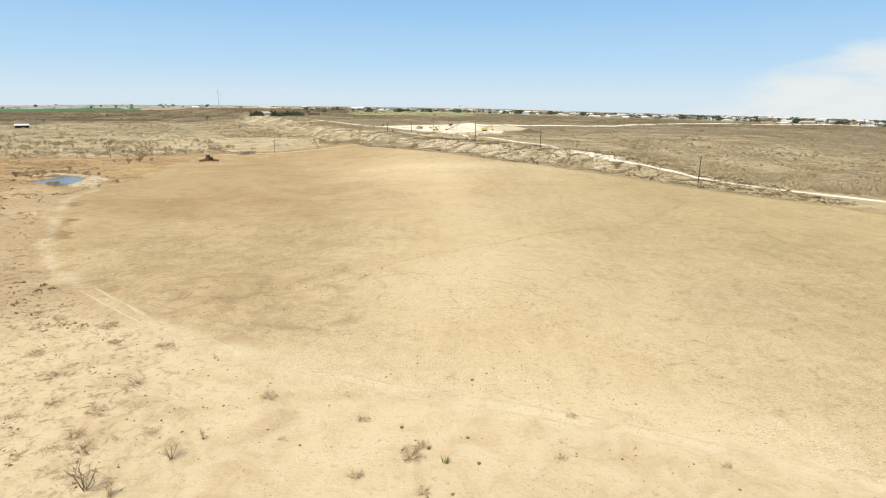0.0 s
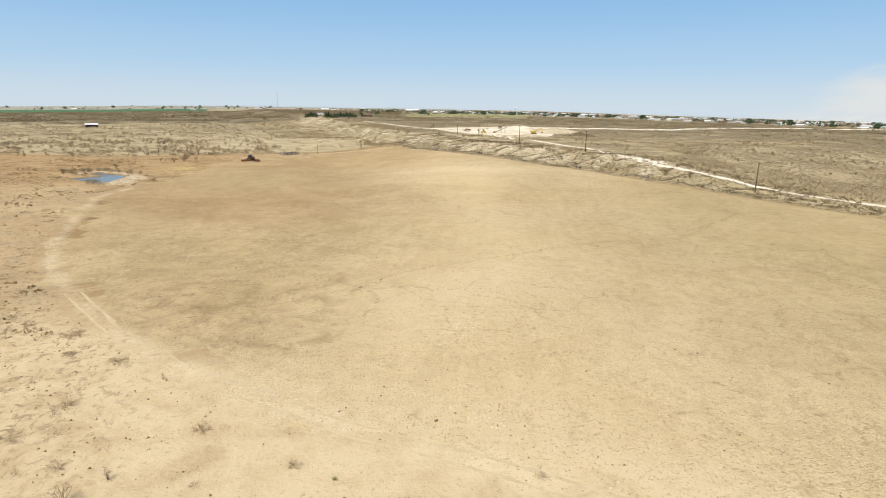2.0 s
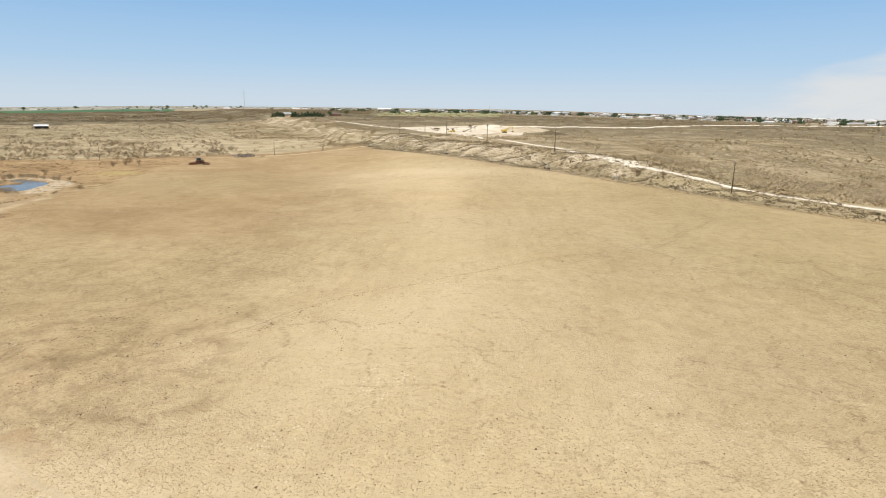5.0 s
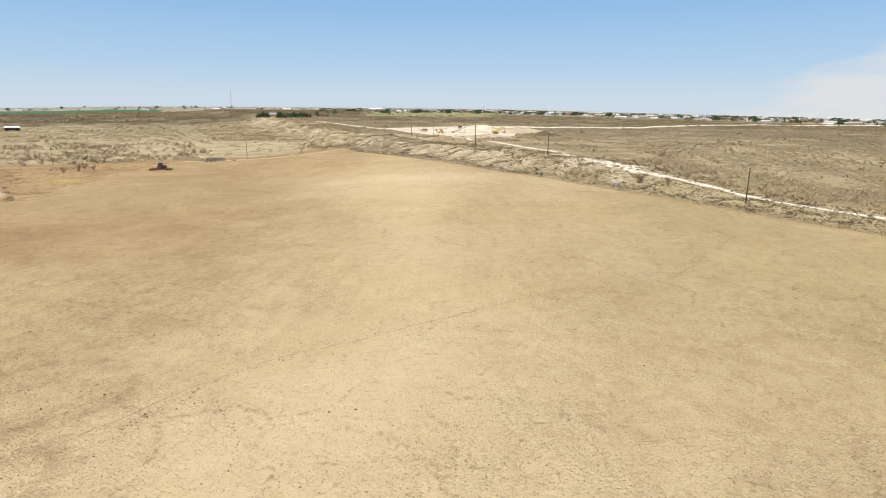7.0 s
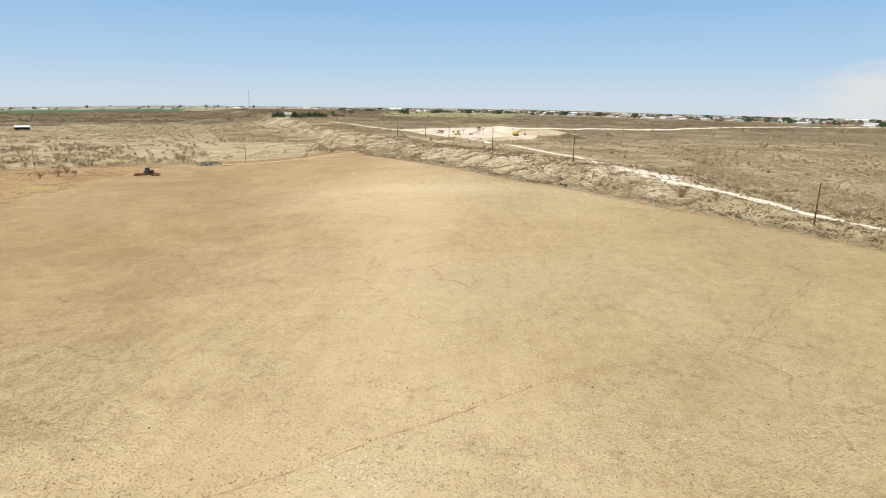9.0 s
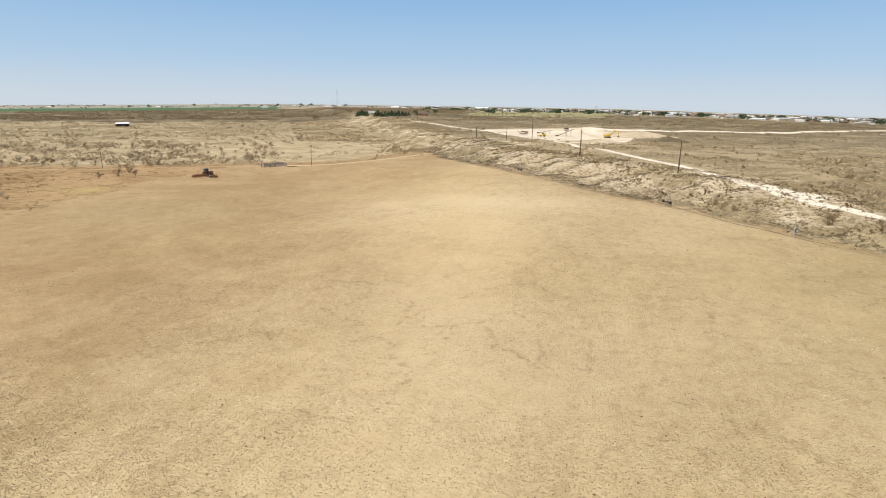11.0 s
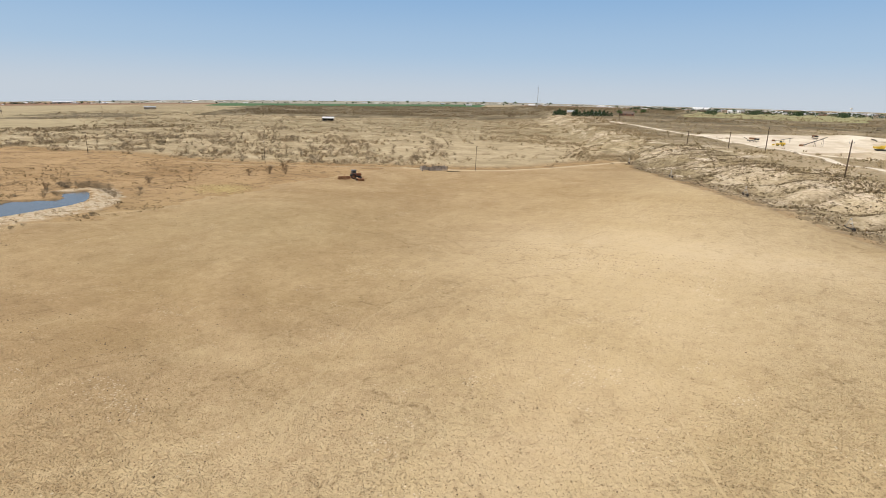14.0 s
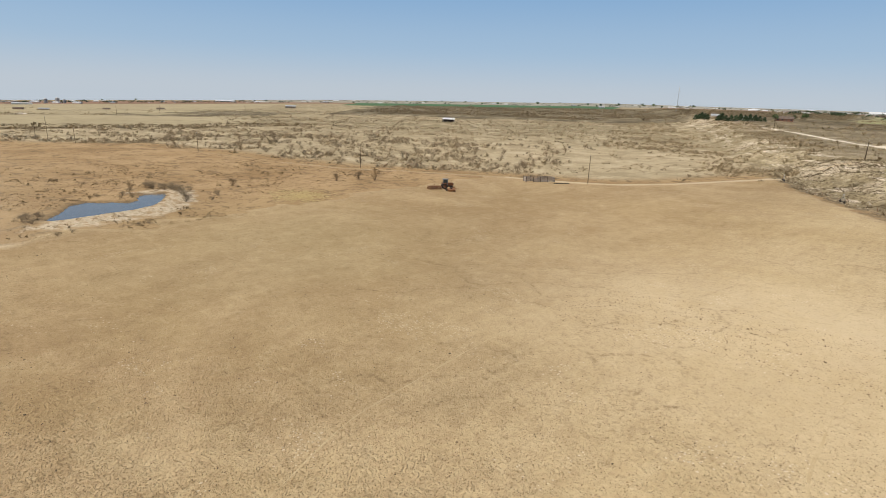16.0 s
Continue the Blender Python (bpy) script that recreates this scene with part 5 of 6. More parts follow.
def stone_proto(seed, n=4):
    g = random.Random(seed)
    bm = bmesh.new()
    for i in range(n):
        a = 6.283 * i / n
        bm.verts.new((math.cos(a) * g.uniform(0.6, 1), math.sin(a) * g.uniform(0.5, 1), -0.1))
        bm.verts.new((math.cos(a) * g.uniform(0.3, 0.6), math.sin(a) * g.uniform(0.3, 0.6), g.uniform(0.3, 0.6)))
    hull = bmesh.ops.convex_hull(bm, input=bm.verts)
    bmesh.ops.triangulate(bm, faces=bm.faces)
    bm.verts.index_update()
    v, f = np.array([tuple(q.co) for q in bm.verts]), np.array([[q.index for q in p.verts] for p in bm.faces])
    bm.free()
    return v, f


stones = [stone_proto(s, 3) for s in (1, 2, 3)]
limestone = wood_material("loose_limestone", (0.50, 0.42, 0.31), 0.3)
clod_mat = wood_material("dung_and_clods", (0.20, 0.14, 0.08), 0.5)
xy = sown(2600, -70, 110, 190, 430, lambda x, y: (along(x, y, FOOT)[0] > 2) * (along(x, y, FOOT)[0] < 34) * np.clip(0.5 + 0.6 * ripple(x, y, 20, 0.5), 0, 1))
scatter("bluff_stones", xy, rng.gamma(1.8, 0.06, len(xy)) + 0.05, stones, limestone, "loose pale limestone rubble on the bluff", "stones")

xy = sown(1300, -452, -372, 150, 400, lambda x, y: smooth(-378, -388, x - 0.0 * y) * smooth(-446, -434, x + 0.12 * (270 - y)) * np.clip(0.7 + 0.5 * ripple(x, y, 18), 0.1, 1))
scatter("hedge_scrub", xy, rng.gamma(2.4, 0.35, len(xy)) + 0.5, far_protos, dark_brush, "dense dark scrub along the field edge", "scrub")

# paths that stock have trodden dark across the pasture
path_spots = []
side_trails = [beside(q, o) for q in TRAILS[1:4] for o in (-3.4, -1.7, 1.6)]
for q in TRAILS + side_trails:
    px, py = resampled(q, 0.11 if q is TRAILS[0] else 0.2)
    wob = np.cumsum(rng.normal(0, 0.05, len(px)))
    wob -= np.linspace(0, wob[-1], len(px))
    path_spots.append(np.stack([px + wob + rng.normal(0, 0.22, len(px)), py - wob + rng.normal(0, 0.22, len(px))], -1)[rng.random(len(px)) < 0.75])
xy = np.concatenate(path_spots)
scatter("trail_clods", xy, rng.gamma(2.0, 0.025, len(xy)) + 0.033, stones, wood_material("trodden_earth", (0.31, 0.215, 0.115), 0.35), "dark trodden clods along the stock trails", "clods")

# dung-dark, much trodden rings in the pasture near the track
ring_spots = []
for cx, cy, rr, m_ in ((-30, 76, 7, 700), (-24, 68, 4.5, 400), (-36, 84, 5, 450), (-44, 92, 6, 400), (-50, 160, 9, 500), (-24, 178, 8, 450), (-12, 200, 7, 350)):
    a_ = rng.uniform(0, 6.283, m_)
    r_ = rr * (1 + 0.25 * np.sin(3 * a_ + cx) + rng.normal(0, 0.10, m_))
    ring_spots.append(np.stack([cx + 1.5 * r_ * np.cos(a_), cy + r_ * np.sin(a_)], -1))
xy = np.concatenate(ring_spots)
scatter("ring_clods", xy, rng.gamma(1.6, 0.02, len(xy)) + 0.03, stones, clod_mat, "dark clods in trodden rings on the pasture", "clods")

# weeds and clods: the rough west side, and the pasture
grass_protos = [proto_scrub(80 + i, 2, 0.17, 0.4, 0.022) for i in range(4)]
weed_protos = [proto_bush(90 + i, 34, 0.26, 1.3, 0.07) for i in range(3)]


def west_chance(x, y):
    t, _ = along(x, y, TRACK)
    lane, _ = along(x, y, LANE)
    return (t < -3) * (pond_reach(x, y) > 1.15) * (lane > 2) * np.clip(0.3 + 0.6 * ripple(x, y, 13) + 0.3 * ripple(x, y, 40), 0.03, 1) * (x < 45) * (0.08 + 0.92 * np.maximum(smooth(-132, -150, x), smooth(222, 205, y)))


xy = sown(8500, -205, -20, 62, 285, west_chance)
scatter("west_brush", xy, np.clip(rng.gamma(1.5, 0.13, len(xy)) + 0.1, 0, 1.0), dot_protos, wood_material("brown_low_brush", (0.27, 0.185, 0.09), 0.4), "low dark brush on the rough bare ground", "scrub")
def litter_chance(x, y):
    t, _ = along(x, y, TRACK)
    return (t < -2.2) * np.clip(0.35 + 0.8 * ripple(x, y, 7, 0.4) + 0.3 * ripple(x, y, 23), 0.02, 1) * np.clip(0.12 + smooth(-14, -38, x), 0, 1)


xy = sown(3000, -95, 20, 26, 100, litter_chance)
scatter("west_weeds", xy, np.clip(rng.gamma(1.8, 0.2, len(xy)) + 0.14, 0, 1.1), weed_protos, dark_brush, "dry brown weeds on the rough bare ground", "weeds")
xy = sown(1500, -95, 20, 26, 100, litter_chance)
scatter("litter_clods", xy, rng.gamma(2.0, 0.035, len(xy)) + 0.05, stones, clod_mat, "dark dung and clods strewn beside the track", "clods")
xy = sown(1500, -190, 40, 22, 255, lambda x, y: np.maximum(west_chance(x, y), 0.05 * (along(x, y, TRACK)[0] < 10)))
scatter("west_clods", xy, rng.gamma(2.0, 0.045, len(xy)) + 0.04, stones, clod_mat, "dark clods and dung on the rough ground", "clods")


def field_chance(x, y):
    return (ground_masks(x, y)[0] > 0.5) * np.clip(0.42 + 0.55 * ripple(x, y, 10, 0.2) + 0.45 * ripple(x, y, 37, 1.0), 0.03, 1)


xy = sown(28000, -105, 88, 36, 235, field_chance)
scatter("pasture_tufts", xy, rng.uniform(0.5, 1.25, len(xy)), grass_protos, straw, "grazed straw tufts over the pasture", "grass")
xy = sown(21000, -105, 88, 36, 235, field_chance)
scatter("pasture_clods", xy, rng.gamma(1.6, 0.02, len(xy)) + 0.025, stones, clod_mat, "trodden dark clods over the pasture", "clods")

# ---------------------------------------------------------------- made things
pole_wood = plain("weathered_pole_wood", (0.115, 0.08, 0.052), 0.85, 0, 0.3, 2.0)
galvanised = plain("dull_galvanised_steel", (0.46, 0.45, 0.42), 0.5, 0.35, 0.2, 2.0)
rusty = plain("rusty_steel", (0.27, 0.125, 0.06), 0.8, 0.1, 0.35, 2.5)
dark_steel = plain("dark_steel", (0.07, 0.06, 0.052), 0.6, 0.3, 0.3, 3.0)
rubber = plain("dusty_tyre_rubber", (0.055, 0.047, 0.04), 0.9, 0, 0.3, 4.0)
blue_paint = plain("faded_blue_paint", (0.15, 0.17, 0.19), 0.5, 0, 0.3, 2.0)
orange_paint = plain("faded_orange_paint", (0.29, 0.118, 0.055), 0.7, 0, 0.35, 2.0)
yellow_paint = plain("machine_yellow_paint", (0.62, 0.42, 0.05), 0.55, 0, 0.2, 1.0)
grey_board = plain("weathered_grey_boards", (0.37, 0.31, 0.25), 0.9, 0, 0.35, 1.6)
white_sheet = plain("white_roof_sheet", (0.78, 0.77, 0.74), 0.45, 0, 0.08, 0.6)
tan_wall = plain("tan_wall", (0.44, 0.36, 0.26), 0.85, 0, 0.15, 0.5)
white_wall = plain("white_wall", (0.70, 0.68, 0.63), 0.8, 0, 0.12, 0.5)
brown_roof = plain("brown_shingle_roof", (0.17, 0.125, 0.095), 0.9, 0, 0.25, 1.0)
grey_roof = plain("grey_metal_roof", (0.46, 0.46, 0.46), 0.5, 0.2, 0.12, 0.6)
green_roof = plain("pale_green_roof", (0.46, 0.54, 0.46), 0.5, 0, 0.1, 0.6)
red_brick = plain("red_brown_walls", (0.26, 0.13, 0.085), 0.85, 0, 0.2, 0.8)
# grey boards coloured near black, for the shade inside the open shed
inside_dark = plain("shaded_boards", (0.06, 0.055, 0.05), 0.9, 0, 0.2, 1.0)
hay_mat = wood_material("loose_yellow_hay", (0.54, 0.41, 0.19), 0.3)


def glass_material():
    m, n, l, b = nodes_of("cab_glass", 0.08)
    b.inputs["Base Color"].default_value = (0.05, 0.07, 0.08, 1)
    b.inputs["Specular IOR Level"].default_value = 0.6
    return m


glass = glass_material()


def at(x, y, turn=0.0, up=0.0):
    return pose(x, y, float(ground_z(x, y)) + up, 0, 0, turn)


# ---- power and fence poles
def utility_pole(x, y, tall, label, arm=False, lean=(0, 0), turn=0.0, thick=0.16):
    e = empty("utility_pole", label, "pole", "poles of the power lines", at(x, y, turn))
    tip = Vector((lean[0], lean[1], tall))
    part("pole_shaft", rod_bm((0, 0, -0.4), tip, thick, thick * 0.68, 10), pole_wood, e)
    part("insulator", rod_bm(tip, tip + Vector((0, 0, 0.28)), 0.05, 0.07, 8), galvanised, e, "small grey insulator on the tip")
    if arm:
        part("crossarm", box_bm(2.3, 0.11, 0.13, lean[0] * 0.93, lean[1] * 0.93, tall - 0.75, 0.01), pole_wood, e)
        for dx in (-1.0, 1.0):
            part("arm_insulator", rod_bm((lean[0] + dx, lean[1], tall - 0.62), (lean[0] + dx, lean[1], tall - 0.36), 0.05, 0.06, 8), galvanised, e)
            part("arm_brace", rod_bm((lean[0] + dx * 0.6, lean[1], tall - 0.7), (lean[0], lean[1], tall - 1.35), 0.02, 0.02, 6), galvanised, e)
    return e


for x, y, tall, arm in ((93.5, 206, 9.8, 0), (46.7, 276.7, 9.7, 0), (17.7, 325.8, 9.9, 1), (-7.8, 403.9, 10.6, 0), (-24.1, 424.6, 7.2, 0), (-42.5, 428.7, 6.8, 1)):
    utility_pole(x, y, tall, "dark weathered wooden power pole beside the caliche road", arm, (0.12, 0.05), rng.uniform(0, 60), 0.19)
for x, y, tall in ((-96.8, 324.5, 9.0), (-166.8, 283, 8.4), (-230, 248, 7.4), (-288, 216.5, 6.2), (-309, 209.8, 10.4), (-314.3, 205.9, 7.6)):
    utility_pole(x, y, tall, "slim weathered wooden pole beside the dirt lane", False, (rng.normal(0, 0.15), rng.normal(0, 0.1)), 0, 0.1)
for x, y, tall in ((-140, 640, 9), (-560, 300, 9), (-640, 360, 9), (-700, 480, 9)):
    utility_pole(x, y, tall, "slim far wooden power pole on scrubland", False, (0, 0), 0, 0.16)


# ---- stripped irrigation towers along the bluff foot, and the old pipe between them
def irrigation_tower():
    e = empty("irrigation_tower", "stripped galvanised irrigation tower on two tyred wheels", "irrigation tower", "irrigation towers at the bluff foot")
    part("base_beam", rod_bm((-1.45, 0, 0.42), (1.45, 0, 0.42), 0.09, 0.09, 10), dark_steel, e)
    for dx in (-1.45, 1.45):
        w = part("wheel", wheel_bm(0.40, 0.26), rubber, e, "dark dusty tractor-tread wheel")
        w.matrix_basis = pose(dx, 0, 0.39, 0, 0, 90)
        part("rim", wheel_bm(0.40, 0.26, True), rusty, w)
        part("gearbox", box_bm(0.24, 0.3, 0.28, dx, 0.14, 0.3, 0.03), dark_steel, e)
    for dx in (-1.2, 1.2):
        part("leg", rod_bm((dx, 0, 0.46), (0.1 * dx, 0, 2.3), 0.055, 0.045, 8), galvanised, e, "pale galvanised slanting leg")
    part("brace", rod_bm((-0.64, 0, 1.35), (0.64, 0, 1.35), 0.035, 0.035, 6), galvanised, e)
    part("top_plate", box_bm(0.42, 0.3, 0.07, 0, 0, 2.28, 0.015), galvanised, e)
    return e


tower = irrigation_tower()
TOWERS = [(39.9, 245.7), (18.5, 273.6), (-2.9, 300.8), (-29.5, 340), (-56.5, 385)]
tower.matrix_basis = at(*TOWERS[0], 118)
for i, (x, y) in enumerate(TOWERS[1:]):
    copy_thing(tower, at(x, y, (122, 118, 120, 116)[i]))


def line_tube(name, line, r, lift, mat, label, category, step=2.0, sag=0.0):
    x, y = resampled(line, step)
    c = bpy.data.curves.new(name, "CURVE")
    c.dimensions, c.bevel_depth, c.bevel_resolution = "3D", r, 1
    s = c.splines.new("POLY")
    s.points.add(len(x) - 1)
    z = ground_z(x, y) + lift
    for p, a, b_, d in zip(s.points, x, y, z):
        p.co = (a, b_, d, 1)
    c.materials.append(mat)
    dg = bpy.context.evaluated_depsgraph_get()
    tmp = bpy.data.objects.new(name, c)
    scene.collection.objects.link(tmp)
    dg.update()
    me = bpy.data.meshes.new_from_object(tmp.evaluated_get(dg))
    bpy.data.objects.remove(tmp)
    me.name = name
    return me


pipe_line = np.array([(66, 213), (52, 226), *TOWERS, (-60, 392)], float)
tagged(new("irrigation_pipe", line_tube("irrigation_pipe", pipe_line - np.array([0.3, 0.9]), 0.032, 0.03, dark_steel, "", "")), "long dark irrigation pipe lying along the bluff foot", "pipe")

# ---- wire fence along the foot of the bluff
fence_line = np.array([(150, 96), (118, 146.5), (90.5, 190.5), (64, 218.8), (42, 243), (20, 266), (0, 294.5), (-24, 332), (-50, 374), (-57, 386)], float)
fence = empty("wire_fence", "low wire fence on rusty posts along the pasture edge", "fence")
fx, fy = resampled(fence_line, 5.5)
post_mesh = None
for i, (x, y) in enumerate(zip(fx, fy)):
    if post_mesh is None:
        p = part("post", rod_bm((0, 0, -0.3), (0, 0, 1.2), 0.03, 0.028, 6), rusty, fence)
        post_mesh = p.data
    else:
        p = part("post", post_mesh, None, fence)
    p.matrix_basis = at(x + rng.normal(0, 0.05), y, 0) @ pose(0, 0, 0, rng.normal(0, 3), rng.normal(0, 3), 0)
for h in (0.45, 0.8, 1.15):
    part("wire", line_tube("wire", fence_line, 0.008, h, dark_steel, "", ""), None, fence)


# ---- meter post by the fence
def meter_post(x, y):
    e = empty("meter_post", "pale grey steel post with a dark meter box", "meter post", "", at(x, y, 20))
    part("post", rod_bm((0, 0, -0.3), (0, 0, 2.5), 0.09, 0.09, 10), galvanised, e)
    part("cap", rod_bm((0, 0, 2.5), (0, 0, 2.66), 0.13, 0.05, 10), galvanised, e)
    b = part("meter_box", box_bm(0.5, 0.32, 0.62, 0.42, 0, 0.72, 0.03), dark_steel, e, "dark steel meter box")
    part("box_door", box_bm(0.4, 0.02, 0.5, 0.42, -0.165, 0.78, 0.008), galvanised, b)
    part("bracket", rod_bm((0, 0, 1.05), (0.3, 0, 1.05), 0.03, 0.03, 6), galvanised, e)
    part("side_pipe", rod_bm((-0.38, 0, -0.2), (-0.38, 0, 1.55), 0.06, 0.06, 8), galvanised, e)
    part("elbow", rod_bm((-0.38, 0, 1.5), (0, 0, 1.85), 0.045, 0.045, 8), galvanised, e)


meter_post(60.2, 218.6)


# ---- tractor with its rotary mower, and a parked implement
def tractor(m):
    e = empty("tractor", "old rust-orange farm tractor with a blue-grey cab on pasture", "tractor", "", m)
    part("chassis", box_bm(0.62, 3.0, 0.5, 0, 0.35, 0.62, 0.06), dark_steel, e)
    bm = box_bm(0.86, 1.75, 0.78, 0, 1.15, 1.02, 0.1)
    hood = part("hood", bm, orange_paint, e, "faded rust-orange engine hood")
    part("grille", box_bm(0.66, 0.05, 0.55, 0, 2.04, 1.1, 0.015), dark_steel, hood)
    for dx in (-0.24, 0.24):
        part("headlight", rod_bm((dx, 2.02, 1.66), (dx, 2.09, 1.66), 0.09, 0.09, 10), galvanised, hood)
    part("exhaust", rod_bm((0.28, 1.35, 1.75), (0.28, 1.35, 2.75), 0.05, 0.05, 8), dark_steel, e)
    cab = part("cab_frame", box_bm(1.5, 0.09, 0.12, 0, 0.3, 1.4, 0.02), blue_paint, e)
    for dx in (-0.7, 0.7):
        for dy in (-0.95, 0.3):
            part("pillar", rod_bm((dx, dy, 1.1), (dx * 0.93, dy * 0.95, 2.75), 0.05, 0.045, 6), blue_paint, cab)
    part("cab_roof", box_bm(1.6, 1.65, 0.16, 0, -0.32, 2.73, 0.06), blue_paint, e, "faded blue cab roof")
    for dx in (-0.66, 0.66):
        part("side_window", box_bm(0.03, 1.1, 1.15, dx, -0.32, 1.52), glass, cab)
    part("windscreen", box_bm(1.24, 0.03, 1.15, 0, 0.27, 1.52), glass, cab)
    part("rear_window", box_bm(1.24, 0.03, 1.15, 0, -0.92, 1.52), glass, cab)
    part("seat", box_bm(0.5, 0.5, 0.75, 0, -0.45, 1.1, 0.08), dark_steel, e)
    part("steering_wheel", rod_bm((0, 0.02, 1.72), (0, 0.05, 1.76), 0.22, 0.22, 16), dark_steel, e)
    for dx in (-0.9, 0.9):
        part("fender", box_bm(0.5, 1.5, 0.08, dx, -0.55, 1.7, 0.03), orange_paint, e)
        w = part("rear_wheel", wheel_bm(0.86, 0.48), rubber, e, "large dusty rear tyre")
        w.matrix_basis = pose(dx, -0.55, 0.86)
        part("rim", wheel_bm(0.86, 0.48, True), rusty, w)
        w = part("front_wheel", wheel_bm(0.48, 0.3), rubber, e)
        w.matrix_basis = pose(dx * 0.85, 1.6, 0.48)
        part("rim", wheel_bm(0.48, 0.3, True), rusty, w)
    return e


def rotary_mower(m, name, label, mat):
    e = empty(name, label, "mower", "", m)
    bm = box_bm(2.6, 2.0, 0.32, 0, 0, 0.35, 0.07)
    deck = part("deck", bm, mat, e)
    part("gearbox", box_bm(0.5, 0.5, 0.38, 0, 0, 0.66, 0.05), dark_steel, deck)
    for dx in (-1.15, 1.15):
        part("skid", box_bm(0.1, 2.1, 0.36, dx, 0, 0.02, 0.02), rusty, e)
    part("drawbar", rod_bm((0, 0.8, 0.75), (0, 2.2, 0.7), 0.07, 0.06, 8), mat, e)
    part("hitch_frame", rod_bm((-0.5, 0.9, 0.6), (0, 0.95, 1.35), 0.05, 0.05, 8), mat, e)
    part("hitch_frame", rod_bm((0.5, 0.9, 0.6), (0, 0.95, 1.35), 0.05, 0.05, 8), mat, e)
    part("stay", rod_bm((0, 0.95, 1.35), (0, -0.9, 0.66), 0.04, 0.04, 8), mat, e)
    for dx in (-0.7, 0.7):
        w = part("tail_wheel", wheel_bm(0.34, 0.2), rubber, e)
        w.matrix_basis = pose(dx, -1.35, 0.34)
        part("wheel_arm", rod_bm((dx, -0.9, 0.62), (dx, -1.35, 0.4), 0.05, 0.05, 6), mat, e)
    return e


def disc_harrow(m):
    e = empty("disc_harrow", "rusty orange disc harrow parked on the pasture", "harrow", "", m)
    part("frame_beam", box_bm(4.0, 0.16, 0.16, 0, 0.7, 0.72, 0.02), orange_paint, e)
    part("frame_beam", box_bm(4.0, 0.16, 0.16, 0, -0.7, 0.72, 0.02), orange_paint, e)
    for dx in (-1.7, 0, 1.7):
        part("cross_beam", box_bm(0.16, 1.6, 0.14, dx, 0, 0.76, 0.02), orange_paint, e)
    part("hitch_tongue", rod_bm((-0.5, 0.7, 0.8), (0, 2.5, 0.5), 0.06, 0.05, 8), orange_paint, e)
    part("hitch_tongue", rod_bm((0.5, 0.7, 0.8), (0, 2.5, 0.5), 0.06, 0.05, 8), orange_paint, e)
    part("mast", rod_bm((0, 0.6, 0.8), (0, 0.2, 1.5), 0.06, 0.05, 8), orange_paint, e)
    disc = None
    for gy, tilt in ((0.7, 12), (-0.7, -12)):
        part("gang_axle", rod_bm((-1.9, gy, 0.34), (1.9, gy, 0.34), 0.05, 0.05, 8), rusty, e)
        for i in range(11):
            if disc is None:
                bm = bmesh.new()
                bmesh.ops.create_cone(bm, cap_ends=True, segments=14, radius1=0.32, radius2=0.27, depth=0.06, matrix=pose(0, 0, 0, 0, 90, 0))
                d = part("disc_blade", bm, rusty, e)
                disc = d.data
            else:
                d = part("disc_blade", disc, None, e)
            d.matrix_basis = pose(-1.85 + 0.37 * i, gy, 0.32, 0, 0, tilt)
    return e


tractor(at(-115.5, 277.9, -35)).scale = (1.03, 1.03, 1.03)
rotary_mower(at(-111.7, 276.4, -35), "rotary_mower", "rust-brown rotary mower hitched behind the tractor", rusty)
disc_harrow(at(-116.3, 274.0, 62)).scale = (1.05, 1.05, 1.15)


# ---- livestock pen of grey panels, with a pipe on the ground beside it
def livestock_pen(m, long_, deep):
    e = empty("livestock_pen", "small weathered livestock pen of gapped boards", "pen", "", m)
    for sy in (-deep / 2, deep / 2):
        n = 4
        for i in range(n):
            x0, x1 = -long_ / 2 + long_ * i / n, -long_ / 2 + long_ * (i + 1) / n
            p = part("panel", box_bm(x1 - x0 - 0.14, 0.05, 0.2, (x0 + x1) / 2, sy, 1.9, 0.01), grey_board, e, "weathered grey board panel")
            for k in range(6):
                if (3 * k + 2 * i + (sy > 0)) % 9 == 0:
                    continue
                part("board", box_bm(x1 - x0 - 0.1, 0.05, 0.25, (x0 + x1) / 2 + rng.normal(0, 0.02), sy + 0.003 * k, 0.14 + 0.29 * k, 0.008), grey_board, p)
    for sx in (-long_ / 2, long_ / 2):
        p = part("end_panel", box_bm(0.05, deep - 0.14, 0.2, sx, 0, 1.9, 0.01), grey_board, e)
        for k in range(6):
            part("board", box_bm(0.05, deep - 0.12, 0.21, sx, 0, 0.14 + 0.29 * k, 0.008), grey_board, p)
    for i in range(5):
        for sy in (-deep / 2, deep / 2):
            part("post", rod_bm((-long_ / 2 + long_ * i / 4, sy, -0.3), (-long_ / 2 + long_ * i / 4 + rng.normal(0, 0.03), sy, 2.35), 0.085, 0.075, 7), pole_wood, e)
    part("partition", box_bm(0.06, deep - 0.2, 1.6, -long_ * 0.22, 0, 0.2, 0.01), grey_board, e)
    part("feed_trough", box_bm(2.4, 0.6, 0.5, long_ * 0.2, -0.4, 0.05, 0.04), galvanised, e)
    return e


livestock_pen(at(-109.5, 315, 54), 9.8, 3.2).scale = (1, 1, 0.75)
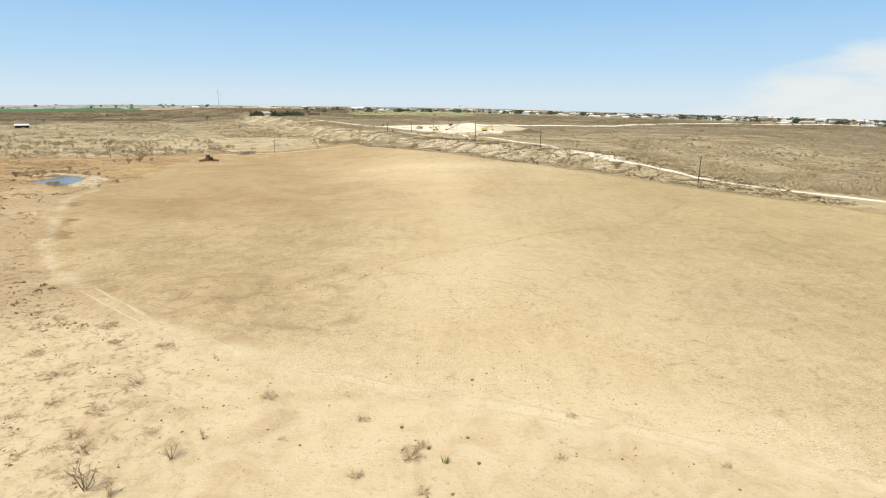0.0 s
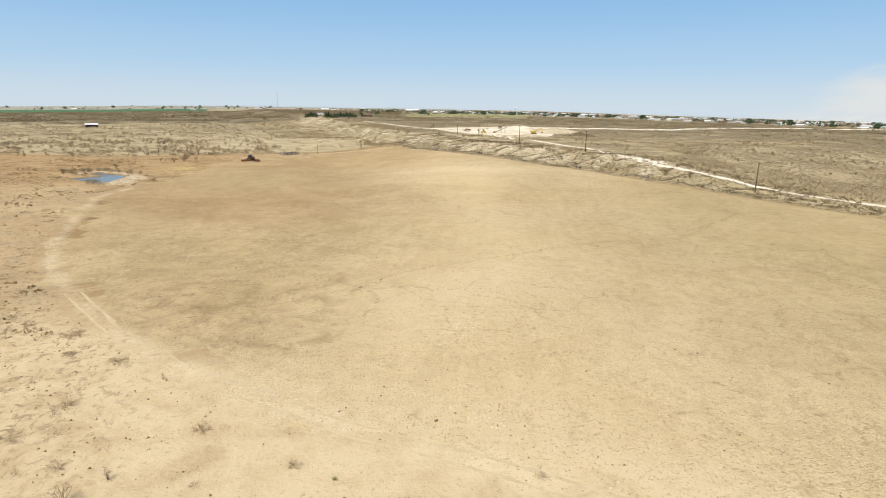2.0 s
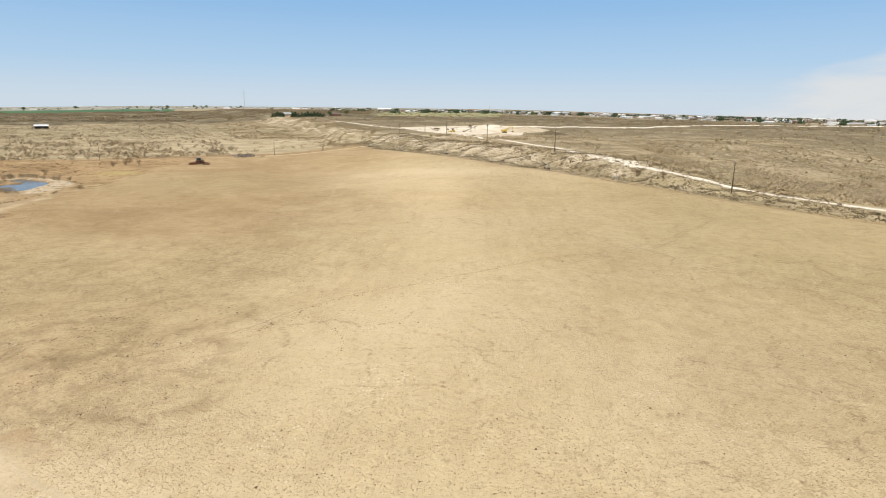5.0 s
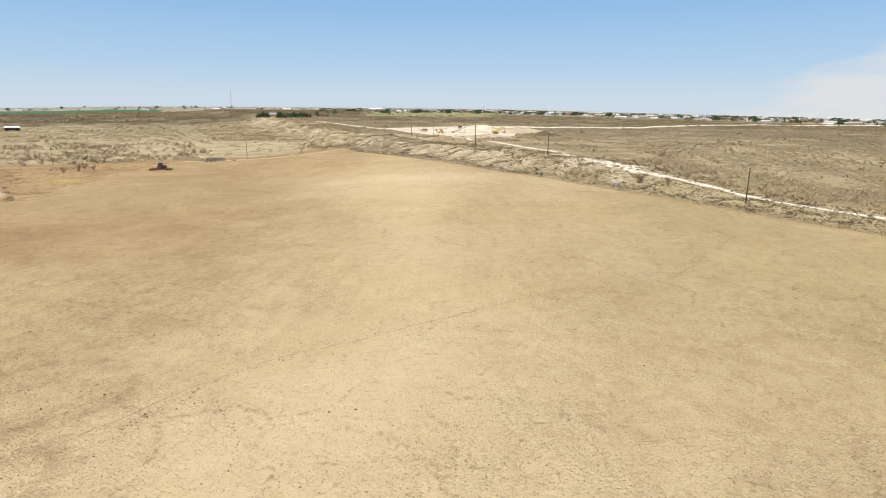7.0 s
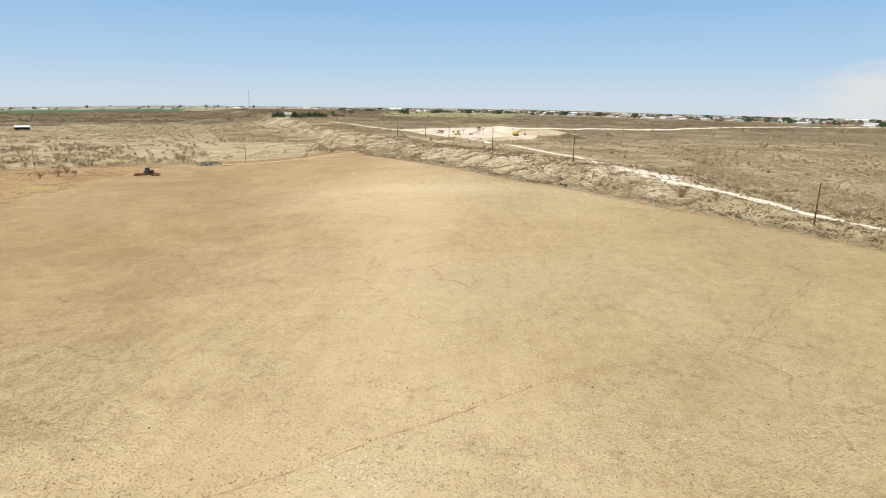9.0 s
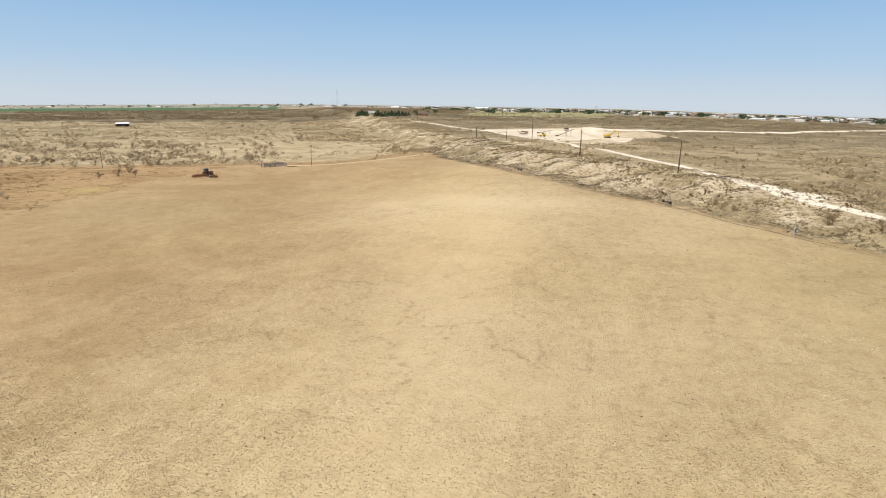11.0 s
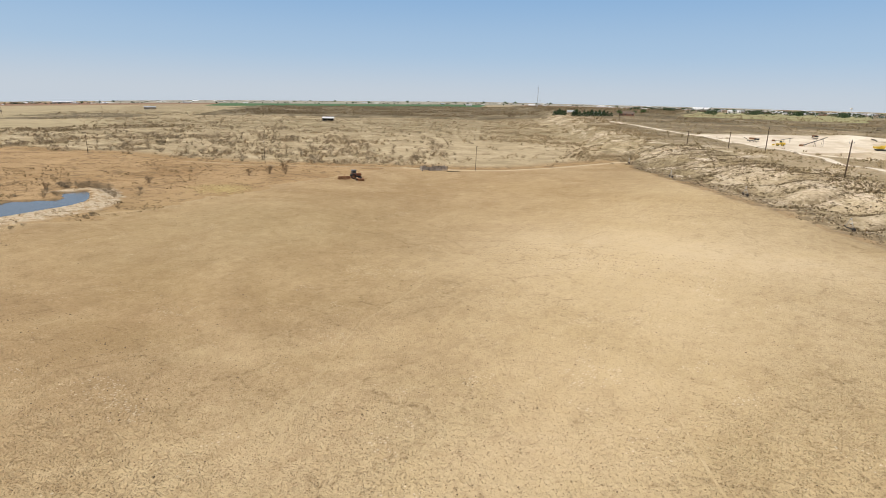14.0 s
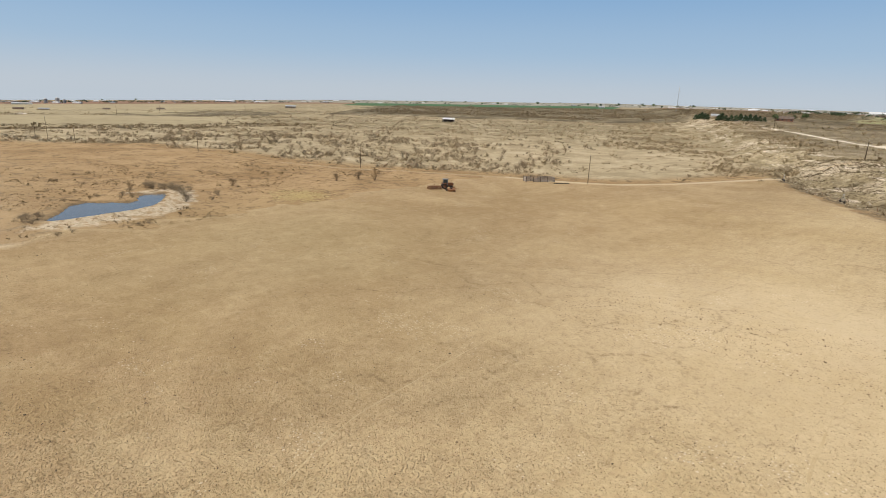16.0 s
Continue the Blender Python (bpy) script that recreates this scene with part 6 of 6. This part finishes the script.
tagged(new("ground_pipe", mesh_of("ground_pipe", *(lambda bm: ([tuple(v.co) for v in bm.verts], [[v.index for v in f.verts] for f in bm.faces]))((lambda b: (b.verts.index_update(), b)[1])(rod_bm((-2.6, 0, 0.12), (2.6, 0, 0.12), 0.12, 0.12, 10))), dark_steel)), "dark steel pipe lying beside the pen", "pipe").matrix_basis = at(-102, 317.2, 54)


# ---- open-fronted shed
def shed(m):
    e = empty("cattle_shed", "open-fronted shed with a white sheet roof", "shed", "", m)
    w, d, h0, h1 = 13.5, 7.5, 3.4, 4.6
    for sx in (-w / 2, w / 2):
        part("side_wall", box_bm(0.12, d, h0 - 0.1, sx, 0, 0, 0.01), grey_board, e)
    part("back_wall", box_bm(w - 0.2, 0.12, h0 + 1.2, 0, d / 2, 0, 0.01), inside_dark, e)
    for i in range(5):
        part("post", box_bm(0.2, 0.2, h0 - 0.2, -w / 2 + 0.15 + (w - 0.3) * i / 4, -d / 2 + 0.1, 0, 0.01), pole_wood, e)
    bm = bmesh.new()
    box_bm(w + 0.9, d + 1.0, 0.16, 0, 0, 0, 0.02, bm)
    bmesh.ops.transform(bm, matrix=pose(0, 0, h0 + 0.75, 11, 0, 0), verts=bm.verts)
    roof = part("roof", bm, white_sheet, e, "white sheet-metal roof")
    part("beam", box_bm(w, 0.16, 0.3, 0, -d / 2 + 0.1, h0 - 0.4, 0.01), pole_wood, roof)
    return e


shed(at(-418, 567, 38)).scale = (0.85, 0.85, 0.85)


# ---- hay strewn where stock feed
xy = np.stack([rng.normal(-127, 4.0, 900), rng.normal(236, 3.5, 900)], -1)
scatter("loose_hay", xy, rng.uniform(0.6, 1.4, len(xy)), [proto_scrub(200 + i, 7, 0.12, 0.9, 0.06) for i in range(3)], hay_mat, "loose yellow hay strewn on bare ground", "hay")


# ---- quarry machines and spoil
def excavator(m):
    e = empty("excavator", "yellow tracked excavator on the white quarry floor", "excavator", "", m)
    for dx in (-1.35, 1.35):
        t = part("track", box_bm(0.7, 4.6, 1.0, dx, 0, 0, 0.3), dark_steel, e, "dark steel crawler track")
        for dy in (-1.7, 0, 1.7):
            part("roller", rod_bm((dx - 0.37, dy, 0.5), (dx + 0.37, dy, 0.5), 0.38, 0.38, 12), dark_steel, t)
    part("turntable", rod_bm((0, 0, 0.85), (0, 0, 1.2), 0.9, 0.9, 16), dark_steel, e)
    part("house", box_bm(2.9, 4.2, 1.25, 0, -0.5, 1.2, 0.14), yellow_paint, e)
    part("counterweight", box_bm(2.8, 0.9, 1.2, 0, -2.9, 1.25, 0.25), yellow_paint, e)
    c = part("cab", box_bm(1.0, 1.7, 1.7, -0.9, 1.0, 1.3, 0.08), yellow_paint, e)
    part("cab_window", box_bm(0.86, 0.03, 1.0, -0.9, 1.87, 1.85), glass, c)
    part("boom", rod_bm((0.3, 1.2, 1.8), (0.3, 4.4, 5.6), 0.42, 0.32, 8), yellow_paint, e)
    part("boom", rod_bm((0.3, 4.4, 5.6), (0.3, 8.2, 5.3), 0.34, 0.26, 8), yellow_paint, e)
    part("stick", rod_bm((0.3, 8.3, 5.7), (0.3, 8.6, 1.6), 0.3, 0.2, 8), yellow_paint, e)
    part("cylinder", rod_bm((0.3, 1.9, 1.7), (0.3, 4.0, 4.4), 0.12, 0.09, 8), galvanised, e)
    part("bucket", box_bm(1.3, 1.1, 1.0, 0.3, 8.3, 0.6, 0.2), dark_steel, e)
    return e


def wheel_loader(m):
    e = empty("wheel_loader", "yellow wheel loader on the white quarry floor", "loader", "", m)
    part("rear_body", box_bm(2.2, 3.4, 1.5, 0, -1.6, 1.1, 0.15), yellow_paint, e)
    part("cab", box_bm(1.5, 1.4, 1.5, 0, -0.3, 2.4, 0.1), glass, e)
    part("cab_roof", box_bm(1.7, 1.6, 0.14, 0, -0.3, 3.9, 0.04), yellow_paint, e)
    part("front_frame", box_bm(1.4, 2.2, 1.0, 0, 1.6, 0.9, 0.12), yellow_paint, e)
    for dx in (-0.7, 0.7):
        part("lift_arm", rod_bm((dx, 1.4, 1.9), (dx, 4.0, 0.9), 0.17, 0.15, 8), yellow_paint, e)
    part("bucket", box_bm(2.9, 1.3, 1.1, 0, 4.5, 0.15, 0.2), yellow_paint, e)
    for dx in (-1.15, 1.15):
        for dy in (-1.8, 1.6):
            w = part("wheel", wheel_bm(0.85, 0.6), rubber, e)
            w.matrix_basis = pose(dx, dy, 0.85)
            part("rim", wheel_bm(0.85, 0.6, True), yellow_paint, w)
    return e


def conveyor(m, length):
    e = empty("conveyor", "long inclined conveyor on a trussed frame", "conveyor", "conveyors in the quarry", m)
    a, b_ = Vector((0, 0, 0.9)), Vector((0, length, length * 0.27))
    for dx in (-0.5, 0.5):
        part("side_rail", rod_bm(a + Vector((dx, 0, 0)), b_ + Vector((dx, 0, 0)), 0.1, 0.1, 6), dark_steel, e)
    bm = bmesh.new()
    box_bm(0.9, (b_ - a).length, 0.08, 0, 0, 0, 0, bm)
    bmesh.ops.transform(bm, matrix=Matrix.Translation((a + b_) / 2) @ (b_ - a).to_track_quat("Y", "Z").to_matrix().to_4x4(), verts=bm.verts)
    part("belt", bm, rubber, e)
    for t in (0.1, 0.55, 0.85):
        p = a.lerp(b_, t)
        for dx in (-0.8, 0.8):
            part("leg", rod_bm((dx, p.y, -0.1), p + Vector((dx * 0.55, 0, 0)), 0.08, 0.08, 6), dark_steel, e)
    part("hopper", box_bm(2.0, 2.0, 1.3, 0, 0, 0.7, 0.1), rusty, e)
    return e


def screener(m):
    e = empty("screening_plant", "dark steel screening plant on wheels", "screener", "", m)
    part("frame", box_bm(2.4, 9.0, 0.4, 0, 0, 1.0, 0.05), dark_steel, e)
    part("screen_box", box_bm(2.2, 4.5, 1.4, 0, 0.6, 2.2, 0.1), rusty, e)
    part("feed_hopper", box_bm(2.8, 2.6, 1.2, 0, -3.0, 2.0, 0.15), dark_steel, e)
    for dy in (-2.5, 0, 2.5):
        part("support", box_bm(0.2, 0.2, 1.0, 0.9, dy, 0, 0.02), dark_steel, e)
        part("support", box_bm(0.2, 0.2, 1.0, -0.9, dy, 0, 0.02), dark_steel, e)
    part("tail_boom", rod_bm((0, 4.2, 1.6), (0, 8.6, 3.6), 0.2, 0.16, 8), dark_steel, e)
    return e


excavator(at(34.5, 487, -70, 0.3)).scale = (0.85, 0.85, 0.85)
wheel_loader(at(-7, 474, 80, 0.3)).scale = (0.68, 0.68, 0.68)
screener(at(-21, 492, 60, 0.3)).scale = (0.68, 0.68, 0.68)
conveyor(at(2, 478, -35, 0.3), 26).scale = (0.68, 0.68, 0.68)
conveyor(at(-12, 500, -70, 0.3), 14).scale = (0.68, 0.68, 0.68)
screener(at(6, 545, 20, 0.3)).scale = (0.68, 0.68, 0.68)


def spoil_mound(x, y, wide, deep, tall, mat, label, seed):
    g, n, m_ = np.random.default_rng(seed), 30, 22
    verts, faces = [], []
    for j in range(m_ + 1):
        for i in range(n):
            a, r = 2 * math.pi * i / n, j / m_
            k = 1 + 0.13 * math.sin(3 * a + seed) + 0.08 * math.sin(5 * a + 2 * seed)
            px, py = x + wide * r * k * math.cos(a), y + deep * r * k * math.sin(a)
            h = tall * max(0.0, 1 - r ** 1.25) * (1 + 0.22 * math.sin(4 * a + seed + 4 * r)) - 0.5 * (r > 0.97)
            verts.append((px, py, float(ground_z(px, py)) + h + g.normal(0, 0.03 * tall) * (r < 0.93)))
    for j in range(m_):
        for i in range(n):
            k = (i + 1) % n
            faces.append((j * n + i, j * n + k, (j + 1) * n + k, (j + 1) * n + i))
    return tagged(new("spoil_mound", mesh_of("spoil_mound", verts, faces, mat, True)), label, "heap", "spoil heaps")


tan_spoil = soil_mix("tan_spoil", (0.42, 0.335, 0.225), (0.52, 0.425, 0.30), (0.33, 0.25, 0.16), 0.1)
spoil_mound(54, 512, 25, 16, 3.4, tan_spoil, "tan mound of loose quarry spoil", 1)
spoil_mound(24, 480, 12, 9, 1.5, quarry_white, "pale mound of crushed limestone beside the quarry", 2)
spoil_mound(20, 575, 30, 14, 1.6, quarry_white, "pale mound of crushed limestone beside the quarry", 3)
spoil_mound(69, 470, 14, 8, 2.6, dark_scrub, "brown weedy mound of old overburden", 4)
spoil_mound(28, 432, 22, 9, 1.8, tan_spoil, "tan mound of loose quarry spoil", 5)


# ---- lattice mast
def mast(x, y, tall):
    e = empty("lattice_mast", "tall slim guyed lattice radio mast", "mast", "", at(x, y))
    r = 0.55
    cs = [Vector((r * math.cos(a), r * math.sin(a), 0)) for a in (0.3, 2.39, 4.49)]
    for c in cs:
        part("leg", rod_bm(c, c + Vector((0, 0, tall)), 0.10, 0.08, 6), galvanised, e)
    n = 26
    for k in range(n):
        z0, z1 = tall * k / n, tall * (k + 1) / n
        for i in range(3):
            part("lattice_bar", rod_bm(cs[i] + Vector((0, 0, z0)), cs[(i + 1) % 3] + Vector((0, 0, z1)), 0.05, 0.05, 4), galvanised, e)
    for a in (0.9, 3.0, 5.1):
        for h in (0.5, 0.95):
            part("guy_wire", rod_bm((0, 0, tall * h), (math.cos(a) * tall * 0.6, math.sin(a) * tall * 0.6, -1), 0.03, 0.03, 4), galvanised, e)
    part("antenna", rod_bm((0, 0, tall), (0, 0, tall + 3), 0.08, 0.03, 6), galvanised, e)
    part("hut", box_bm(4, 3, 2.6, 5, 0, -0.2, 0.05), white_wall, e)


mast(-424, 1087, float(54.5 - ground_z(-424, 1087)))

# ---------------------------------------------------------------- trees and buildings far off
def crown_data(seed, clumps, leaves, shape, leaf=0.5):
    """Leaf clumps as many small bent blades, with gaps and an uneven outline. shape(g) gives a clump's centre and radius."""
    g = random.Random(seed)
    v, f = [], []
    for _ in range(clumps):
        c, r = shape(g)
        for _ in range(leaves):
            d = Vector((g.gauss(0, 1), g.gauss(0, 1), g.gauss(0, 1))).normalized() * (r * g.uniform(0.55, 1.0))
            a = Vector((g.gauss(0, 1), g.gauss(0, 1), g.gauss(0, 1))).normalized() * leaf
            b_ = a.cross(d).normalized() * leaf * g.uniform(0.5, 0.9)
            k, p = len(v), c + d
            v += [tuple(p - a), tuple(p + b_), tuple(p + a), tuple(p - b_ * 0.8 + d * 0.1)]
            f += [(k, k + 1, k + 2), (k, k + 2, k + 3)]
    return v, f


def tree(name, label, seed, tall, wide, mat, cone, group):
    e = empty(name, label, "tree", group)
    bm = rod_bm((0, 0, -0.4), (0.1, 0, tall * 0.4), tall * 0.035, tall * 0.022, 8)
    rod_bm((0.1, 0, tall * 0.4), (0, 0.1, tall * 0.85), tall * 0.022, tall * 0.006, 6, bm)
    for i in range(5):
        a = 1.3 * i + seed
        rod_bm((0.1, 0, tall * (0.25 + 0.08 * i)), (math.cos(a) * wide * 0.35, math.sin(a) * wide * 0.35, tall * (0.4 + 0.09 * i)), tall * 0.012, tall * 0.004, 5, bm)
    part("trunk", bm, pole_wood, e)

    def shape(g):
        h = g.random()
        if cone:
            r = wide * 0.5 * (1 - h) ** 0.8 + 0.15
            a = g.uniform(0, 6.283)
            return Vector((math.cos(a) * r * 0.7, math.sin(a) * r * 0.7, tall * (0.06 + 0.9 * h))), 0.5 + r * 0.33
        a, q = g.uniform(0, 6.283), math.sqrt(g.random()) * wide * 0.42
        return Vector((math.cos(a) * q, math.sin(a) * q, tall * (0.45 + 0.42 * h * (1 - (q / wide) ** 2)))), wide * g.uniform(0.10, 0.2)
    part("crown", crown_data(seed, 34, 8, shape, tall * (0.11 if cone else 0.06)), mat, e)
    return e


junipers = [tree("juniper_tree", "dense dark green juniper in a windbreak row", 300 + i, h, w, juniper, True, "juniper windbreak") for i, (h, w) in enumerate(((6.6, 7.6), (5.8, 7.2), (7.4, 8.0)))]
elms = [tree("elm_tree", "broad green shade tree beside houses", 310 + i, h, w, m_, False, "shade trees of the settlement") for i, (h, w, m_) in enumerate(((9.0, 9.0, elm), (7.0, 8.0, juniper), (11.0, 10.0, elm), (6.5, 6.0, juniper)))]
for x, y, s in ((-268, 800, 0.9), (-262, 794, 1.0), (-256, 786, 1.05), (-250, 780, 1.0), (-244, 772, 0.9), (-221, 741, 0.85), (-215.7, 736, 1.0), (-211.8, 735, 0.9), (-209, 741, 1.0), (-206.5, 746, 0.95), (-203.5, 749, 1.05), (-200, 752, 0.95), (-197, 755, 1.0), (-194, 760, 0.9), (-192.5, 768, 0.95), (-190, 774, 0.7)):
    plant(junipers[int(rng.integers(0, 3))], x, y, s * 0.92)
for x, y, s in ((-185, 845, 0.7), (-179, 862, 0.8), (-186, 790, 0.7), (-188, 800, 0.6), (-110, 930, 0.6), (-235, 785, 0.6)):
    plant(elms[int(rng.integers(0, 2)) * 2], x, y, s)


def house(name, label, category, w, d, h, wall_mat, roof_mat, rise, openings=True, group=""):
    """Walls with thickness, a pitched roof with eaves, a door and windows set into the front."""
    e = empty(name, label, category, group)
    part("wall", box_bm(w, d, h, 0, 0, -0.4, 0.02), wall_mat, e)
    bm = bmesh.new()
    o = 0.5
    pts = [(-w / 2 - o, -d / 2 - o, h - 0.45), (w / 2 + o, -d / 2 - o, h - 0.45), (w / 2 + o, d / 2 + o, h - 0.45), (-w / 2 - o, d / 2 + o, h - 0.45), (-w / 2 - o, 0, h + rise), (w / 2 + o, 0, h + rise)]
    q = [bm.verts.new(p) for p in pts] + [bm.verts.new((p[0], p[1], p[2] + 0.25)) for p in pts]
    for a in ((0, 1, 5, 4), (2, 3, 4, 5)):
        bm.faces.new([q[i] for i in a])
        bm.faces.new([q[i + 6] for i in a])
    for a in ((0, 1), (1, 5), (5, 2), (2, 3), (3, 4), (4, 0)):
        bm.faces.new((q[a[0]], q[a[1]], q[a[1] + 6], q[a[0] + 6]))
    bmesh.ops.recalc_face_normals(bm, faces=bm.faces)
    part("roof", bm, roof_mat, e)
    for side in (-1, 1):
        gb = bmesh.new()
        inner, outer = ([gb.verts.new((side * (w / 2 - u), y, z)) for y, z in ((-d / 2, h - 0.45), (d / 2, h - 0.45), (0, h + rise - 0.1))] for u in (0.22, 0.02))
        gb.faces.new(inner)
        gb.faces.new(outer)
        for i in range(3):
            gb.faces.new((inner[i], inner[i - 1], outer[i - 1], outer[i]))
        bmesh.ops.recalc_face_normals(gb, faces=gb.faces)
        part("gable", gb, wall_mat, e)
    if openings:
        n = max(2, int(w / 4))
        for i in range(n):
            x = -w / 2 + w * (i + 0.5) / n
            if i == n // 2:
                part("door", box_bm(1.0, 0.1, 2.05, x, -d / 2 - 0.03, 0), brown_roof, e)
            else:
                part("window", box_bm(1.3, 0.1, 1.1, x, -d / 2 - 0.02, 0.95), glass, e)
    return e


homes = [house("house", "small tan house with a brown shingle roof", "house", 15, 9, 3.0, tan_wall, brown_roof, 2.0, group="houses of the settlement"),
         house("house", "small white house with a grey metal roof", "house", 14, 8, 3.0, white_wall, grey_roof, 1.8, group="houses of the settlement"),
         house("house", "red-brown brick house with a brown roof", "house", 17, 9, 3.0, red_brick, brown_roof, 2.2, group="houses of the settlement"),
         house("mobile_home", "long white mobile home with a white roof", "house", 20, 5, 3.2, white_wall, white_sheet, 0.7, group="houses of the settlement"),
         house("metal_barn", "large white metal barn with a shallow roof", "barn", 32, 16, 5.5, white_wall, white_sheet, 2.4, group="metal barns of the settlement"),
         house("metal_barn", "long tan metal barn with a grey roof", "barn", 26, 12, 5.0, tan_wall, grey_roof, 2.0, group="metal barns of the settlement"),
         house("warehouse", "very long white warehouse on the horizon", "warehouse", 90, 26, 8.0, white_wall, white_sheet, 2.0, False, "warehouses on the horizon")]


def set_house(k, x, y, turn, size=1.0):
    return plant(homes[k], x, y, size, turn)


def polar(b_, r):
    return -r * math.sin(radians(b_)), r * math.cos(radians(b_))


# the near ones by the windbreak and along the west
green_home = house("house", "white house with a pale green metal roof among junipers", "house", 20, 11, 3.4, white_wall, green_roof, 2.2)
stand(green_home, -212, 790, 18, 0.55)
set_house(1, -252, 815, 20, 0.8)
set_house(2, -182, 806, 15, 0.9)
set_house(5, -1001, 706, 60, 0.75)
set_house(0, -835, 421, 70, 0.62)
set_house(2, -850, 359, 75, 0.5)
set_house(2, -824, 262, 80, 0.6)
set_house(5, -812, 285, 85, 0.42)
set_house(6, -1900, 400, 75, 0.5)
set_house(6, -2450, 1180, 62, 0.85)
set_house(6, -2180, 1420, 58, 0.5)
set_house(1, -940, 1700, 35, 1.2)
set_house(4, -226, 1500, 8, 1.0)
for b_, r, k, s in ((6, 1400, 4, 1.0), (-8, 1500, 4, 0.9), (-14, 1250, 4, 0.8), (-21, 1320, 4, 0.9), (-27, 1290, 4, 0.9), (-30, 1700, 6, 0.8), (-12, 1900, 6, 0.9), (-18, 2300, 6, 1.0), (-36, 1600, 4, 1.0), (-2, 2100, 6, 0.8)):
    set_house(k, *polar(b_, r), rng.uniform(-25, 25) + b_, s * 0.7)
# settlement to the north-east, thick with trees
for i in range(330):
    b_, r = rng.uniform(-46, 9), 1090 + 2000 * rng.random() ** 1.6
    if b_ > -4 and r < 1360:
        r += 280
    set_house(int(rng.choice([0, 1, 1, 2, 3, 3, 5])), *polar(b_, r), rng.uniform(-60, 60), rng.uniform(0.5, 0.85))
for i in range(225):
    b_, r = rng.uniform(-44, 16), 1080 + 1300 * rng.random() ** 1.6
    if b_ > -4 and r < 1360:
        r += 280
    plant(elms[int(rng.integers(0, 4))], *polar(b_, r), float(rng.uniform(0.4, 0.75)))


def house_proto(w, d, h, rise):
    """A far house as one shell: walls, gables and a pitched roof."""
    v = [(-w, -d, -0.5), (w, -d, -0.5), (w, d, -0.5), (-w, d, -0.5), (-w, -d, h), (w, -d, h), (w, d, h), (-w, d, h), (-w, 0, h + rise), (w, 0, h + rise)]
    f = [(0, 1, 5), (0, 5, 4), (2, 3, 7), (2, 7, 6), (1, 2, 6), (1, 6, 5), (3, 0, 4), (3, 4, 7), (4, 5, 9), (4, 9, 8), (6, 7, 8), (6, 8, 9), (5, 6, 9), (7, 4, 8)]
    return np.array(v, float), np.array(f)


far_shells = [house_proto(6, 4, 2.6, 1.6), house_proto(8, 4.5, 3.0, 1.4), house_proto(11, 6, 4.0, 1.5), house_proto(5, 3, 2.6, 1.0)]
for name, n_, mat_, label_ in (("distant_pale_houses", 380, wood_material("far_pale_paint", (0.50, 0.48, 0.44), 0.45), "distant pale houses scattered through the settlement"),
                               ("distant_brown_houses", 420, wood_material("far_brown_walls", (0.27, 0.20, 0.15), 0.4), "distant brown houses scattered through the settlement")):
    bs, rs = rng.uniform(-47, 15, n_), 1180 + 2500 * rng.random(n_) ** 1.2
    rs = np.where((bs > -4) & (rs < 1420), rs + 320, rs)
    scatter(name, np.stack([-rs * np.sin(np.radians(bs)), rs * np.cos(np.radians(bs))], -1), rng.uniform(0.6, 1.15, n_), far_shells, mat_, label_, "houses")
# loose line of farms and plants along the west skyline
for i in range(130):
    b_, r = rng.uniform(12, 90), rng.uniform(2000, 3600)
    set_house(int(rng.choice([0, 1, 3, 4, 4, 5, 5])), *polar(b_, r), rng.uniform(-60, 60) + b_, rng.uniform(0.55, 0.9))
for i in range(60):
    b_, r = rng.uniform(12, 90), rng.uniform(2100, 3900)
    plant(elms[int(rng.integers(0, 4))], *polar(b_, r), float(rng.uniform(0.9, 1.5)))


def far_wood(name, b0, b1, r0, r1, n, label):
    """Low ragged belts of far trees."""
    protos = [(np.array(v), np.array(f)) for v, f in (crown_data(400 + i, 6, 5, lambda g: (Vector((g.gauss(0, 3.5), g.gauss(0, 3), g.uniform(1.5, 5))), g.uniform(1.2, 2.2)), 1.0) for i in range(3))]
    bs, rs = rng.uniform(b0, b1, n), r0 + (r1 - r0) * rng.random(n) ** 1.3
    bs = bs + 0.5 * np.sin(bs * 2.1)
    xy = np.stack([-rs * np.sin(np.radians(bs)), rs * np.cos(np.radians(bs))], -1)
    scatter(name, xy, rng.uniform(0.45, 1.15, n), protos, juniper, label, "trees")


far_wood("settlement_woods", -48, 14, 1100, 3300, 3600, "dark belts of trees through the settlement")
far_wood("skyline_woods", 8, 92, 2350, 4000, 2600, "thin dark tree belts on the skyline")


# ---- water tower and stacks on the skyline
def water_tower(x, y, tall):
    e = empty("water_tower", "pale water tower above the settlement", "water tower", "", at(x, y))
    bm = bmesh.new()
    bmesh.ops.create_uvsphere(bm, u_segments=20, v_segments=12, radius=4.0, matrix=Matrix.Translation((0, 0, tall)) @ Matrix.Diagonal((1, 1, 0.75, 1)))
    part("tank", bm, white_wall, e)
    part("stem", rod_bm((0, 0, -0.5), (0, 0, tall), 1.0, 0.8, 14), white_wall, e)


water_tower(*polar(-1.5, 2500), 20)
for b_, r, w, h in ((77, 2150, 5, 14), (76.2, 2150, 6, 16), (75.8, 2180, 4, 12)):
    e = empty("grain_silo", "pale round grain silo on the skyline", "silo", "grain silos", at(*polar(b_, r)))
    part("silo_drum", rod_bm((0, 0, -0.5), (0, 0, h), w, w, 18), galvanised, e)
    part("silo_cone", rod_bm((0, 0, h), (0, 0, h + w * 0.5), w, 0.4, 18), galvanised, e)
